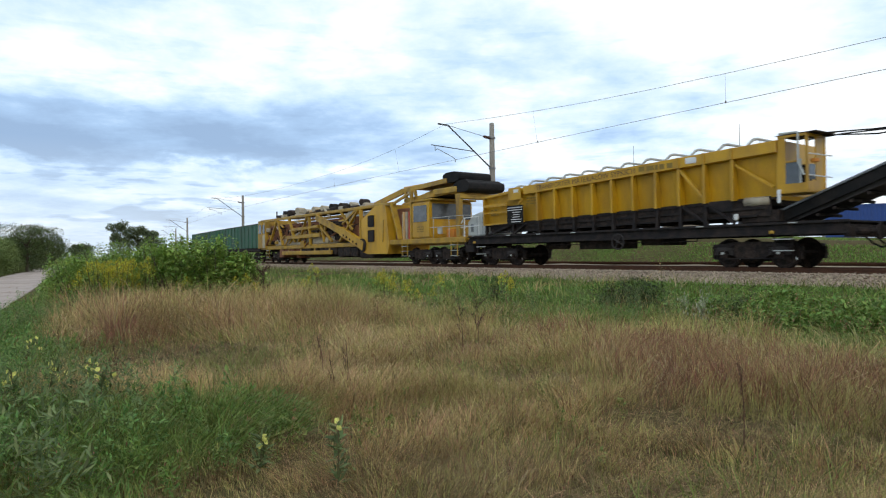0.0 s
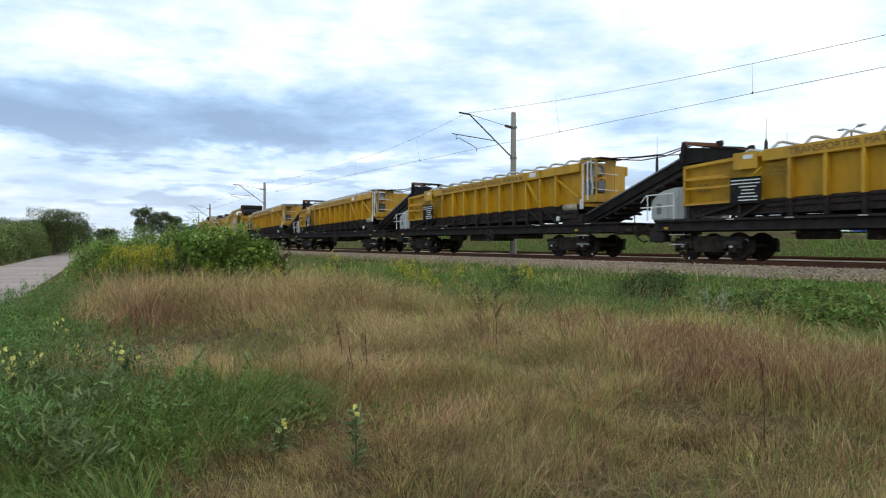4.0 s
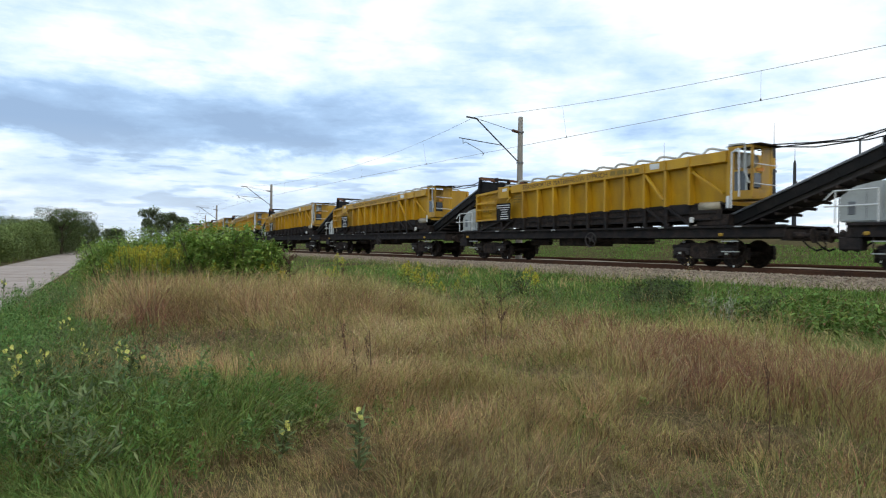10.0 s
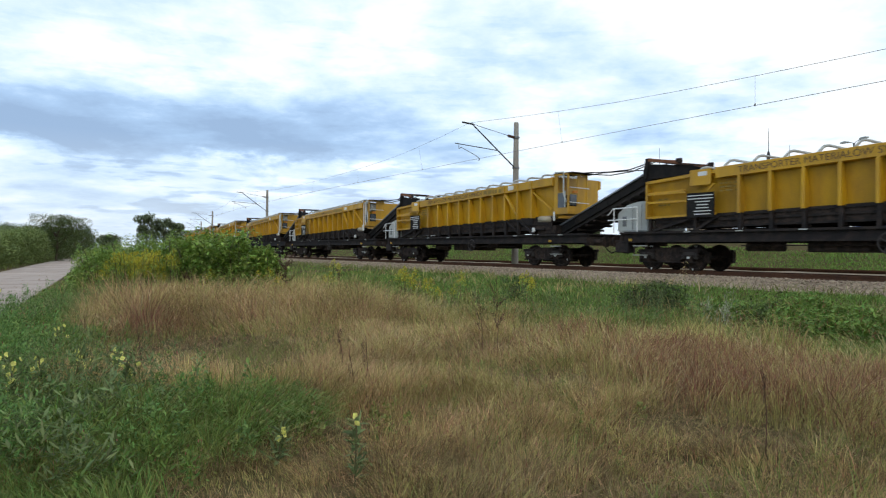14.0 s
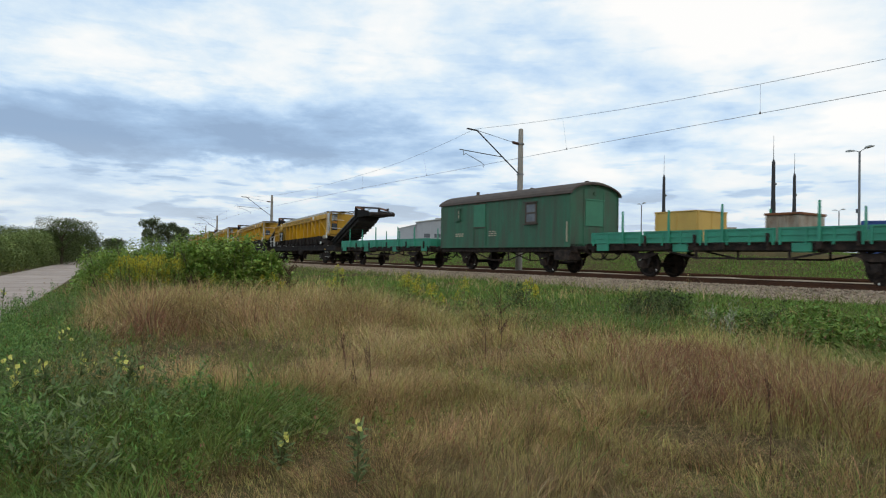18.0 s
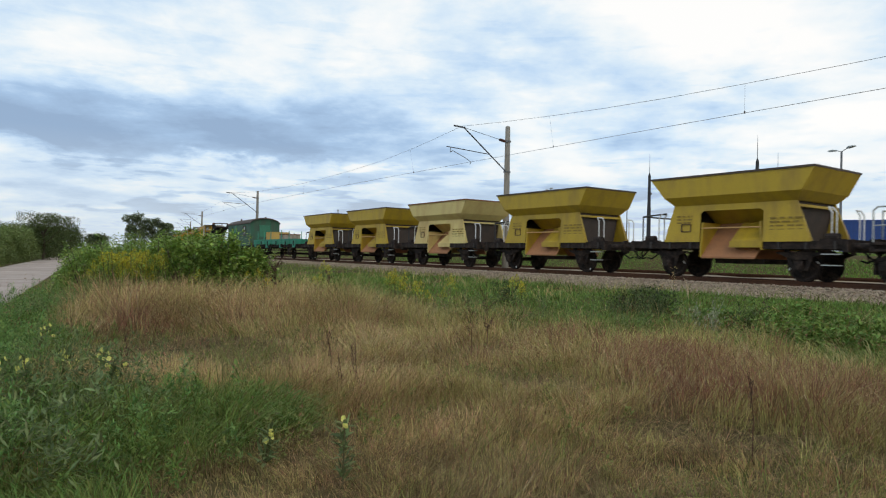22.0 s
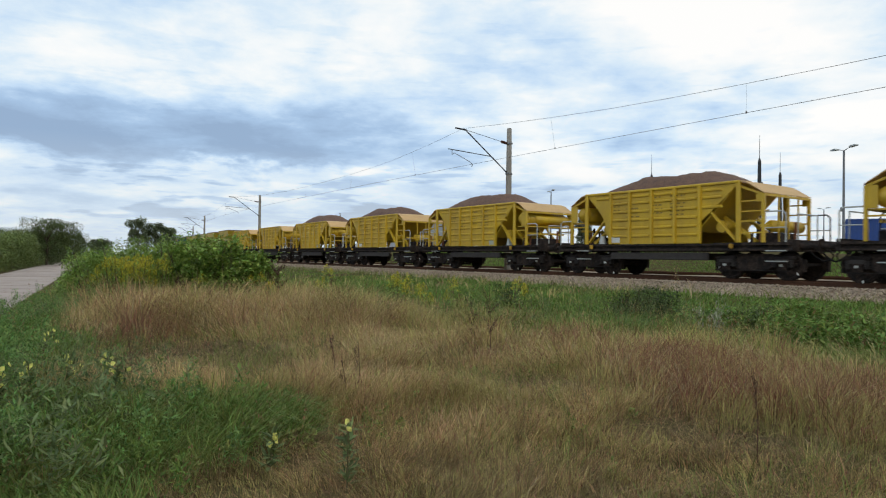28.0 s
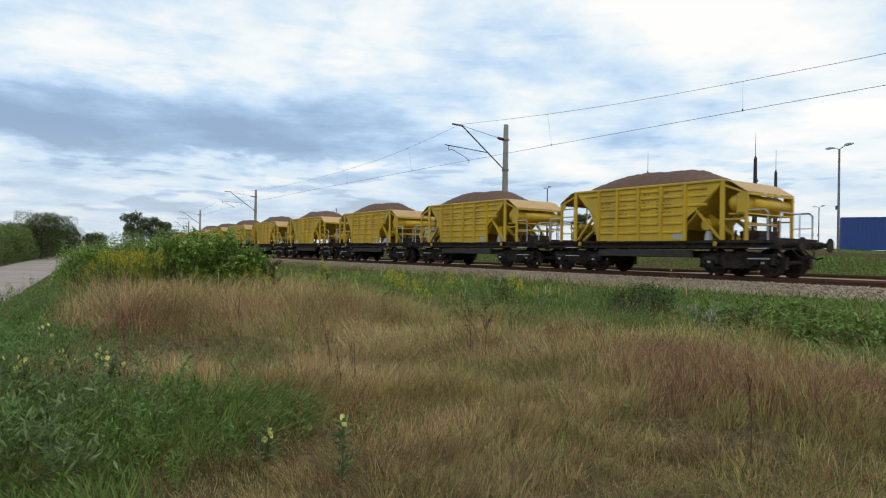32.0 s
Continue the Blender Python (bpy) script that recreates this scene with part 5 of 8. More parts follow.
        part("lever_shaft", bar(bmesh.new(), (-1.1, base + sg * 0.55, 1.72), (1.1, base + sg * 0.55, 1.72), 0.09), paint, t)
        for x in (-0.7, 0.7):
            part("slope_strut", bar(bmesh.new(), (x, base + sg * 0.2, 1.2), (x, base - sg * 0.9, 2.05), 0.12), paint, t)
        part("gear_case", bevbox(-0.6, 0.6, *sorted((base + sg * 0.1, base + sg * 0.8)), 1.18, 1.5), "black", t)
        if back != turned:
            part("lever_cover", tube(bmesh.new(), (-1.2, base - sg * 0.62, 1.17), (-1.2, base - sg * 0.62, 1.5), 0.15, 12, 0.09), "lightgrey", t)
        part("control_drum", tube(bmesh.new(), (-1.1, base - sg * 0.78, 1.72), (-0.6, base - sg * 0.78, 1.72), 0.2, 14), paint, t)
        for x in (-1.38, 1.38):
            grab_rail(t, [(x, end, 2.12), (x, base + sg * 1.38, 2.12), (x, base + sg * 1.48, 2.02), (x, base + sg * 1.48, 1.17)], "slate" if x > 0 else "lightgrey", 0.024)
            grab_rail(t, [(x, end, 1.62), (x, base + sg * 1.48, 1.62)], "lightgrey", 0.018)
        grab_rail(t, [(-0.7, base + sg * 1.5, 1.17), (-0.7, base + sg * 1.5, 2.05), (0.5, base + sg * 1.5, 2.05), (0.5, base + sg * 1.5, 1.17)], "lightgrey", 0.022)
        yy = -1.2 if back else 6.6
        for z in (0.58, 0.90):
            part("step", box(bmesh.new(), -1.46, -1.28, yy - 0.3, yy + 0.3, z, z + 0.03), "lightgrey", t)
        part("lashing_ring", bevbox(-1.47, -1.39, base - 0.06 - sg * 0.25, base + 0.06 - sg * 0.25, 0.98, 1.14, 0.02), "yellow", t)
    ly = 4.75 if turned else 1.45
    part("label_plate", box(bmesh.new(), -X - 0.012, -X, ly, ly + 0.4, 1.22, 1.44), "white" if seed % 2 else "lightgrey", t)
    script_bars(t, -X - 0.003, 5.05, 2.75, 3, 0.4, 0.14, 0.05, seed=seed + 1)
    script_bars(t, -X - 0.003, 4.45, 2.50, 4, 0.6, 0.15, 0.05, seed=seed + 2)
    script_bars(t, -X - 0.003, 2.55, 2.85, 6, 0.6, 0.13, 0.05, seed=seed + 3)
    script_bars(t, -X - 0.003, 3.4, 2.85, 5, 0.55, 0.14, 0.05, seed=seed + 4)
    if load:
        bm = bmesh.new()
        nx, ny = 15, 37
        peak = R.uniform(0.55, 0.72)
        mid = R.uniform(2.6, 3.4)
        grid = []
        for j in range(ny):
            row = []
            for i in range(nx):
                u, v = i / (nx - 1) * 2 - 1, j / (ny - 1)
                y = 0.1 + v * 6.2
                e = max(0, 1 - abs(u) ** 1.7) * max(0, 1 - (abs(y - mid) / (3.3 if y > mid else 3.0)) ** 2.0)
                z = 3.02 + peak * min(1.0, e * 1.45) ** 0.8 + noise.noise((u * 2 + seed, y * 1.3, seed)) * 0.12 * e + R.uniform(-0.02, 0.02)
                row.append(bm.verts.new((u * 1.36, y, z)))
            grid.append(row)
        for a, b in zip(grid, grid[1:]):
            for i in range(nx - 1):
                bm.faces.new((a[i], a[i + 1], b[i + 1], b[i]))
        part("ballast_load", bm, "spoil", t, "brown ballast heap", True)
    return t


# ---- flat wagons with drop sides and stakes (origin at the middle) ----
def stake_wagon():
    t = thing("stake_wagon", "sea-green two-axle flat wagon with drop sides and stakes", "wagon", "stake wagons")
    L = 6.32
    for sx in (-1, 1):
        part("side_sill", box(bmesh.new(), *sorted((sx * 1.30, sx * 1.20)), -L, L, 0.98, 1.22), "black", t)
        bm = bmesh.new()
        for a, b in (((-2.9, 0.98), (-1.6, 0.72)), ((-1.6, 0.72), (1.6, 0.72)), ((1.6, 0.72), (2.9, 0.98)), ((-1.6, 0.98), (-1.6, 0.72)), ((1.6, 0.98), (1.6, 0.72))):
            bar(bm, (sx * 1.24, *a), (sx * 1.24, *b), 0.06)
        part("truss_rod", bm, "black", t)
        for i in range(5):
            y0 = -L + i * 2.528
            side = part("drop_side", bevbox(*sorted((sx * 1.33, sx * 1.37)), y0 + 0.03, y0 + 2.498, 1.24, 1.68, 0.01), "green", t)
            for z in (1.27, 1.46, 1.65):
                part("board_rail", box(bmesh.new(), *sorted((sx * 1.37, sx * 1.395)), y0 + 0.05, y0 + 2.48, z - 0.025, z + 0.025), "green", side)
            for k in range(4):
                yy = y0 + 0.1 + k * 0.77
                part("hinge_strap", box(bmesh.new(), *sorted((sx * 1.37, sx * 1.40)), yy - 0.03, yy + 0.03, 1.15, 1.68), "green", side)
        for i, y in enumerate((4.67, 2.6, 0.52, -2.56, -4.63)):
            tall = (2.46, 2.40, 2.50, 2.44, 2.36)[i]
            bm = bmesh.new()
            x0, x1 = sorted((sx * 1.40, sx * 1.47))
            solid(bm, [(x0, y - 0.05, 1.02), (x1, y - 0.05, 1.02), (x1, y + 0.05, 1.02), (x0, y + 0.05, 1.02), (x0 + 0.015, y - 0.03, tall), (x1 - 0.015, y - 0.03, tall), (x1 - 0.015, y + 0.03, tall), (x0 + 0.015, y + 0.03, tall)], HEX)
            part("stake", bm, "green", t)
            part("stake_pocket", bevbox(*sorted((sx * 1.385, sx * 1.49)), y - 0.09, y + 0.09, 1.0, 1.24, 0.015), "black", t)
        for y in (3.64, 1.56, -1.0, -3.6, -5.7):
            part("side_latch", bevbox(*sorted((sx * 1.385, sx * 1.45)), y - 0.05, y + 0.05, 1.10, 1.52, 0.015), "black", t)
    floor = part("wagon_floor", box(bmesh.new(), -1.30, 1.30, -L, L, 1.20, 1.235), "sleeper", t)
    for k in range(32):
        y0 = -L + k * 2 * L / 32
        part("plank", box(bmesh.new(), -1.33, 1.33, y0 + 0.008, y0 + 2 * L / 32 - 0.008, 1.236, 1.26), "sleeper", floor)
    for y in (-L, L):
        part("end_board", bevbox(-1.36, 1.36, y - 0.03, y + 0.03, 1.24, 1.66, 0.01), "green", t)
        for x in (-0.9, 0, 0.9):
            part("end_stanchion", box(bmesh.new(), x - 0.05, x + 0.05, y - 0.06, y + 0.06, 1.2, 1.66), "green", t)
    for y in np.arange(-5.5, 5.6, 1.1):
        part("cross_member", box(bmesh.new(), -1.2, 1.2, y - 0.06, y + 0.06, 0.99, 1.2), "black", t)
    buffers(t, L, 1)
    buffers(t, -L, -1)
    for y in (-3.95, 3.95):
        spring_axle(t, y, 1.12)
    for y in (-2.0, 2.2):
        part("tool_box", bevbox(-1.36, -1.0, y - 0.3, y + 0.3, 0.92, 1.22), "green", t)
    for y in (-5.7, 5.7):
        part("corner_plate", box(bmesh.new(), -1.40, -1.36, y - 0.3, y + 0.3, 0.96, 1.22), "green", t)
    return t


def spring_axle(t, y, x=1.1, r=0.46):
    for sx in (-1, 1):
        xx = sx * x
        bm = bmesh.new()
        for k in (-1, 1):
            prism(bm, [(y + k * 0.16, 0.36), (y + k * 0.24, 0.36), (y + k * 0.5, 1.0), (y + k * 0.3, 1.0)], "x", xx - 0.015, xx + 0.015)
        bar(bm, (xx, y - 0.22, 0.36), (xx, y + 0.22, 0.36), 0.04)
        part("axle_guard", bm, "black", t)
        bm = bmesh.new()
        axlebox(bm, xx, y, r)
        part("axlebox", bm, "black", t)
        out = [(y - 0.68, 0.89)] + [(y - 0.68 + i * 0.1, 0.86 - i * 0.04) for i in range(6)] + [(y + 0.18 + i * 0.1, 0.66 + i * 0.04) for i in range(6)] + [(y + 0.68, 0.89)]
        part("leaf_spring", prism(bmesh.new(), out, "x", xx - 0.055, xx + 0.055), "black", t)
    wheelset(t, y, r)


# ---- the green van (origin at the middle) ----
def tool_van():
    t = thing("tool_van", "weathered green boarded van with boarded-up windows and a dark arched roof", "wagon")
    L, X = 4.97, 1.42
    for sx in (-1, 1):
        part("side_sill", box(bmesh.new(), *sorted((sx * 1.34, sx * 1.20)), -L, L, 0.92, 1.18), "black", t)
        side = part("side_wall", box(bmesh.new(), *sorted((sx * (X - 0.04), sx * X)), -L, L, 1.16, 3.42), "vangreen", t)
        r = random.Random(7)
        y = -L
        while y < L - 0.02:
            w = min(r.uniform(0.155, 0.19), L - y)
            gap = r.uniform(0.001, 0.004)
            part("board", box(bmesh.new(), *sorted((sx * X, sx * (X + 0.012 + r.uniform(0, 0.004)))), y + gap, y + w - gap, 1.17, 3.40), "vangreen", side)
            y += w
        bm = bmesh.new()
        box(bm, *sorted((sx * X, sx * (X + 0.035))), -L - 0.02, L + 0.02, 1.12, 1.20)
        box(bm, *sorted((sx * X, sx * (X + 0.03))), -L, L, 3.34, 3.42)
        for yy in (-L, L):
            box(bm, *sorted((sx * X, sx * (X + 0.03))), yy - 0.04, yy + 0.04, 1.16, 3.4)
        part("wall_trim", bm, "vangreen", side)
    for k in (-1, 1):
        y = k * L
        arc = [(-X, 1.16), (X, 1.16), (X, 3.42)] + [(X * math.cos(a), 3.42 + 0.48 * math.sin(a)) for a in [math.pi * i / 10 for i in range(1, 10)]] + [(-X, 3.42)]
        end = part("end_wall", prism(bmesh.new(), arc, "y", *sorted((y, y - k * 0.05))), "vangreen", t)
        part("end_hatch", box(bmesh.new(), -0.55, 0.5, *sorted((y, y + k * 0.03)), 2.05, 3.15), "hatch", end, "pale green plywood hatch")
        part("hatch_ledge", box(bmesh.new(), -0.62, 0.57, *sorted((y, y + k * 0.06)), 3.15, 3.20), "hatch", end)
        part("end_lamp", tube(bmesh.new(), (0, y, 3.45), (0, y + k * 0.05, 3.45), 0.09, 10), "vangreen", end)
        for x in (-0.62, 0.57):
            part("edge_strip", box(bmesh.new(), x - 0.04, x + 0.04, *sorted((y, y + k * 0.025)), 1.2, 3.6), "vangreen", end)
    rf = bmesh.new()
    rings = []
    for y, dz, w in ((-L - 0.16, -0.07, 1.0), (-L - 0.03, 0, 1.0), (L + 0.03, 0, 1.0), (L + 0.16, -0.07, 1.0)):
        ring = []
        for i in range(13):
            a = math.pi * i / 12
            ring.append(((X + 0.10) * math.cos(a), y, 3.38 + (0.58 + dz) * math.sin(a) ** 1.15))
        ring += [((X + 0.07) * math.cos(math.pi * i / 12), y, 3.35 + (0.54 + dz) * math.sin(math.pi * i / 12) ** 1.15) for i in range(12, -1, -1)]
        rings.append(ring)
    vs = shell(rf, rings)
    rf.faces.new(vs[0]); rf.faces.new(vs[-1])
    roof = part("roof", rf, "roofing", t, "dark weathered felt roof")
    for y, x in ((3.2, 0.4), (2.9, -0.5), (-0.6, 0.2), (-4.3, 0.2)):
        part("roof_vent", tube(bmesh.new(), (x, y, 3.85), (x, y, 4.07), 0.09, 10), "roofing", roof)
    def window(y, w, z0, z1, pane, name="window"):
        wd = part(name, box(bmesh.new(), -X - 0.05, -X - 0.01, y - w / 2, y + w / 2, z0, z1), pane, t)
        bm = bmesh.new()
        for yy in (y - w / 2, y + w / 2):
            box(bm, -X - 0.075, -X - 0.01, yy - 0.04, yy + 0.04, z0 - 0.04, z1 + 0.04)
        for z in (z0, (z0 + z1) / 2, z1):
            box(bm, -X - 0.07, -X - 0.01, y - w / 2, y + w / 2, z - 0.035, z + 0.035)
        box(bm, -X - 0.11, -X - 0.01, y - w / 2 - 0.1, y + w / 2 + 0.1, z1 + 0.04, z1 + 0.08)
        box(bm, -X - 0.11, -X - 0.01, y - w / 2 - 0.1, y + w / 2 + 0.1, z0 - 0.1, z0 - 0.05)
        part("window_frame", bm, "roofing" if pane == "glass" else "vangreen", wd)
    window(-2.5, 0.70, 2.24, 3.08, "glass")
    window(3.27, 0.22, 2.63, 3.08, "beige", "small_window")
    part("side_hatch", box(bmesh.new(), -X - 0.05, -X - 0.005, 0.95, 1.88, 2.15, 3.28), "hatch", t, "pale green plywood over the loading door")
    bm = bmesh.new()
    box(bm, -X - 0.06, -X - 0.005, 0.9, 1.93, 3.28, 3.32)
    box(bm, -X - 0.06, -X - 0.005, 0.9, 1.93, 2.10, 2.14)
    part("hatch_rail", bm, "roofing", t)
    bm = bmesh.new()
    for yy in (0.9, 1.93):
        box(bm, -X - 0.045, -X - 0.005, yy - 0.03, yy + 0.03, 1.2, 2.15)
    part("door_edge", bm, "vangreen", t)
    script_bars(t, -X - 0.024, 3.55, 1.86, 2, 0.7, 0.1, 0.06, "beige", 4)
    script_bars(t, -X - 0.024, 0.65, 1.93, 3, 0.6, 0.1, 0.05, "beige", 5)
    part("lamp_bracket", box(bmesh.new(), -X - 0.06, -X - 0.02, -4.85, -4.79, 1.35, 2.2), "beige", t)
    bm = box(bmesh.new(), -1.3, 1.3, -L + 0.4, L - 0.4, 1.0, 1.14)
    part("floor_frame", bm, "black", t)
    buffers(t, L, 1)
    buffers(t, -L, -1)
    for y in (-3.05, 3.05):
        spring_axle(t, y)
    for sx in (-1, 1):
        bm = bmesh.new()
        for a, b in (((2.2, 0.95), (0.7, 0.52)), ((0.7, 0.52), (-0.7, 0.52)), ((-0.7, 0.52), (-2.2, 0.95)), ((0.7, 0.95), (0.7, 0.5)), ((-0.7, 0.95), (-0.7, 0.5))):
            bar(bm, (sx * 1.26, *a), (sx * 1.26, *b), 0.05)
        part("truss_rod", bm, "black", t)
    part("battery_box", bevbox(-1.38, -0.7, -4.9, -3.95, 0.55, 1.0), "black", t)
    for y in (4.5, -4.95):
        part("step", box(bmesh.new(), -1.5, -1.2, y - 0.25, y + 0.25, 0.48, 0.52), "black", t)
    return t


# ---- ballast cleaning machine and the green wagons before it ----
def cleaning_machine():
    t = thing("ballast_cleaning_machine", "long dirty yellow ballast cleaning machine with lattice sides and glazed cab", "track machine")

    # origin at its rear end; runs forward along +y
    def yb(name, *a, m="machine", r=0.03, parent=None, label=""):
        return part(name, bevbox(*a, r), m, parent or t, label)

    def beam(name, p, q, w, h=None, m="machine"):
        return part(name, bar(bmesh.new(), p, q, w, h), m, t)

    for sx in (-1, 1):
        yb("main_beam", *sorted((sx * 1.05, sx * 1.30)), 0.4, 29.6, 1.08, 1.36)
        yb("upper_beam", *sorted((sx * 1.26, sx * 1.42)), 7.0, 29.4, 3.40, 3.60)
        x = sx * 1.36
        for a, b, w in (((28.9, 3.45), (28.9, 1.3), 0.22), ((25.6, 3.4), (27.3, 1.5), 0.18), ((25.4, 3.4), (24.4, 1.4), 0.2), ((23.0, 3.4), (21.9, 1.6), 0.2), ((19.6, 3.4), (21.1, 1.6), 0.18), ((19.2, 3.4), (19.0, 1.3), 0.2),
                        ((17.4, 3.3), (16.6, 1.5), 0.2), ((17.2, 2.6), (15.4, 1.5), 0.16), ((14.0, 3.4), (12.4, 2.2), 0.14), ((11.6, 3.4), (14.2, 1.5), 0.14), ((13.8, 2.6), (11.9, 3.4), 0.12), ((11.2, 3.4), (11.2, 1.3), 0.2), ((7.3, 3.55), (6.4, 1.4), 0.34)):
            beam("lattice_brace", (x, *a), (x, *b), w, 0.12)
        beam("chain_arm", (sx * 1.44, 17.7, 3.25), (sx * 1.44, 13.2, 1.95), 0.2, 0.42)
        beam("chain_guard", (sx * 1.46, 13.8, 2.15), (sx * 1.46, 10.6, 1.1), 0.26, 0.56, "yellow")
        for k in range(5):
            c = Vector((sx * 1.60, 13.2, 1.85)).lerp(Vector((sx * 1.60, 11.4, 1.25)), k / 4)
            part("guard_bolt", tube(bmesh.new(), c, c + Vector((sx * 0.03, 0, 0)), 0.07, 8), "black", t)
        part("chain_wheel", tube(bmesh.new(), (sx * 1.3, 10.8, 1.15), (sx * 1.56, 10.8, 1.15), 0.42, 14), "black", t)
        yb("lower_beam", *sorted((sx * 1.30, sx * 1.46)), 15.4, 24.4, 0.62, 0.90)
        for y in (16.0, 18.5, 21.0, 23.5):
            beam("beam_hanger", (sx * 1.25, y, 0.9), (sx * 1.2, y, 1.1), 0.12)
        yb("side_case", *sorted((sx * 1.2, sx * 1.38)), 20.2, 20.9, 1.15, 1.65)
        beam("middle_beam", (sx * 1.34, 22.2, 2.55), (sx * 1.34, 17.6, 2.62), 0.2)
        beam("middle_beam", (sx * 1.34, 23.6, 1.95), (sx * 1.34, 17.2, 2.0), 0.26)
    # cores of machinery between the lattice sides, coloured as a dark backdrop
    part("screen_core", bevbox(-1.05, 1.05, 12.2, 28.0, 1.5, 3.05, 0.05), "rust", t, "dark brown screening box")
    part("screen_tray", bevbox(-1.18, 1.18, 15.5, 26.5, 1.38, 1.85, 0.04), "beige", t)
    part("screen_case", bevbox(-1.15, 1.15, 17.0, 23.0, 2.05, 2.5, 0.04), "machine", t)
    part("drive_case", bevbox(-1.12, 1.12, 14.4, 16.6, 1.6, 2.9, 0.06), "black", t)
    part("drive_drum", tube(bmesh.new(), (-1.25, 13.0, 3.0), (1.2, 13.0, 3.0), 0.42, 16), "lightgrey", t)
    rr = random.Random(3)
    for i in range(26):
        y = 28.0 - i * 0.62
        z = rr.uniform(1.4, 2.6)
        part("hydraulic_hose", pipe(bmesh.new(), [(-1.22, y, z), (-1.27, y - 0.3, z + 0.35), (-1.24, y - 0.7, z + rr.uniform(-0.2, 0.6))], 0.035, 5), rr.choice(("rubber", "rubber", "beige", "black")), t)
    # front cab
    cab0 = yb("front_cab", -1.42, 1.42, 28.2, 30.0, 1.2, 3.55)
    for y in (28.35, 29.2):
        part("cab_window", box(bmesh.new(), -1.44, -1.41, y, y + 0.6, 2.45, 3.2), "glass", cab0)
    part("cab_door", box(bmesh.new(), -1.45, -1.41, 28.3, 28.95, 1.25, 2.35), "beige", cab0)
    # load on top
    for i, y in enumerate(np.arange(11.6, 26.0, 0.95)):
        part("top_load", bevbox(-0.95 + rr.uniform(-0.2, 0.2), 0.9, y, y + rr.uniform(0.5, 1.1), 3.58, 3.70 + rr.uniform(0.02, 0.22), 0.05), rr.choice(("black", "rubber", "beige", "black")), t)
    for y in (25.3, 24.4):
        part("belt_reel", tube(bmesh.new(), (-0.9, y, 3.92), (0.9, y, 3.92), 0.26, 12), "rubber", t)
    part("tarpaulin_bundle", bevbox(-0.8, 0.7, 18.4, 20.6, 3.62, 4.0, 0.15), "tan", t)
    part("marker_post", bar(bmesh.new(), (-1.3, 25.8, 3.5), (-1.3, 25.8, 4.15), 0.08), "black", t)
    # engine house with a sloped shoulder
    hs = part("engine_house", prism(bmesh.new(), [(11.0, 0.75), (11.0, 2.75), (9.2, 3.5), (8.0, 3.5), (7.6, 1.2), (7.8, 0.6), (10.2, 0.6)], "x", -1.44, 1.44), "yellow", t)
    for z in (1.35, 2.25):
        part("louvre", bevbox(-1.475, -1.44, 9.35, 10.1, z, z + 0.7, 0.05), "slate", hs)
    part("house_rail", bar(bmesh.new(), (-1.46, 8.3, 1.3), (-1.46, 8.2, 2.6), 0.05), "machine", hs)
    # open bay
    part("bay_machinery", bevbox(-1.0, 1.0, 5.3, 7.6, 1.4, 3.2, 0.05), "rust", t)
    part("bay_tank", bevbox(-1.25, -0.5, 5.5, 6.5, 1.5, 2.9, 0.06), "beige", t)
    for y, m in ((5.55, "red"), (5.85, "beige"), (6.15, "tan")):
        part("bay_cylinder", tube(bmesh.new(), (-1.3, y, 1.4), (-1.3, y, 2.95), 0.08, 10), m, t)
    beam("bay_strut", (-1.35, 5.25, 1.35), (-1.35, 5.25, 4.1), 0.16)
    beam("bay_strut", (1.35, 5.25, 1.35), (1.35, 5.25, 4.1), 0.16)
    beam("bay_strut", (-1.35, 7.2, 3.5), (-1.35, 5.2, 4.0), 0.12)
    # rear cab
    cab = part("rear_cab", bevbox(-1.42, 1.42, 3.35, 5.15, 1.42, 3.40, 0.07, 2), "yellow", t)
    part("cab_window", bevbox(-1.445, -1.40, 3.65, 4.95, 2.30, 3.18, 0.01), "glass", cab)
    part("windscreen", bevbox(-1.28, 1.28, 3.31, 3.36, 2.42, 3.25, 0.01), "glass", cab)
    part("wiper_panel", bevbox(-1.2, 1.2, 3.30, 3.36, 1.6, 2.3, 0.02), "yellow", cab)
    part("cab_visor", bevbox(-1.46, 1.46, 3.05, 5.3, 3.40, 3.50, 0.02), "machine", cab)
    script_bars(t, -1.43, 4.6, 2.05, 3, 0.7, 0.12, 0.06, seed=31)
    # rear platform
    yb("platform", -1.42, 1.42, 0.3, 7.6, 1.12, 1.40)
    for x in (-1.3, 1.15):
        yb("rear_post", x - 0.12, x + 0.12, 0.75, 1.05, 1.4, 3.4)
    yb("rear_beam", -1.42, 1.42, 0.7, 1.1, 3.3, 3.55)
    part("lamp_cluster", bevbox(-0.9, -0.3, 2.0, 2.6, 1.4, 1.85), "orange", t)
    part("white_lamp", tube(bmesh.new(), (-1.3, 2.6, 1.6), (-1.3, 2.6, 1.95), 0.14, 10), "lightgrey", t)
    for z in (1.95, 2.45):
        grab_rail(t, [(-1.44, 3.3, z), (-1.44, 0.35, z), (1.4, 0.3, z)], "lightgrey", 0.016)
    for y in (3.0, 1.6, 0.4):
        grab_rail(t, [(-1.44, y, 1.4), (-1.44, y, 2.45)], "lightgrey", 0.015)
    beam("coupler_strut", (-0.9, 1.6, 1.1), (-0.9, 1.9, 0.55), 0.12)
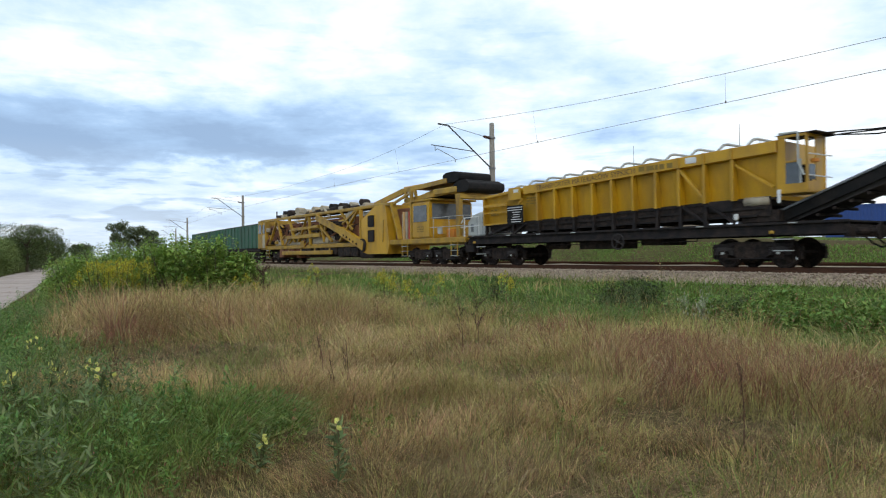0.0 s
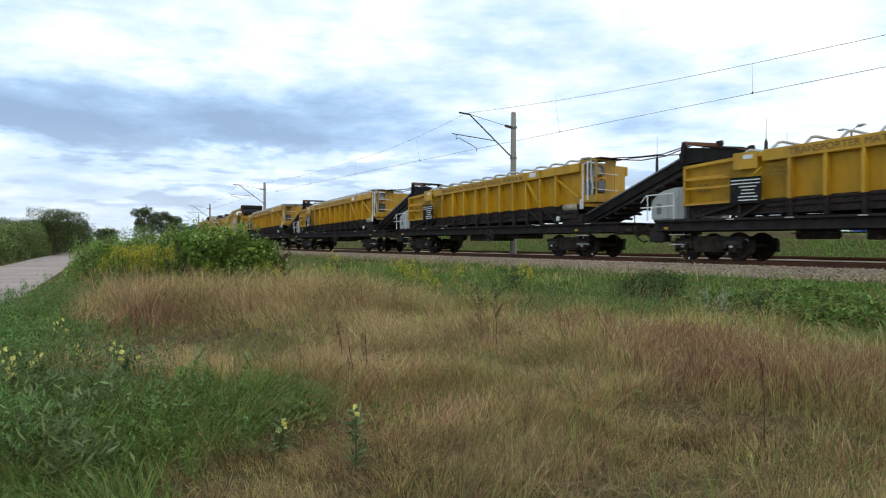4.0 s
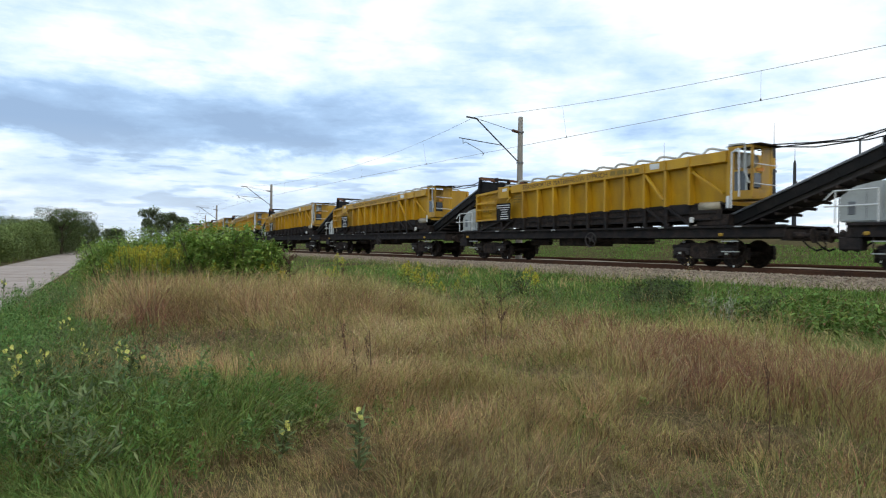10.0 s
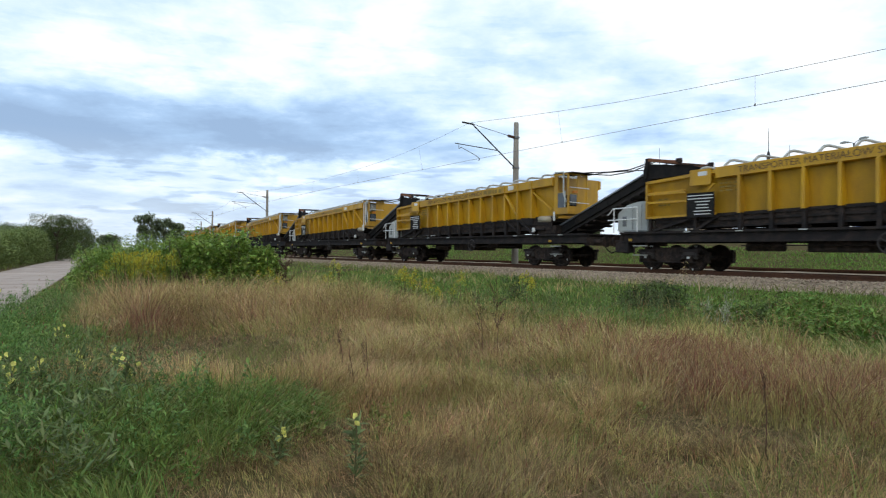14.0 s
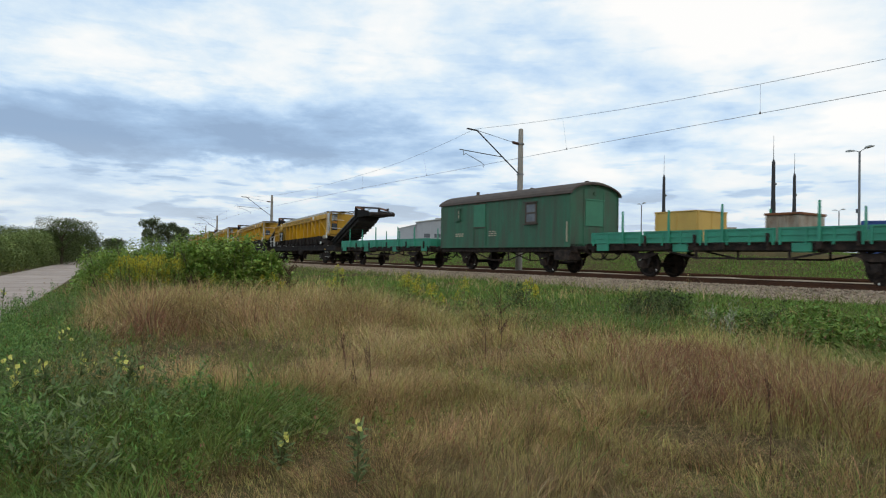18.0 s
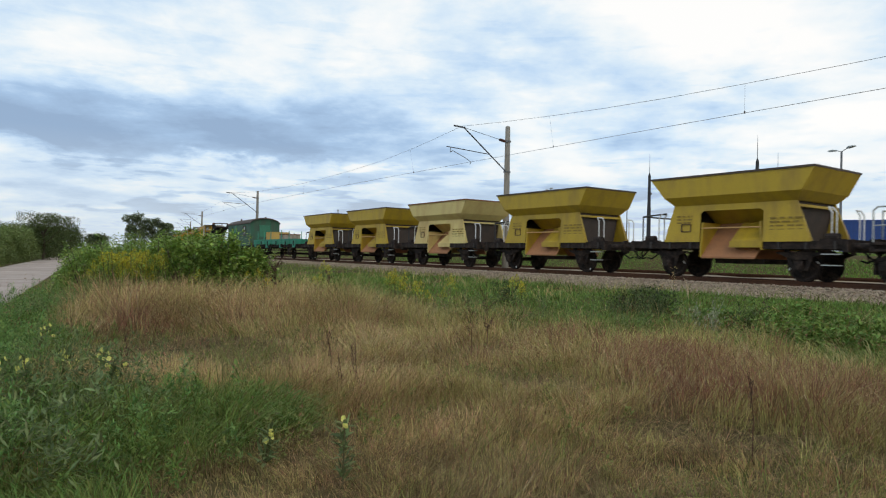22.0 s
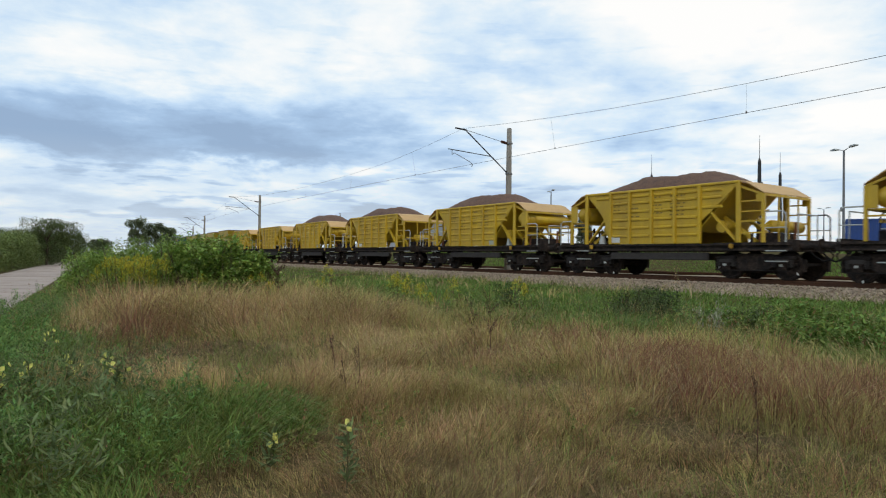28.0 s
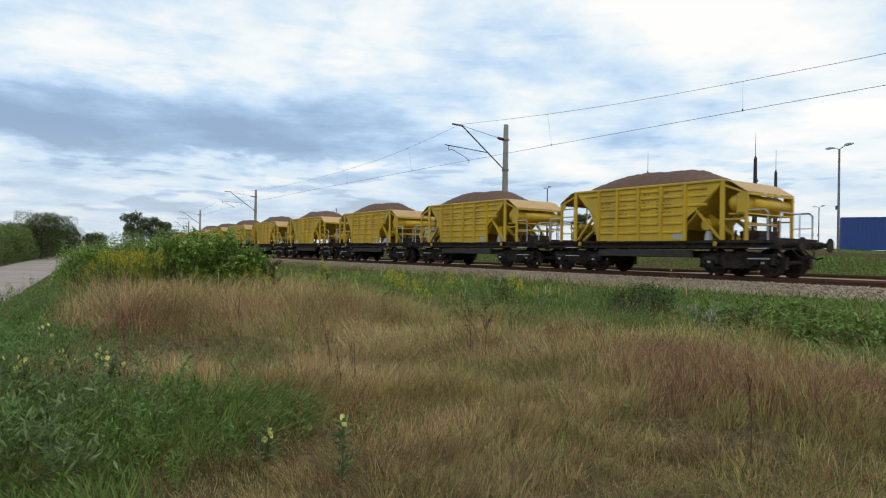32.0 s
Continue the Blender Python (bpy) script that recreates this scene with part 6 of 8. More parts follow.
    for y in (5.9, 27.6, 1.2):
        for z in (0.45, 0.72, 0.99):
            part("step", box(bmesh.new(), -1.48, -1.30, y - 0.27, y + 0.27, z, z + 0.03), "lightgrey", t)
        for yy in (y - 0.27, y + 0.27):
            part("ladder_rail", box(bmesh.new(), -1.44, -1.40, yy - 0.02, yy + 0.02, 0.45, 1.3), "machine", t)
    # discharge conveyor over the cab
    for sx in (-1, 1):
        beam("conveyor_side", (sx * 1.02, 10.0, 3.60), (sx * 1.02, 6.6, 4.18), 0.16, 0.30)
        beam("conveyor_side", (sx * 1.02, 6.7, 4.18), (sx * 1.02, 2.3, 4.36), 0.16, 0.24)
        beam("conveyor_lower_side", (sx * 1.05, 6.4, 3.62), (sx * 1.05, 1.3, 3.78), 0.14, 0.22)
        for y in (6.2, 5.2):
            beam("conveyor_strut", (sx * 1.05, y, 3.6), (sx * 1.05, y + 0.2, 4.2), 0.14)
    part("conveyor_belt", bevbox(-0.92, 0.92, 1.5, 6.8, 4.30, 4.44, 0.03), "tan", t)
    # black slab added as the shade beneath the belt
    part("conveyor_shade", bevbox(-0.95, 0.95, 2.3, 6.6, 3.62, 3.78, 0.03), "black", t)
    part("conveyor_head", bevbox(-1.2, 1.2, 1.3, 3.4, 3.66, 3.98, 0.05), "machine", t)
    for yc, zc, ry, rz, w in ((1.95, 4.50, 0.72, 0.27, 1.05), (0.95, 3.92, 0.68, 0.27, 1.15), (0.98, 4.08, 0.45, 0.2, 1.1)):
        ring = [(yc + ry * math.copysign(abs(math.cos(q)) ** 0.6, math.cos(q)), zc + rz * math.copysign(abs(math.sin(q)) ** 0.7, math.sin(q))) for q in [2 * math.pi * i / 20 for i in range(20)]]
        part("belt_drum", prism(bmesh.new(), ring, "x", -w, w), "rubber", t, "black rolled conveyor belt")
    # gear hung below the frame and cluttered between the lattice sides
    for i in range(46):
        y = 11.8 + i * 0.36
        z = rr.uniform(1.35, 3.2)
        kind = i % 3
        tone = rr.choice(("machine", "black", "machine", "beige", "rust", "yellow", "slate"))
        if kind == 0:
            part("casting", bevbox(-1.33, -1.02, y, y + rr.uniform(0.2, 0.6), z, z + rr.uniform(0.12, 0.4), 0.03), tone, t)
        elif kind == 1:
            part("tie_bar", bar(bmesh.new(), (-1.34, y, z), (-1.34, y + rr.uniform(-0.9, 0.9), max(1.3, z + rr.uniform(-1.1, 0.7))), rr.uniform(0.06, 0.13)), tone, t)
        else:
            part("ram", tube(bmesh.new(), (-1.3, y, z), (-1.3, y + rr.uniform(0.5, 1.2), z + rr.uniform(-0.6, 0.6)), rr.uniform(0.05, 0.09), 8), tone, t)
    for i in range(13):
        y = 11.9 + i * 1.05
        part("hung_gear", bevbox(-1.25, 1.2, y, y + rr.uniform(0.5, 1.0), rr.uniform(0.35, 0.6), 1.08, 0.05), rr.choice(("black", "slate", "rust", "black")), t)
    for i in range(9):
        y = 12.0 + i * 1.5
        q = rr.uniform(0.12, 0.3)
        part("cable_coil", tube(bmesh.new(), (-0.9, y, 3.75 + q), (-0.3, y + 0.2, 3.75 + q), q, 12), rr.choice(("rubber", "black", "beige")), t)
    for y in (4.9, 26.0):
        bogie(t, y)
    bogie(t, 2.2)
    part("fuel_tank", bevbox(-1.2, 1.2, 12.0, 14.8, 0.50, 1.05), "black", t)
    part("chain_trough", bevbox(-1.3, 1.3, 9.8, 11.6, 0.35, 0.9, 0.1), "black", t)
    buffers(t, 0.3, -1)
    buffers(t, 29.9, 1)
    return t


def green_wagon():
    t = thing("green_works_wagon", "dark green ribbed works wagon", "wagon", "green works wagons")
    L = 7.7
    part("underframe", bevbox(-1.35, 1.35, -L, L, 1.0, 1.3), "black", t)
    for sx in (-1, 1):
        side = part("side_wall", box(bmesh.new(), *sorted((sx * 1.36, sx * 1.40)), -L, L, 1.3, 3.45), "vangreen", t)
        for i in range(13):
            y = -L + 0.1 + i * (2 * L - 0.2) / 12
            part("rib", box(bmesh.new(), *sorted((sx * 1.40, sx * 1.46)), y - 0.06, y + 0.06, 1.3, 3.45), "vangreen", side)
    for y in (-L, L):
        part("end_wall", box(bmesh.new(), -1.36, 1.36, y - 0.04, y + 0.04, 1.3, 3.5), "vangreen", t)
    bm = prism(bmesh.new(), [(-1.45, 3.42), (1.45, 3.42), (0.8, 3.58), (-0.8, 3.58)], "y", -L - 0.05, L + 0.05)
    part("roof", bm, "roofing", t)
    bogie(t, -5.4)
    bogie(t, 5.4)
    buffers(t, L, 1)
    buffers(t, -L, -1)
    return t


def put(ob, c):
    TRAIN.append((ob, c))
    ob.matrix_basis = along(c, 0, RAIL)
    return ob


a = bulk_transporter(True)
b = bulk_transporter(False)
kinds = (a, b, b, b, b, a, b, b, a, b)
used = set()
for i, k in enumerate(kinds):
    ob = k if k not in used else copy_thing(k, Matrix.Identity(4))
    used.add(k)
    put(ob, 15.29 - 18.634 * i)
put(cleaning_machine(), 24.4)
g = green_wagon()
put(g, 63.3)
put(copy_thing(g, Matrix.Identity(4)), 80.2)
f = stake_wagon()
put(f, -167.6)
put(copy_thing(f, Matrix.Identity(4)), -192.6)
put(tool_van(), -180.15)
put(crate(), -189.95)
put(scrap_tank(), -194.05)
lemon = "dull yellow two-axle hopper wagon with a flared crown"
h1 = flared_hopper("mustard", lemon)
h3 = flared_hopper("pale", "faded cream-yellow hopper wagon with rust along its crown")
put(h1, -206.35)
put(copy_thing(h1, Matrix.Identity(4)), -214.6)
put(h3, -222.9)
put(copy_thing(h1, Matrix.Identity(4)), -231.0)
put(copy_thing(h1, Matrix.Identity(4)), -239.7)
e = dosing_hopper(False, "lemon", 1, True)
e2 = dosing_hopper(False, "lemon", 3)
l1 = dosing_hopper(True, "lemon", 2)
l2 = dosing_hopper(True, "lemon", 5, True)
put(e, -249.16)
put(e2, -249.16 - 10.843)
for i in range(2, 10):
    src = l2 if i in (3, 5, 6) else l1
    ob = src if i in (2, 3) else copy_thing(src, Matrix.Identity(4))
    put(ob, -249.16 - 10.843 * i)


# ---- plants ----
rng = np.random.default_rng(12)
MID = 35.4      # bearing of the open field's middle, degrees from the line's heading


def vnoise(x, y, size, seed):
    """Smooth value noise, 0 to 1."""
    g = np.random.default_rng(seed).random((64, 64))
    u, v = x / size + 31.7, y / size + 17.3
    i, j = np.floor(u).astype(int), np.floor(v).astype(int)
    fu, fv = u - i, v - j
    fu, fv = fu * fu * (3 - 2 * fu), fv * fv * (3 - 2 * fv)
    a, b, c, d = g[i % 64, j % 64], g[(i + 1) % 64, j % 64], g[i % 64, (j + 1) % 64], g[(i + 1) % 64, (j + 1) % 64]
    return (a * (1 - fu) + b * fu) * (1 - fv) + (c * (1 - fu) + d * fu) * fv


def blob(x, y, spots):
    """How strongly a place belongs to round patches (x, y, radius)."""
    w = np.zeros_like(x)
    for px, py, r in spots:
        w = np.maximum(w, np.exp(-(((x - px) ** 2 + (y - py) ** 2) / r ** 2)))
    return w


def fan(n, d0, d1, wide=41.0):
    """Random places in a fan of the field, evenly thick over its ground."""
    d = np.sqrt(rng.uniform(d0 ** 2, d1 ** 2, n))
    b = np.radians(MID + rng.uniform(-wide, wide, n))
    return d * np.sin(b), d * np.cos(b)


def open_field(x, y, left=-3.3):
    """True off the road and off the ballast."""
    return (np.abs(x - ROAD_X - ROAD_RUN * y) > 1.95) & (offset(x, y) < left)


def blades(name, x, y, h, w, lean, material, label, curl=0.5, flat=0.0):
    n = len(x)
    z = ground_z(x, y) - 0.02 + flat
    phi = rng.uniform(0, 2 * np.pi, n)
    turn = rng.uniform(0, 2 * np.pi, n)
    dx, dy = np.cos(phi), np.sin(phi)
    sx, sy = np.cos(turn) * w / 2, np.sin(turn) * w / 2
    v = np.empty((n, 7, 3))
    for k, (up, out, thick) in enumerate(((0.0, 0.0, 1.0), (0.42, 0.22, 0.85), (0.78, 0.62, 0.5))):
        cx, cy = x + dx * lean * h * out, y + dy * lean * h * out
        cz = z + h * up * (1 - 0.15 * lean)
        v[:, 2 * k] = np.stack([cx - sx * thick, cy - sy * thick, cz], -1)
        v[:, 2 * k + 1] = np.stack([cx + sx * thick, cy + sy * thick, cz], -1)
    v[:, 6] = np.stack([x + dx * lean * h * (1 + curl * 0.25), y + dy * lean * h * (1 + curl * 0.25), z + h * (1 - curl * lean * 0.45)], -1)
    ob = soup(name, v, [(0, 1, 3, 2), (2, 3, 5, 4), (4, 5, 6)], material)
    return tagged(ob, label, "grass", kind="stuff")


def leaves_at(p, size, up, material, name, parent=None, long=1.9, folded=True):
    """Folded leaves at the points p, turned every way but mostly facing up."""
    n = len(p)
    phi = rng.uniform(0, 2 * np.pi, n)
    tilt = rng.normal(up, 0.45, n)
    d = np.stack([np.cos(phi) * np.cos(tilt), np.sin(phi) * np.cos(tilt), np.sin(tilt)], -1)
    s = np.stack([-np.sin(phi), np.cos(phi), np.zeros(n)], -1) + rng.normal(0, 0.25, (n, 3))
    nrm = np.cross(d, s)
    size = np.broadcast_to(size, (n,))[:, None]
    v = np.empty((n, 6, 3))
    v[:, 0] = p
    v[:, 1] = p + d * size * long * 0.45 + s * size * 0.42 + nrm * size * 0.16
    v[:, 2] = p + d * size * long * 0.5
    v[:, 3] = p + d * size * long * 0.45 - s * size * 0.42 + nrm * size * 0.16
    v[:, 4] = p + d * size * long
    v[:, 5] = p + d * size * long * 0.98
    return soup(name, v[:, :5], [(0, 1, 2), (0, 2, 3), (1, 4, 2), (2, 4, 3)] if folded else [(0, 1, 4, 3)], material, parent)


# patches of the field
GREEN = [(0.4, 5.6, 0.95), (1.1, 5.2, 0.75), (1.8, 5.45, 0.6), (-0.15, 8.6, 0.7), (0.0, 7.2, 0.6), (0.15, 3.9, 0.75), (-0.2, 11, 1.5), (0.1, 14.0, 1.5), (0.8, 16.5, 1.4), (2.0, 19.3, 1.4), (0.3, 10.9, 0.9), (1.9, 16.6, 1.0)]
TRAMPLED = [(0.95, 8.3, 0.7), (1.5, 9.2, 0.8), (5.0, 3.5, 0.5), (5.4, 2.8, 0.5), (5.5, 2.1, 0.4), (4.6, 6.4, 0.6), (1.9, 10.6, 1.1), (2.9, 9.6, 1.0), (2.9, 8.3, 0.7), (5.2, 5.6, 0.6), (5.5, 7.6, 0.6)]
REDDISH = [(6.2, 3.9, 0.8), (6.6, 3.0, 0.8), (6.6, 4.8, 0.9), (6.7, 2.2, 0.7), (7.2, 4.9, 1.3), (7.7, 3.7, 1.0), (7.4, 2.7, 0.9), (6.3, 7.6, 0.7), (8.0, 7.6, 0.8), (2.2, 11.8, 0.8), (7.6, 1.8, 1.0)]
NETTLE = [(12.6, 7.1, 1.7), (11.6, 5.4, 1.4), (12.9, 4.9, 1.6), (14.2, 6.6, 1.8), (13.8, 3.9, 1.8), (14.0, 12.0, 1.2)]


def green_part(x, y):
    o = offset(x, y)
    far = np.clip((o + 13.0 + 2.2 * (vnoise(x, y, 2.5, 5) - 0.5)) / 2.4, 0, 0.93)
    return np.maximum(far, np.clip(blob(x, y, GREEN) * 1.7 - 0.35 + 0.5 * (vnoise(x, y, 0.9, 6) - 0.5), 0, 1))


def tufts(name, cx, cy, h, per, width, spread, lean, material, label):
    """Tufts of blades that fan out from their middles; h is each tuft's height."""
    n = len(cx) * per
    x, y, hh = np.repeat(cx, per), np.repeat(cy, per), np.repeat(h, per)
    a = rng.uniform(0, 2 * np.pi, n)
    r = spread * np.sqrt(rng.random(n))
    # neighbouring tufts lean the same way, as the wind and rain left them
    sway = np.repeat(9 * vnoise(cx, cy, 1.4, 61) + rng.normal(0, 0.6, len(cx)), per)
    side = np.repeat(0.15 + 1.1 * vnoise(cx, cy, 0.9, 62) ** 1.5, per)
    px, py = x + r * np.cos(a), y + r * np.sin(a)
    ln = lean * rng.uniform(0.25, 1.3, n)
    dx, dy = np.cos(a) * ln + np.cos(sway) * side * lean, np.sin(a) * ln + np.sin(sway) * side * lean
    ht = hh * rng.uniform(0.45, 1.12, n)
    z = ground_z(px, py) - 0.02
    w = width * rng.uniform(0.6, 1.5, n)
    turn = rng.uniform(0, 2 * np.pi, n)
    sx, sy = np.cos(turn) * w / 2, np.sin(turn) * w / 2
    bend = np.hypot(dx, dy)
    v = np.empty((n, 7, 3))
    for k, (up, out, thick) in enumerate(((0.0, 0.0, 1.0), (0.45, 0.2, 0.85), (0.8, 0.6, 0.55))):
        bx, by, bz = px + dx * ht * out, py + dy * ht * out, z + ht * up * (1 - 0.12 * bend)
        v[:, 2 * k] = np.stack([bx - sx * thick, by - sy * thick, bz], -1)
        v[:, 2 * k + 1] = np.stack([bx + sx * thick, by + sy * thick, bz], -1)
    v[:, 6] = np.stack([px + dx * ht * 1.12, py + dy * ht * 1.12, z + ht * np.clip(1 - 0.35 * bend, 0.3, 1)], -1)
    return tagged(soup(name, v, [(0, 1, 3, 2), (2, 3, 5, 4), (4, 5, 6)], material), label, "grass", kind="stuff")


def grass_field():
    # fine tufts close by, coarser ones further off
    for d0, d1, n, per, width, spread in ((2.2, 5.0, 4600, 19, 0.0030, 0.075), (5.0, 9.0, 9000, 17, 0.0040, 0.10), (9.0, 16.0, 11500, 14, 0.0066, 0.13), (16.0, 36.0, 9500, 10, 0.014, 0.2)):
        x, y = fan(n, d0, d1)
        ok = open_field(x, y)
        x, y = x[ok], y[ok]
        g = green_part(x, y)
        tr = blob(x, y, TRAMPLED)
        red = blob(x, y, REDDISH)
        nett = blob(x, y, NETTLE)
        clump = vnoise(x, y, 0.42, 8) * 0.5 + vnoise(x, y, 1.3, 9) * 0.5
        o = offset(x, y)
        m = len(x)
        pick = rng.random(m)
        dist = np.hypot(x, y)
        keep = rng.random(m) < np.clip(0.10 + 1.5 * clump, 0, 1) * (1 - 0.4 * np.clip(tr * 1.3, 0, 1))
        # short and matted close by, waist-high towards the bush
        back = np.clip((y - 10.8) / 1.8, 0, 1) * np.clip((x - 0.8) / 1.5, 0, 1) * np.clip((8.5 - x) / 1.5, 0, 1)
        tall = (0.13 + 0.85 * clump ** 1.6) * np.clip((dist - 2.4) / 4.6, 0.40, 1.0) * rng.uniform(0.7, 1.15, m)
        tall = tall + back * np.clip(1.12 - tall, 0, 1) * rng.uniform(0.55, 1.05, m)
        tall = np.where(red > 0.45, np.maximum(tall * 1.1, 0.46) * rng.uniform(0.75, 1.15, m), tall) * (1 - 0.8 * np.clip(tr * 1.3, 0, 1))
        verge = np.clip((np.abs(x - ROAD_X - ROAD_RUN * y) - 1.9) / 1.6, 0.3, 1.0)
        tall = tall * verge
        g = np.minimum(g, 0.5 + 0.45 * vnoise(x, y, 0.35, 77) + 0.3 * (o > -13))
        g = np.where((np.abs(x - ROAD_X - ROAD_RUN * y) < 3.3) & (y > 7), np.maximum(g, 0.88), g)
        dry = (pick > g) & keep
        isred = dry & (rng.random(m) < np.clip(red * 1.0 - 0.3, 0.03, 0.8))
        rest = rng.random(m)
        fringe = np.clip((o + 16.5) / 3.5, 0, 1)
        part_hay = np.clip(0.02 + 0.45 * vnoise(x, y, 1.1, 14) ** 1.4 + 0.05 * (dist < 5.5) + 0.22 * (dist < 7) * np.clip((x - 3.0) / 1.5, 0, 1) + 0.45 * fringe, 0, 0.85)
        part_old = part_hay + (1 - part_hay) * np.clip(0.12 + 0.5 * np.clip((5.6 - dist) / 0.9, 0, 1) * np.clip((4.4 - x) / 0.8, 0, 1) + 1.0 * tr, 0, 0.9) * (0.6 + 0.8 * vnoise(x, y, 0.8, 15))
        pale = 1 - 0.10 * np.clip((dist - 5) / 3, 0.1, 1)
        plain = dry & ~isred
        groups = ((plain & (rest < part_hay), "hay", "half-dry yellow-green meadow grass", 0.6), (plain & (rest >= part_hay) & (rest < part_old), "oldgrass", "old matted brown meadow grass", 0.85),
                  (plain & (rest >= part_old) & (rest < pale), "straw", "dry straw-coloured meadow grass", 0.7),
                  (plain & (rest >= np.maximum(pale, part_old)), "bleached", "bleached pale straw", 0.8), (isred, "redgrass", "withered reddish-brown grass tufts", 0.6))
        for sel, mat_name, label, lean in groups:
            tufts("dry_grass", x[sel], y[sel], tall[sel], per, width, spread, lean, mat_name, label)
        leafy = isred & (red > 0.6) & (rng.random(m) < 0.38)
        tufts("dry_leaves", x[leafy], y[leafy], tall[leafy] * 0.95, 4, width * 1.8, spread, 1.3, "bleached", "bleached curling leaves in the withered grass")
        fresh = (pick <= g)
        low = np.where(o > -12.0, 0.15 + 0.28 * clump * np.clip((-3.0 - o) / 6, 0.25, 1), 0.24 + 0.42 * clump) * np.where(nett > 0.4, 0.7, 1.0) * np.where(dist < 5, 0.75, 1.0) * verge
        half = rng.random(m) < 0.35 + 0.5 * vnoise(x, y, 0.9, 33) + 0.35 * (o > -10)
        for sel, mat_name, label in ((fresh & half, "lush", "fresh green grass"), (fresh & ~half, "grass", "green meadow grass")):
            tufts("green_grass", x[sel], y[sel], low[sel], per - 4, width * 1.9, spread * 1.2, 0.95, mat_name, label)
    # green shoots among the straw
    x, y = fan(26000, 2.3, 14)
    ok = open_field(x, y) & (green_part(x, y) < 0.6) & (vnoise(x, y, 0.8, 21) > 0.5)
    x, y = x[ok], y[ok]
    k = len(x)
    blades("green_shoots", x, y, rng.uniform(0.12, 0.38, k), rng.uniform(0.004, 0.008, k), rng.uniform(0.3, 1.0, k), "grass", "green shoots among dry grass")
    # lying straw
    x, y = fan(110000, 4.0, 14)
    ok = open_field(x, y) & (green_part(x, y) < 0.55) & ((vnoise(x, y, 0.7, 71) > 0.62) | (blob(x, y, TRAMPLED) > 0.25))
    x, y = x[ok], y[ok]
    n = len(x)
    phi = rng.uniform(0, 2 * np.pi, n)
    ln, w = rng.uniform(0.08, 0.30, n), rng.uniform(0.002, 0.0042, n)
    z = ground_z(x, y) + rng.uniform(0.0, 0.09, n)
    dx, dy = np.cos(phi) * ln / 2, np.sin(phi) * ln / 2
    sx, sy = -np.sin(phi) * w / 2, np.cos(phi) * w / 2
    tz = rng.uniform(-0.035, 0.035, n)
    v = np.stack([np.stack([x - dx - sx, y - dy - sy, z - tz], -1), np.stack([x - dx + sx, y - dy + sy, z - tz], -1), np.stack([x + dx + sx, y + dy + sy, z + tz], -1), np.stack([x + dx - sx, y + dy - sy, z + tz], -1)], 1)
    pale = rng.random(n) < 0.18
    tagged(soup("lying_straw", v[pale], [(0, 1, 2, 3)], "straw"), "flattened dry straw lying on the soil", "grass", kind="stuff")
    tagged(soup("lying_straw", v[~pale], [(0, 1, 2, 3)], "oldgrass"), "brown rotting thatch lying on the soil", "grass", kind="stuff")
    # seed heads on the taller dry stems
    x, y = fan(5200, 4.0, 18)
    ok = open_field(x, y) & (green_part(x, y) < 0.4) & (blob(x, y, TRAMPLED) < 0.4)
    x, y = x[ok], y[ok]
    n = len(x)
    clump = vnoise(x, y, 0.55, 8) * 0.6 + vnoise(x, y, 1.6, 9) * 0.4
    zt = ground_z(x, y) + (0.32 + 0.62 * clump ** 1.3) * np.clip((np.hypot(x, y) - 3.0) / 3.5, 0.42, 1.0) * rng.uniform(0.75, 1.15, n)
    p = np.stack([x, y, zt], -1)
    p = np.repeat(p, 4, 0) + rng.normal(0, 0.012, (n * 4, 3)) + np.tile(np.array([[0, 0, 0], [0, 0, 0.035], [0, 0, 0.07], [0, 0, 0.1]]), (n, 1))
    tagged(leaves_at(p, 0.008, 1.1, "redgrass", "seed_heads", long=4.0), "pale dry seed heads of meadow grass", "grass", kind="stuff")
    # the rest of the meadow, coarse
    d = np.sqrt(rng.uniform(9, 60 ** 2, 22000))
    b = rng.uniform(0, 2 * np.pi, 22000)
    x, y = d * np.sin(b), d * np.cos(b)
    away = np.abs((np.degrees(b) - MID + 180) % 360 - 180) > 41
    ok = open_field(x, y) & (away | (d > 33))
    x, y = x[ok], y[ok]
    k = len(x)
    blades("outer_meadow", x, y, rng.uniform(0.25, 0.7, k), rng.uniform(0.02, 0.04, k), rng.uniform(0.2, 0.8, k), "grass", "coarse meadow grass round the field")
    # worn grass round the standing place and behind it
    d = np.sqrt(rng.uniform(0.3, 15 ** 2, 5200))
    b = rng.uniform(0, 2 * np.pi, 5200)
    x, y = d * np.sin(b), d * np.cos(b)
    away = np.abs((np.degrees(b) - MID + 180) % 360 - 180) > 41
    ok = open_field(x, y) & (away | (d < 2.3))
    x, y, d = x[ok], y[ok], d[ok]
    h = (0.08 + 0.4 * vnoise(x, y, 0.6, 91)) * np.clip(d / 5, 0.25, 1)
    pale = vnoise(x, y, 1.7, 92) > 0.5
    for sel, mat_name, label in ((pale, "hay", "half-dry meadow grass round the standing place"), (~pale, "grass", "green meadow grass round the standing place")):
        tufts("meadow_grass", x[sel], y[sel], h[sel], 10, 0.008, 0.14, 0.9, mat_name, label)
    # bank and strip beyond the second track
    s = np.where(rng.random(95000) < 0.8, rng.uniform(-2, 55, 95000), rng.uniform(55, 130, 95000))
    o = np.where(rng.random(95000) < 0.82, rng.uniform(7.0, 13.0, 95000), rng.uniform(15.5, 30, 95000))
    th = K * s
    x, y = D + (1 - np.cos(th)) / K + o * np.cos(th), np.sin(th) / K - o * np.sin(th)
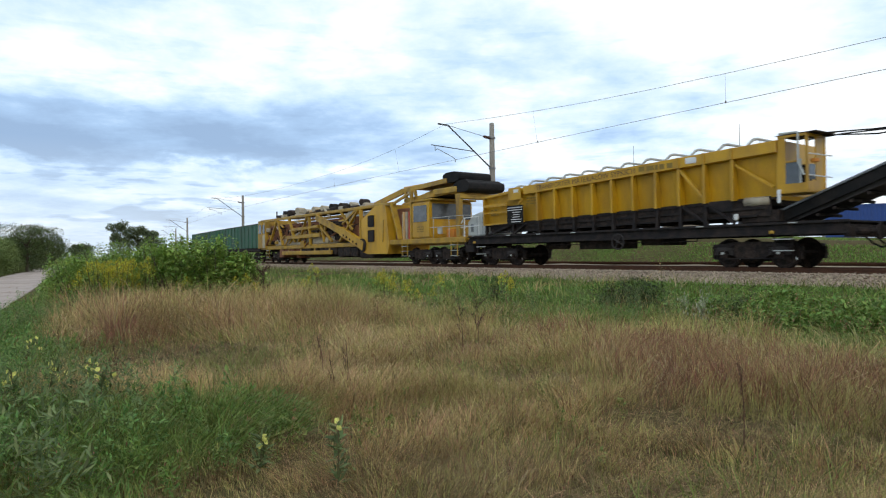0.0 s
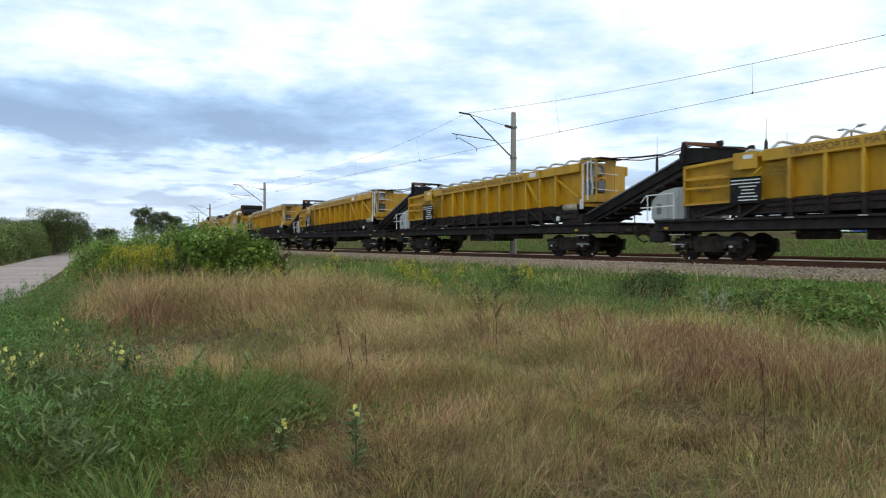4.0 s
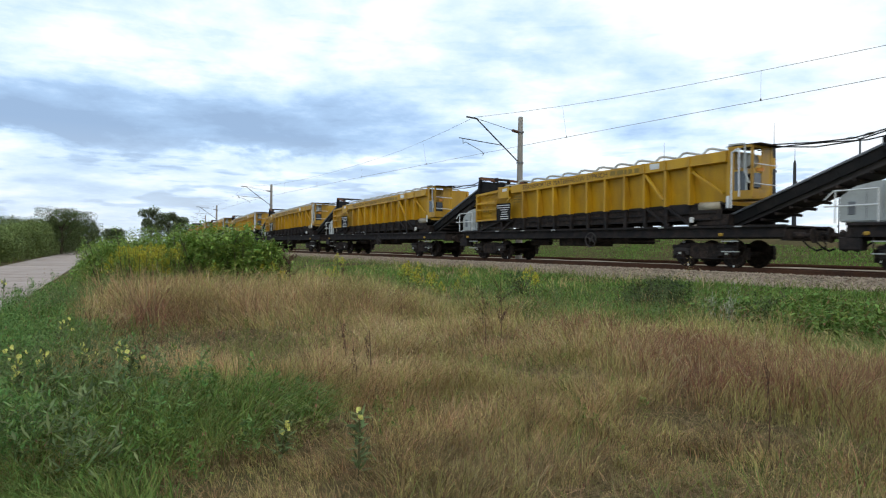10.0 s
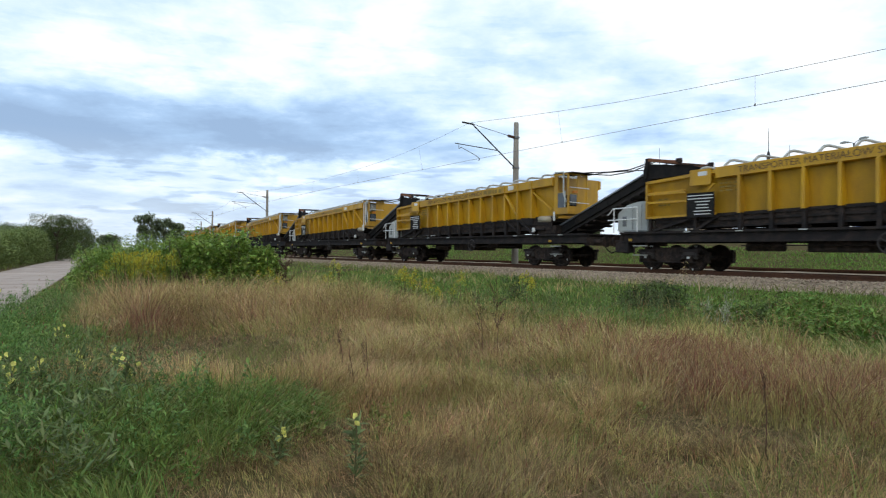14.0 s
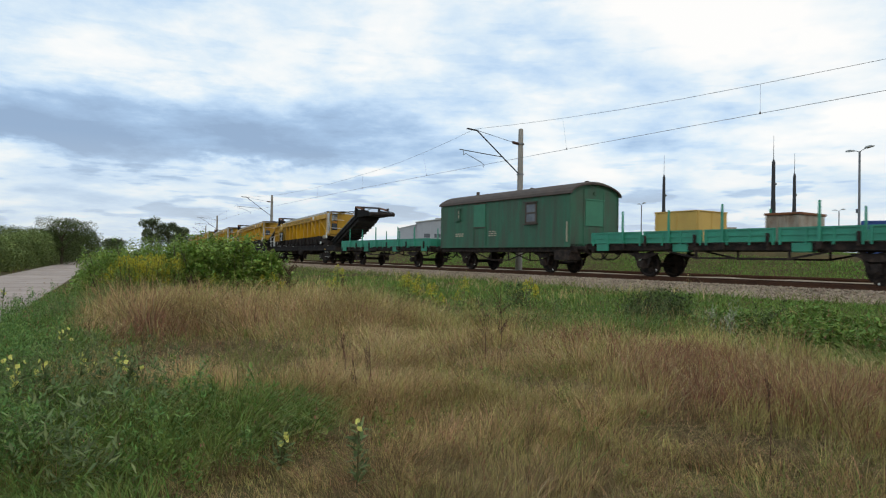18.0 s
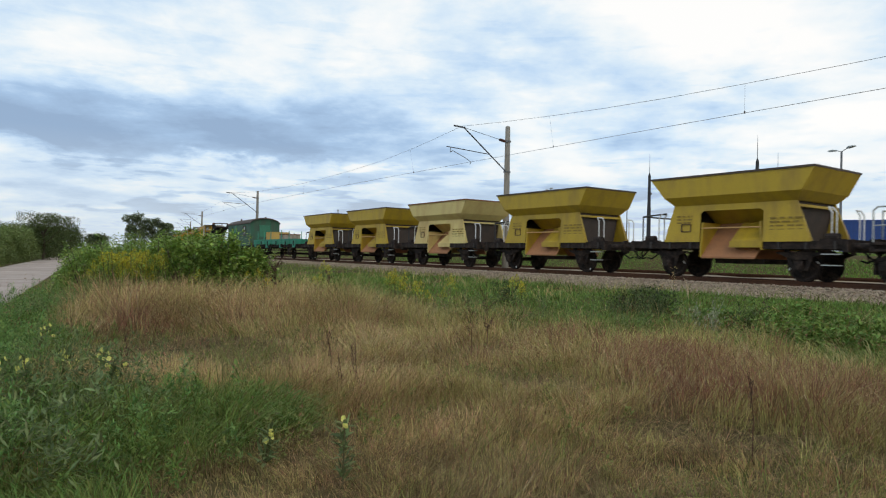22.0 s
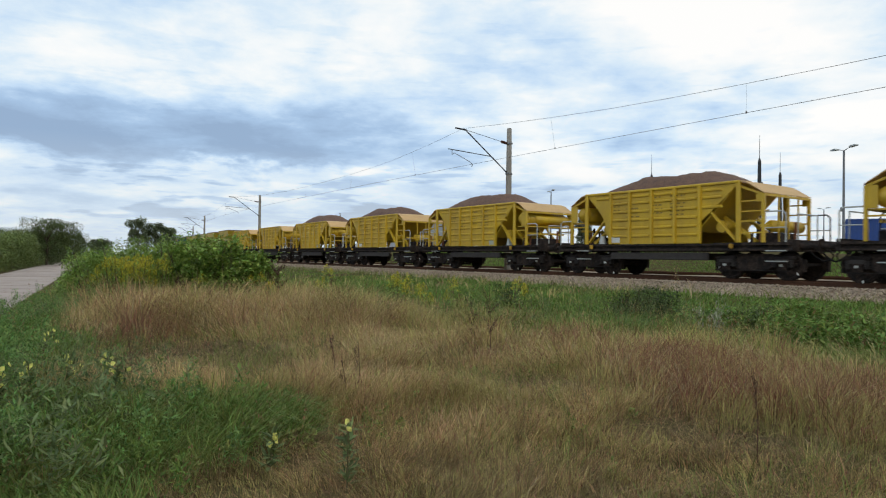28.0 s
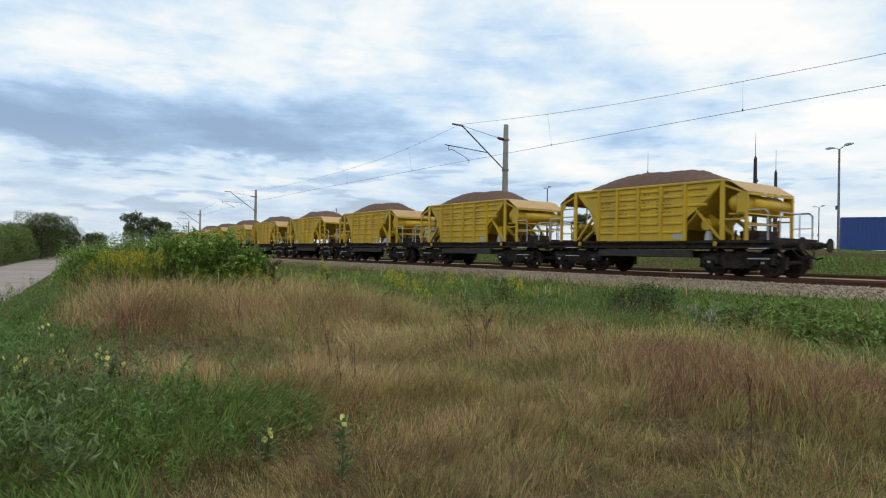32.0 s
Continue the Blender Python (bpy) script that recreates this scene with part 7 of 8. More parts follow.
    k = len(x)
    h = rng.uniform(0.05, 0.15, k) * (0.5 + 1.0 * vnoise(x, y, 3, 30))
    half = rng.random(k) < 0.6
    for m, mat_name in ((half, "bankgrass"), (~half, "lush")):
        blades("bank_grass", x[m], y[m], h[m], rng.uniform(0.025, 0.06, m.sum()), rng.uniform(0.2, 0.9, m.sum()), mat_name, "green grass on the railway bank")
    # short turf between the field and the ballast
    s = np.where(rng.random(60000) < 0.8, rng.uniform(-14, 26, 60000), rng.uniform(26, 75, 60000))
    o = rng.uniform(-9.5, -3.2, 60000)
    th = K * s
    x, y = D + (1 - np.cos(th)) / K + o * np.cos(th), np.sin(th) / K - o * np.sin(th)
    turf = 0.6 * vnoise(x, y, 1.1, 51) + 0.4 * vnoise(x, y, 0.35, 52)
    h = rng.uniform(0.07, 0.16, 60000) + 0.20 * turf ** 2 * np.clip((-3.4 - o) / 3, 0.15, 1)
    half = rng.random(60000) < 0.25 + 0.75 * turf
    for m, mat_name in ((half, "bankgrass"), (~half, "lush")):
        blades("turf", x[m], y[m], h[m], rng.uniform(0.010, 0.026, m.sum()), rng.uniform(0.3, 1.0, m.sum()), mat_name, "short green turf below the ballast")
    # tufts creeping into the ballast edge
    s = rng.uniform(-12, 70, 5000)
    o = -3.3 + np.abs(rng.normal(0, 0.35, 5000))
    th = K * s
    x, y = D + (1 - np.cos(th)) / K + o * np.cos(th), np.sin(th) / K - o * np.sin(th)
    blades("verge_tufts", x, y, rng.uniform(0.12, 0.35, 5000), rng.uniform(0.01, 0.025, 5000), rng.uniform(0.3, 1, 5000), "grass", "grass tufts at the ballast's foot")


grass_field()


def stones():
    n = 30000
    s = rng.uniform(-10, 62, n)
    o = rng.uniform(-3.15, -0.85, n)
    th = K * s
    x, y = D + (1 - np.cos(th)) / K + o * np.cos(th), np.sin(th) / K - o * np.sin(th)
    z = np.interp(o, [-3.3, -2.75, -1.85, -0.2], [0.42, 0.54, 0.765, 0.765]) + rng.uniform(-0.01, 0.03, n)
    r = rng.uniform(0.022, 0.05, n)[:, None]
    c = np.stack([x, y, z], -1)
    a = rng.uniform(0, 2 * np.pi, n)
    e1 = np.stack([np.cos(a), np.sin(a), rng.normal(0, 0.4, n)], -1)
    e2 = np.stack([-np.sin(a), np.cos(a), rng.normal(0, 0.4, n)], -1)
    e3 = np.stack([rng.normal(0, 0.3, n), rng.normal(0, 0.3, n), np.ones(n)], -1)
    v = np.stack([c + e1 * r * 1.1, c + e2 * r * 0.8, c - e1 * r, c - e2 * r * 0.9, c + e3 * r * 0.8, c - e3 * r * 0.8], 1)
    tagged(soup("ballast_stones", v, [(0, 1, 4), (1, 2, 4), (2, 3, 4), (3, 0, 4), (1, 0, 5), (2, 1, 5), (3, 2, 5), (0, 3, 5)], "stone"), "loose grey-brown ballast stones", "stones", kind="stuff")


stones()


def weed_patch(name, spots, n, height, size, material, label, dense=18, lean=0.5, long=1.9):
    """Leafy weeds: each plant a stem's worth of leaves from the ground up."""
    pts, sizes = [], []
    for px, py, r, k in spots:
        x = px + rng.normal(0, r * 0.55, k)
        y = py + rng.normal(0, r * 0.55, k)
        ok = open_field(x, y)
        x, y = x[ok], y[ok]
        h = height * rng.uniform(0.55, 1.15, len(x))
        m = dense
        u = rng.random((len(x), m)) ** 0.8
        spread = 0.30 * height * (1.1 - 0.8 * u)
        a = rng.uniform(0, 2 * np.pi, (len(x), m))
        q = np.stack([x[:, None] + np.cos(a) * spread * rng.random((len(x), m)), y[:, None] + np.sin(a) * spread * rng.random((len(x), m)), ground_z(x, y)[:, None] + h[:, None] * (0.1 + 0.9 * u)], -1)
        pts.append(q.reshape(-1, 3))
    p = np.concatenate(pts)
    return tagged(leaves_at(p, size * rng.uniform(0.6, 1.3, len(p)), lean, material, name, long=long), label, "weeds", kind="stuff")


weed_patch("weeds", [(0.15, 6.9, 0.5, 30), (-0.1, 8.6, 0.8, 50), (0.1, 10.4, 0.7, 50), (0.3, 12.5, 0.6, 50), (1.3, 15.5, 0.8, 60), (2.2, 18.3, 0.8, 40), (0.1, 4.9, 0.4, 16)], 0, 0.66, 0.014, "weed", "green narrow-leaved weeds", 150, 0.5, 3.2)
weed_patch("fresh_weeds", [(0.5, 8.0, 0.8, 40), (0.2, 9.5, 0.7, 40), (0.9, 11.0, 0.6, 26), (1.0, 13.2, 0.6, 40), (0.45, 5.4, 0.6, 26), (1.6, 5.5, 0.6, 18), (0.7, 4.4, 0.5, 14)], 0, 0.36, 0.014, "lush", "fresh green low weeds", 100, 0.45, 3.6)
weed_patch("broad_weeds", [(0.3, 6.6, 0.5, 14), (0.25, 5.6, 0.5, 14), (0.75, 5.9, 0.5, 9), (0.1, 7.7, 0.5, 16), (0.9, 5.0, 0.5, 9), (1.5, 5.6, 0.5, 6)], 0, 0.46, 0.018, "weed", "fresh green narrow-leaved weeds by the road", 80, 0.4, 3.2)
weed_patch("grey_weeds", [(0.35, 6.4, 0.5, 14), (0.55, 7.3, 0.5, 12), (1.0, 6.1, 0.4, 8), (0.9, 14.5, 0.7, 26), (11.0, 7.6, 1.4, 30), (9.6, 9.6, 1.6, 26), (8.4, 12.6, 2.0, 26), (7.8, 14.6, 1.4, 26)], 0, 0.66, 0.011, "bluegreen", "grey-green mugwort among the grass", 170, 0.6, 3.2)
weed_patch("nettles", [(12.4, 7.1, 1.0, 90), (11.7, 5.4, 0.9, 80), (12.4, 4.6, 1.1, 100), (13.3, 6.4, 0.9, 70), (13.2, 3.6, 1.1, 80)], 0, 0.46, 0.055, "lush", "bright green broad-leaved weeds below the line", 30, 0.2)
weed_patch("silver_weeds", [(11.4, 7.1, 0.3, 9)], 0, 0.72, 0.02, "silver", "pale silvery weed stalks above the grass", 40, 0.9, 4.0)
weed_patch("leafy_herbs", [(0.3, 5.9, 0.4, 14), (0.15, 5.0, 0.35, 12), (0.6, 5.3, 0.4, 12), (0.9, 6.2, 0.35, 6), (0.35, 4.4, 0.3, 9), (0.1, 7.0, 0.4, 10), (1.2, 5.6, 0.4, 6)], 0, 0.5, 0.02, "bluegreen", "lance-leaved grey-green herbs among the grass", 44, 0.35, 4.6)
weed_patch("low_herbs", [(12.6, 10.6, 1.0, 60), (12.2, 12.6, 0.9, 60), (11.8, 15.4, 1.0, 60), (11.2, 18.5, 1.0, 50)], 0, 0.28, 0.035, "lush", "low green herbs below the line", 26, 0.2)
weed_patch("brambles", [(12.3, 8.9, 0.45, 70), (12.2, 9.6, 0.4, 50), (12.0, 13.6, 0.35, 30), (12.1, 6.6, 0.3, 14)], 0, 0.72, 0.028, "bramble", "dark bramble clump below the line", 60, 0.2)
weed_patch("low_leaves", [(1.4, 5.0, 0.8, 40), (2.6, 4.6, 0.5, 16), (4.4, 4.5, 1.2, 26), (5.0, 6.6, 1.2, 24), (3.4, 6.6, 1.2, 24), (4.2, 9.8, 1.6, 40), (6.6, 8.0, 1.4, 30)], 0, 0.24, 0.018, "grass", "low green leaves among dry grass", 34, 0.3)


def bush():
    t = thing("bush", "dense green roadside bush of leafy shoots taller than the grass", "bush")
    lumps = [(2.8, 20.6, 0.95, 1.5), (3.6, 20.2, 1.1, 1.72), (4.4, 19.8, 1.15, 1.85), (5.2, 19.3, 1.3, 1.85), (6.1, 19.0, 1.05, 1.85), (6.75, 18.6, 0.7, 1.45), (5.6, 20.9, 1.3, 1.95), (4.0, 21.6, 1.3, 1.75), (2.9, 21.9, 1.0, 1.5)]
    bm = bmesh.new()
    pts = []
    for k, (x, y, r, h) in enumerate(lumps):
        n = 5200 if x < 5 else 3800
        # leaves crowd on the outer shell of each lump, with gaps
        d = rng.normal(0, 1, (n, 3))
        d[:, 2] = np.abs(d[:, 2]) * 1.1 - 0.15
        d /= np.linalg.norm(d, axis=1)[:, None]
        rad = rng.uniform(0.62, 1.06, n) ** 0.6
        lump = 0.78 + 0.36 * vnoise(d[:, 0] * 2 + k * 9, d[:, 1] * 2 + d[:, 2] * 3, 0.7, 40 + k)
        p = np.stack([x + d[:, 0] * r * rad * lump, y + d[:, 1] * r * rad * lump, 0.35 + d[:, 2] * (h - 0.35) * rad * lump], -1)
        pts.append(p)
        for i in range(14):
            a = i * 2.4 + k
            q = (x + r * 0.7 * math.cos(a), y + r * 0.7 * math.sin(a), h * (0.75 + 0.2 * math.sin(i * 1.7)))
            tube(bm, (x + 0.2 * math.cos(a), y + 0.2 * math.sin(a), 0), q, 0.022, 5, 0.006)
    # loose shoots that stand out over the top
    for i in range(170):
        x, y, r, h = lumps[i % len(lumps)]
        a, q = rng.uniform(0, 6.28), rng.uniform(0, 0.8)
        bx, by = x + r * q * math.cos(a), y + r * q * math.sin(a)
        top = h * rng.uniform(0.9, 1.15)
        u = rng.random(26)
        pts.append(np.stack([bx + rng.normal(0, 0.05, 26), by + rng.normal(0, 0.05, 26), top - 0.5 * u], -1))
    p = np.concatenate(pts)
    p[:, 2] = np.maximum(p[:, 2], 0.1)
    part("branchwork", bm, "bark", t)
    fine = np.where(p[:, 0] < 4.6, 0.6, 1.0)
    leaf = leaves_at(p, fine * rng.uniform(0.04, 0.10, len(p)), 0.15, "bush", "foliage", t)
    tagged(leaf, kind="stuff")


bush()


def goldenrod(x, y, top, r, n):
    t = thing("goldenrod", "goldenrod clump with dull yellow flower plumes", "wild plant", "goldenrods")
    t.location = (x, y, float(ground_z(np.array(x), np.array(y))))
    bm = bmesh.new()
    lv, fl = [], []
    for i in range(n):
        a, q = rng.uniform(0, 6.28), r * math.sqrt(rng.random())
        px, py, h = q * math.cos(a), q * math.sin(a), top * rng.uniform(0.6, 1.08)
        tube(bm, (px * 0.7, py * 0.7, 0), (px, py, h), 0.006, 4)
        u = rng.random(46)
        lv.append(np.stack([px + rng.normal(0, 0.04, 46), py + rng.normal(0, 0.04, 46), h * (0.12 + 0.8 * u)], -1))
        m = 90
        w = rng.random(m)
        fl.append(np.stack([px + rng.normal(0, 0.09, m) * (1.1 - w), py + rng.normal(0, 0.09, m) * (1.1 - w), h * 0.86 + 0.26 * w - 0.04], -1))
    tagged(part("stem_mass", bm, "stem", t), kind="stuff")
    tagged(leaves_at(np.concatenate(lv), 0.03, 0.4, "bush", "leaves", t, 3.2), kind="stuff")
    tagged(leaves_at(np.concatenate(fl), 0.024, 0.6, "goldenrod", "flower_mass", t, 1.6), kind="stuff")


for spec in ((8.5, 13.5, 1.05, 0.32, 9), (7.3, 15.3, 1.1, 0.22, 4), (10.2, 11.0, 0.95, 0.22, 5), (3.2, 18.3, 1.32, 0.55, 40), (3.9, 18.4, 1.2, 0.35, 8), (8.4, 12.5, 0.75, 0.25, 4), (2.7, 18.9, 1.15, 0.3, 4),
             (3.9, 19.0, 1.55, 0.5, 12), (4.9, 18.2, 0.95, 0.3, 3), (6.3, 17.5, 1.0, 0.2, 2), (6.2, 16.2, 0.9, 0.25, 2), (9.3, 12.6, 0.85, 0.25, 3)):
    goldenrod(*spec)


def evening_primrose(x, y, h, blooms):
    t = thing("evening_primrose", "evening primrose with pale yellow flowers on a leafy stem", "wild plant", "evening primroses")
    t.location = (x, y, float(ground_z(np.array(x), np.array(y))))
    lx, ly = rng.uniform(-0.12, 0.12, 2)
    part("stem", tube(bmesh.new(), (0, 0, 0), (lx, ly, h), 0.007, 6, 0.004), "stem", t)
    u = rng.random(70)
    p = np.stack([lx * u + rng.normal(0, 0.012, 70), ly * u + rng.normal(0, 0.012, 70), h * (0.15 + 0.8 * u)], -1)
    tagged(leaves_at(p, 0.028, 0.5, "bluegreen", "leaves", t, 3.4), kind="stuff")
    for i in range(2 * blooms):
        bm = bmesh.new()
        c = Vector((lx + rng.normal(0, 0.035), ly + rng.normal(0, 0.035), h - 0.01 - 0.022 * i))
        a0, b0 = rng.uniform(0, 6.28), rng.uniform(0, 6.28)
        out = Vector((math.cos(b0), math.sin(b0), 0.35)).normalized()
        side = Vector((-math.sin(b0), math.cos(b0), 0))
        up = out.cross(side)
        for k in range(4):
            a = a0 + k * math.pi / 2
            d = out * 0.4 + side * math.cos(a) + up * math.sin(a)
            s = up * math.cos(a) - side * math.sin(a)
            solid(bm, [c, c + d * 0.014 + s * 0.013, c + d * 0.022, c + d * 0.014 - s * 0.013], ((0, 1, 2, 3),))
        part("flower", bm, "primrose", t)


for spec in ((0.23, 6.0, 0.66, 7), (0.45, 6.18, 0.58, 4), (0.58, 6.47, 0.60, 4), (0.95, 6.94, 0.50, 4), (0.93, 5.93, 0.52, 4), (1.95, 3.72, 0.50, 1), (-0.05, 5.6, 0.45, 4), (0.5, 7.6, 0.72, 3), (1.65, 4.3, 0.30, 2), (0.2, 16.2, 0.7, 3)):
    evening_primrose(*spec)


def dock(x, y, h, thick, label="dark brown withered dock stalk standing in the grass"):
    t = thing("dock_stalk", label, "wild plant", "dock stalks")
    t.location = (x, y, float(ground_z(np.array(x), np.array(y))))
    lx, ly = rng.uniform(-0.07, 0.07, 2)
    top = Vector((lx, ly, h))
    bm = tube(bmesh.new(), (0, 0, 0), top * 0.5 + Vector((0.02, -0.01, 0)), 0.005, 5, 0.004)
    tube(bm, top * 0.5 + Vector((0.02, -0.01, 0)), top, 0.004, 5, 0.002)
    limbs = [(top * 0.55, top)]
    for i in range(3 + int(24 * thick)):
        a0, u = rng.uniform(0, 6.28), rng.uniform(0.42, 0.85)
        p = top * u
        q = p + Vector((math.cos(a0) * thick * 0.9, math.sin(a0) * thick * 0.9, h * rng.uniform(0.10, 0.24)))
        tube(bm, p, q, 0.0028, 4, 0.0015)
        limbs.append((p, q))
    part("stalk", bm, "dock", t)
    pts = []
    for p, q in limbs:
        k = 8 + int(700 * thick / 3)
        u = rng.random(k)[:, None]
        pts.append(np.array(p) * (1 - u) + np.array(q) * u + rng.normal(0, 0.006 + 0.05 * thick, (k, 3)))
    tagged(leaves_at(np.concatenate(pts), 0.008 + 0.04 * thick, 0.8, "dock", "seed_mass", t, 1.8), kind="stuff")


for spec in ((5.85, 14.89, 1.42, 0.28), (6.0, 7.15, 1.22, 0.15), (5.85, 7.3, 0.95, 0.11), (3.09, 5.72, 0.62, 0.05), (2.9, 5.6, 0.5, 0.04), (4.84, 2.61, 0.72, 0.03), (7.3, 15.0, 0.95, 0.14), (4.1, 16.5, 1.2, 0.12), (4.4, 16.4, 1.12, 0.1), (1.35, 7.4, 0.6, 0.04), (3.3, 6.6, 0.6, 0.05)):
    dock(*spec)


def trackside_weed(x, y, h):
    t = thing("trackside_weed", "pale withered weed at the foot of the ballast", "wild plant")
    t.location = (x, y, 0.48)
    part("stem", tube(bmesh.new(), (0, 0, 0), (0.02, -0.03, h), 0.008, 5, 0.004), "stem", t)
    u = rng.random(60)
    tagged(leaves_at(np.stack([rng.normal(0, 0.05, 60), rng.normal(0, 0.05, 60), h * (0.2 + 0.85 * u)], -1), 0.02, 0.7, "straw", "seed_mass", t, 2.2), kind="stuff")


trackside_weed(17.2, 11.8, 0.75)


# ---- trees ----
def tree(x, y, h, r, name="tree", label="leafy roadside tree", material="treeleaf", seed=0, low=0.25, n=2600, leaf=0.16):
    t = thing(name, label, "tree", "roadside trees")
    t.location = (x, y, float(ground_z(np.array(float(x)), np.array(float(y)))) - 0.1)
    rd = np.random.default_rng(seed + 100)
    bm = tube(bmesh.new(), (0, 0, 0), (0.1, 0.05, h * 0.55), 0.03 * h, 8, 0.014 * h)
    tips = []
    for i in range(13):
        a, z0 = i * 2.4, h * (low + 0.045 * i)
        q = Vector((r * 0.72 * math.cos(a) * rd.uniform(0.5, 1.1), r * 0.72 * math.sin(a) * rd.uniform(0.5, 1.1), min(h * 0.93, z0 + h * rd.uniform(0.1, 0.32))))
        tube(bm, (0.05, 0.03, min(z0, h * 0.55)), q, 0.011 * h, 5, 0.004 * h)
        tips.append(q)
    part("trunk", bm, "bark", t)
    pts = []
    for q in tips + [Vector((0.1, 0.05, h * 0.86))]:
        k = n // 14
        d = rd.normal(0, 1, (k, 3))
        d /= np.linalg.norm(d, axis=1)[:, None]
        s = r * rd.uniform(0.3, 0.55)
        rad = rd.uniform(0.35, 1.0, k)[:, None] ** 0.5
        pts.append(np.array(q)[None] + d * rad * np.array([s, s, s * 0.8]))
    if low < 0.2:
        k = n // 2
        a, u = rd.uniform(0, 6.283, k), rd.random(k)
        q = r * (0.55 + 0.45 * np.sqrt(rd.random(k))) * np.sqrt(np.clip(1 - (u * 0.95) ** 2.2, 0, 1))
        pts.append(np.stack([q * np.cos(a), q * np.sin(a), u * h * 0.9], -1))
    p = np.concatenate(pts)
    p = p[p[:, 2] < h * (0.93 + 0.07 * rd.random(len(p)))]
    p[:, 2] = np.maximum(p[:, 2], (0.02 if low < 0.2 else 0.1) * h)
    tagged(leaves_at(p, leaf * rd.uniform(0.7, 1.3, len(p)), 0.1, material, "crown", t, 1.7, False), kind="stuff")


shrub = "rounded green willow shrub beside the road"
for i, (x, y, h, r) in enumerate(((-1.9, 48, 2.3, 2.0), (-1.0, 54, 2.5, 2.2), (0.0, 60, 2.7, 2.3), (1.0, 66, 3.0, 2.4), (2.0, 73, 3.4, 2.6), (3.2, 80, 3.9, 2.8), (4.6, 88, 4.5, 3.0), (6.2, 98, 4.8, 3.2), (8.2, 108, 4.6, 3.4), (10.6, 122, 4.6, 3.6), (-5, 56, 3.6, 3.0), (-3.0, 72, 4.2, 3.0), (1.4, 90, 4.6, 3.0), (6.6, 86, 5.6, 2.6), (10.3, 106, 6.2, 3.0), (-7, 45, 3.6, 3.0), (14.0, 128, 5.2, 2.4))):
    tree(x, y, h, r, "tree", shrub if h < 4.9 else "dark green roadside tree", "treeleaf" if h < 4.4 else "darkleaf", i, 0.12, 9500, 0.092)
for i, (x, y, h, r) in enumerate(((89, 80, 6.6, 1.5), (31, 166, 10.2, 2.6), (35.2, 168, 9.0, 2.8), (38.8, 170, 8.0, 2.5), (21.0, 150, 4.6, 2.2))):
    tree(x, y, h, r, "tree", "tall tree far behind the field, paled by haze", "fartree", 40 + i, 0.18, 4200, 0.25)


def far_wood():
    pts = []
    for i in range(420):
        a = math.radians(-70 + 235 * i / 420 + rng.uniform(-0.4, 0.4))
        d = rng.uniform(330, 420)
        if 60 < math.degrees(a) < 100:
            d += 120
        h = rng.uniform(4, 8.5)
        k = 36
        pts.append(np.stack([d * math.sin(a) + rng.normal(0, 3.2, k), d * math.cos(a) + rng.normal(0, 3.2, k), h * rng.random(k) ** 0.7 + 0.2], -1))
    # the woods share the leaf colour that has the haze in it
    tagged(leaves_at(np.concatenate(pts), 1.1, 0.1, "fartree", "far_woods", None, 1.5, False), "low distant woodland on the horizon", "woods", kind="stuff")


far_wood()


# ---- the yard beyond the line ----
def yard_z(x, y):
    return float(ground_z(np.array(float(x)), np.array(float(y))))

def yard_lamp(x, y, turn=60):
    t = thing("yard_lamp", "tall twin-arm yard lamp on a dark steel post", "street lamp", "yard lamps")
    t.matrix_basis = pose(x, y, yard_z(x, y), 0, 0, turn)
    bm = tube(bmesh.new(), (0, 0, -0.3), (0, 0, 2.0), 0.13, 10, 0.12)
    tube(bm, (0, 0, 2.0), (0, 0, 9.8), 0.12, 10, 0.09)
    part("post", bm, "galv", t)
    for sx in (-1, 1):
        arm = part("arm", pipe(bmesh.new(), [(0, 0, 9.75), (sx * 0.5, 0, 9.92), (sx * 0.9, 0, 9.98)], 0.035), "galv", t)
        bm = bmesh.new()
        prism(bm, [(sx * 0.85, 9.94), (sx * 1.75, 10.0), (sx * 1.7, 10.12), (sx * 1.1, 10.14), (sx * 0.85, 10.06)], "y", -0.17, 0.17)
        part("lamp_head", bm, "lightgrey", arm)
    part("junction_box", bevbox(0.09, 0.3, -0.14, 0.14, 3.9, 4.3), "galv", t)


for x, y in ((68.0, 28.3), (76.0, 75.6), (102.3, 80.7), (113.7, 109.7), (77.2, 153.3), (140.1, 62.0)):
    yard_lamp(x, y)


def lightning_mast(x, y):
    t = thing("lightning_mast", "dark stepped steel mast with a thin lightning rod", "mast", "lightning masts")
    t.location = (x, y, yard_z(x, y))
    bm = tube(bmesh.new(), (0, 0, -0.2), (0, 0, 3.6), 0.19, 10, 0.165)
    tube(bm, (0, 0, 3.6), (0, 0, 6.5), 0.15, 10, 0.12)
    tube(bm, (0, 0, 6.5), (0, 0, 6.75), 0.12, 10, 0.04)
    part("mast", bm, "darkmetal", t)
    part("rod", tube(bmesh.new(), (0, 0, 6.7), (0, 0, 8.5), 0.026, 5, 0.012), "darkmetal", t)
    part("sensor", tube(bmesh.new(), (0.12, 0, 4.9), (0.3, 0, 4.9), 0.1, 8), "galv", t)


for x, y in ((47.9, 25.8), (56.7, 28.7), (49.6, 36.7)):
    lightning_mast(x, y)


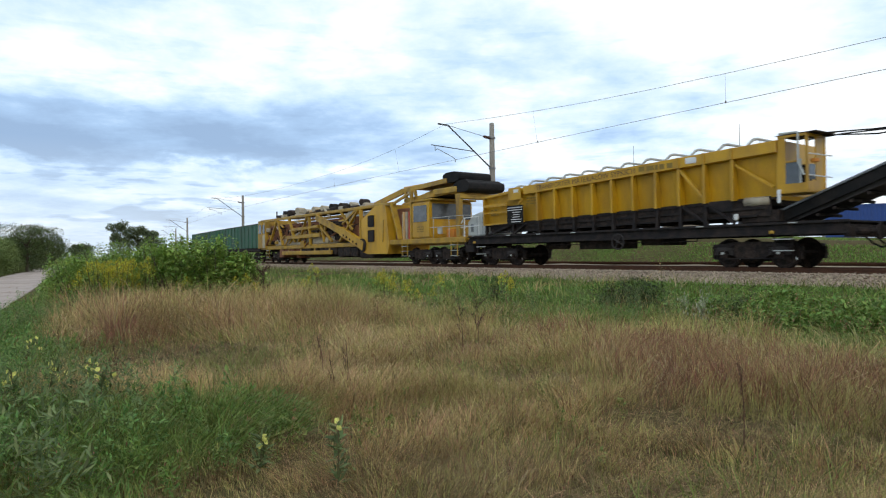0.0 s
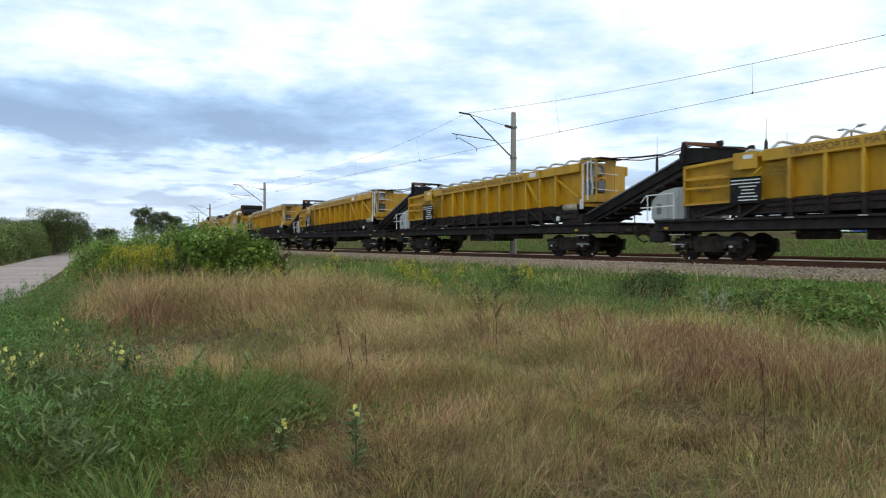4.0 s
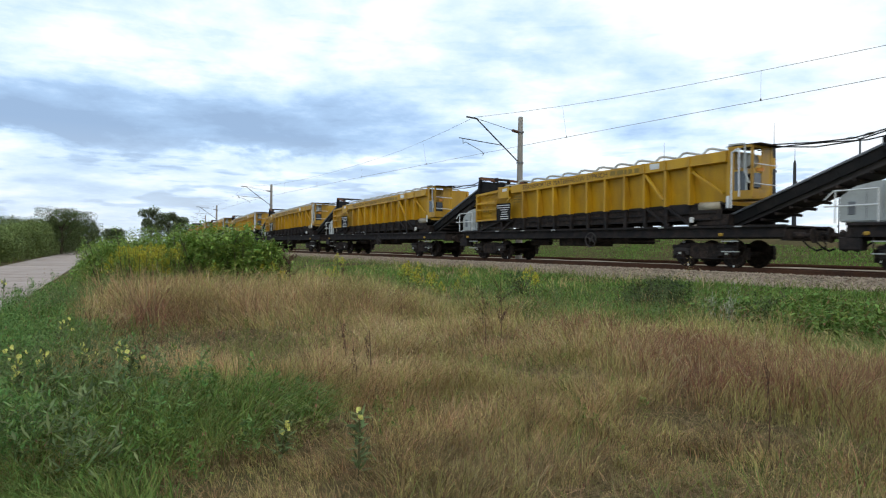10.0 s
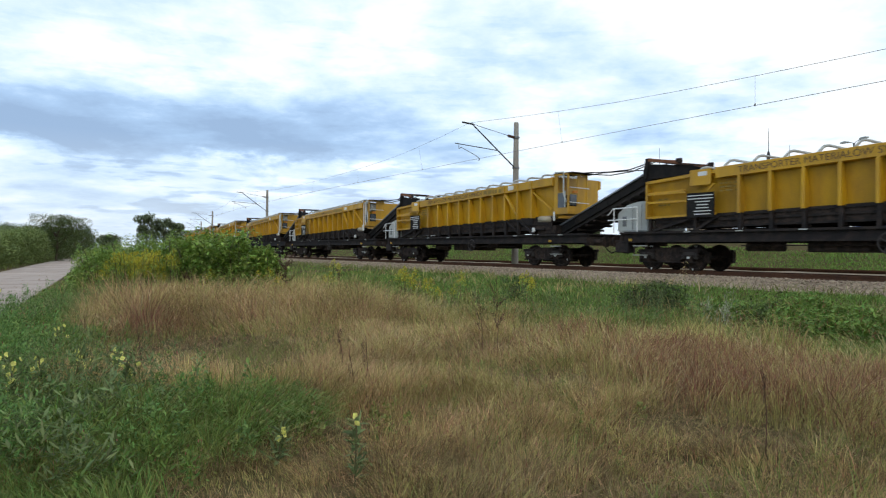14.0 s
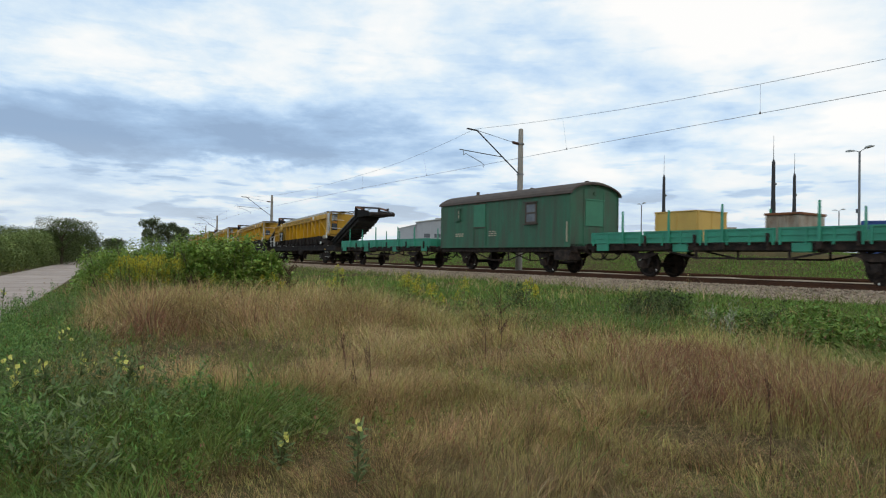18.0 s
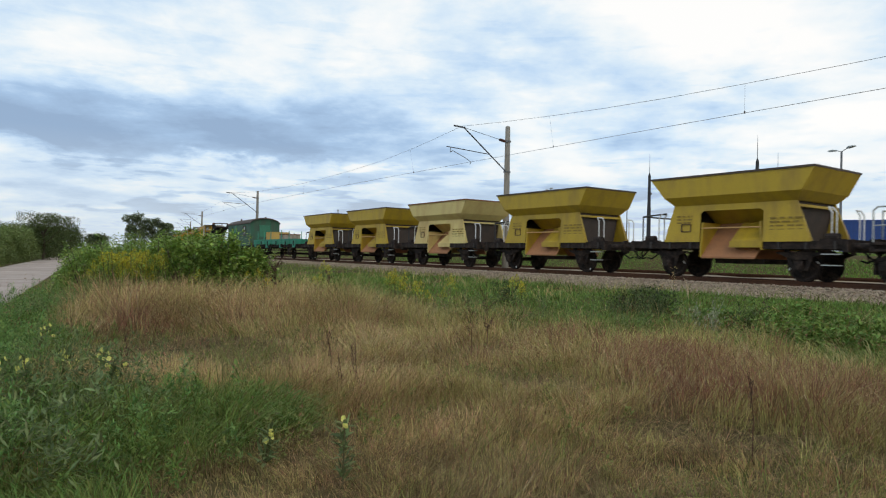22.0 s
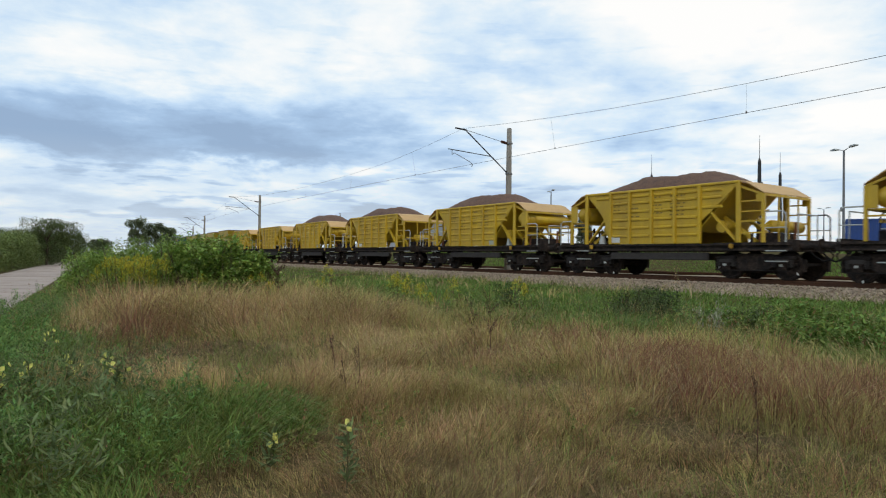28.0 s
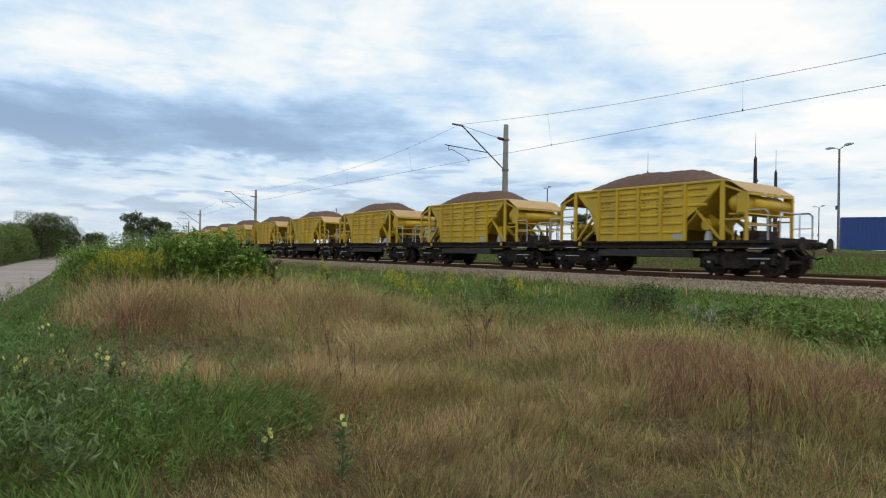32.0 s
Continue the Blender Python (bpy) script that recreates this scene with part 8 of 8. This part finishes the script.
def container(x, y, turn, long, wide, high, material, label, group="containers"):
    t = thing("container", label, "container", group)
    t.matrix_basis = pose(x, y, yard_z(x, y), 0, 0, turn)
    bm = box(bmesh.new(), 0.06, long - 0.06, 0.06, wide - 0.06, 0.05, high - 0.04)
    part("body", bm, material, t)
    bm = bmesh.new()
    n = int(long / 0.28)
    for i in range(n):
        a = 0.1 + i * (long - 0.2) / n
        for yy in (0.02, wide - 0.06):
            box(bm, a, a + 0.14, yy, yy + 0.04, 0.12, high - 0.12)
    m = int(wide / 0.28)
    for i in range(m):
        a = 0.1 + i * (wide - 0.2) / m
        for xx in (0.02, long - 0.06):
            box(bm, xx, xx + 0.04, a, a + 0.14, 0.12, high - 0.12)
    tagged(part("corrugation", bm, material, t), kind="stuff")
    for xx in (0, long - 0.12):
        for yy in (0, wide - 0.12):
            part("corner_post", box(bmesh.new(), xx, xx + 0.12, yy, yy + 0.12, 0, high), material, t)
    bm = bmesh.new()
    for z in (0.0, high - 0.12):
        for yy in (0, wide - 0.1):
            box(bm, 0.12, long - 0.12, yy, yy + 0.1, z, z + 0.12)
        for xx in (0, long - 0.1):
            box(bm, xx, xx + 0.1, 0.12, wide - 0.12, z, z + 0.12)
    part("frame_rails", bm, material, t)


container(56.9, 23.5, -66, 12.2, 2.4, 2.6, "blue", "blue steel shipping container standing in the yard")
container(61.5, 12.0, -66, 6.1, 2.4, 2.6, "blue", "short blue shipping container in the yard")
container(45.6, 30.0, -32, 2.6, 2.3, 1.7, "tank", "small rust-stained cream storage box in the yard")


def hall():
    t = thing("warehouse", "grey-blue sheet-metal hall with a low gable and lean-to wings", "building")
    t.matrix_basis = pose(95.8, 140.4, yard_z(95.8, 140.4), 0, 0, -34)
    base = yard_z(95.8, 140.4)
    eave, ridge, wing, low = 10.7 - base, 11.5 - base, 9.9 - base, 9.0 - base
    part("gable", prism(bmesh.new(), [(-5.6, 0), (5.2, 0), (5.2, eave), (0.2, ridge), (-5.6, eave)], "y", 0, 0.3), "hall", t)
    part("gable", prism(bmesh.new(), [(-5.6, 0), (5.2, 0), (5.2, eave), (0.2, ridge), (-5.6, eave)], "y", 29.7, 30), "hall", t)
    for x in (-5.6, 4.9):
        part("wall", box(bmesh.new(), x, x + 0.3, 0.3, 29.7, 0, eave), "hall", t)
    part("roof", prism(bmesh.new(), [(-5.9, eave - 0.05), (0.2, ridge + 0.02), (5.5, eave - 0.05), (5.5, eave + 0.15), (0.2, ridge + 0.25), (-5.9, eave + 0.15)], "y", -0.3, 30.3), "lightgrey", t)
    part("ridge_vent", prism(bmesh.new(), [(-0.9, ridge), (1.3, ridge), (1.1, ridge + 0.55), (-0.7, ridge + 0.55)], "y", 1.0, 29.0), "lightgrey", t)
    part("wing", box(bmesh.new(), 5.21, 10.6, 1.0, 26.0, 0, wing), "hall", t)
    part("wing_roof", box(bmesh.new(), 5.21, 10.8, 0.8, 26.2, wing, wing + 0.15), "lightgrey", t)
    part("lean_to", prism(bmesh.new(), [(-10.4, 0), (-5.61, 0), (-5.61, eave - 0.5), (-10.4, low)], "y", 1.5, 26.0), "hall", t)
    part("lean_to_roof", prism(bmesh.new(), [(-10.7, low - 0.05), (-5.61, eave - 0.49), (-5.61, eave - 0.35), (-10.7, low + 0.1)], "y", 1.3, 26.2), "lightgrey", t)
    for x in (-3.6, -0.9, 1.8):
        part("window", box(bmesh.new(), x, x + 1.6, -0.05, -0.005, 4.2, 5.2), "glass", t)
    for k in range(7):
        part("wall_seam", box(bmesh.new(), -5.5 + k * 1.75, -5.38 + k * 1.75, -0.06, -0.004, 0, eave - 0.15), "hall", t)


hall()


# ---- what moves ----
def motions():
    for ob, c in TRAIN:
        walk(ob, [(t, along(c + run, 0, RAIL)) for t, run in enumerate(RUN)])
        # the wheels roll while their wagon passes before the field
        for ws in [p for p in ob.children if p.name.split(".")[0] == "wheelset"]:
            x, y, z = ws.location
            first, last = (np.interp(q - c - y, RUN, range(len(RUN)), -9, 99) for q in (-9.0, 38.0))
            times = [0.0] + [k / 30 for k in range(1, 960) if first < k / 30 < last] + [32.0]
            turn, rows, before = 0.0, [], None
            for t in times:
                if before is not None and t - before < 0.04:
                    turn -= float(np.interp(t, range(len(RUN)), RUN) - np.interp(before, range(len(RUN)), RUN)) / z
                rows.append((t, pose(x, y, z, math.degrees(turn), 0, 0)))
                before = t
            walk(ws, rows)


motions()
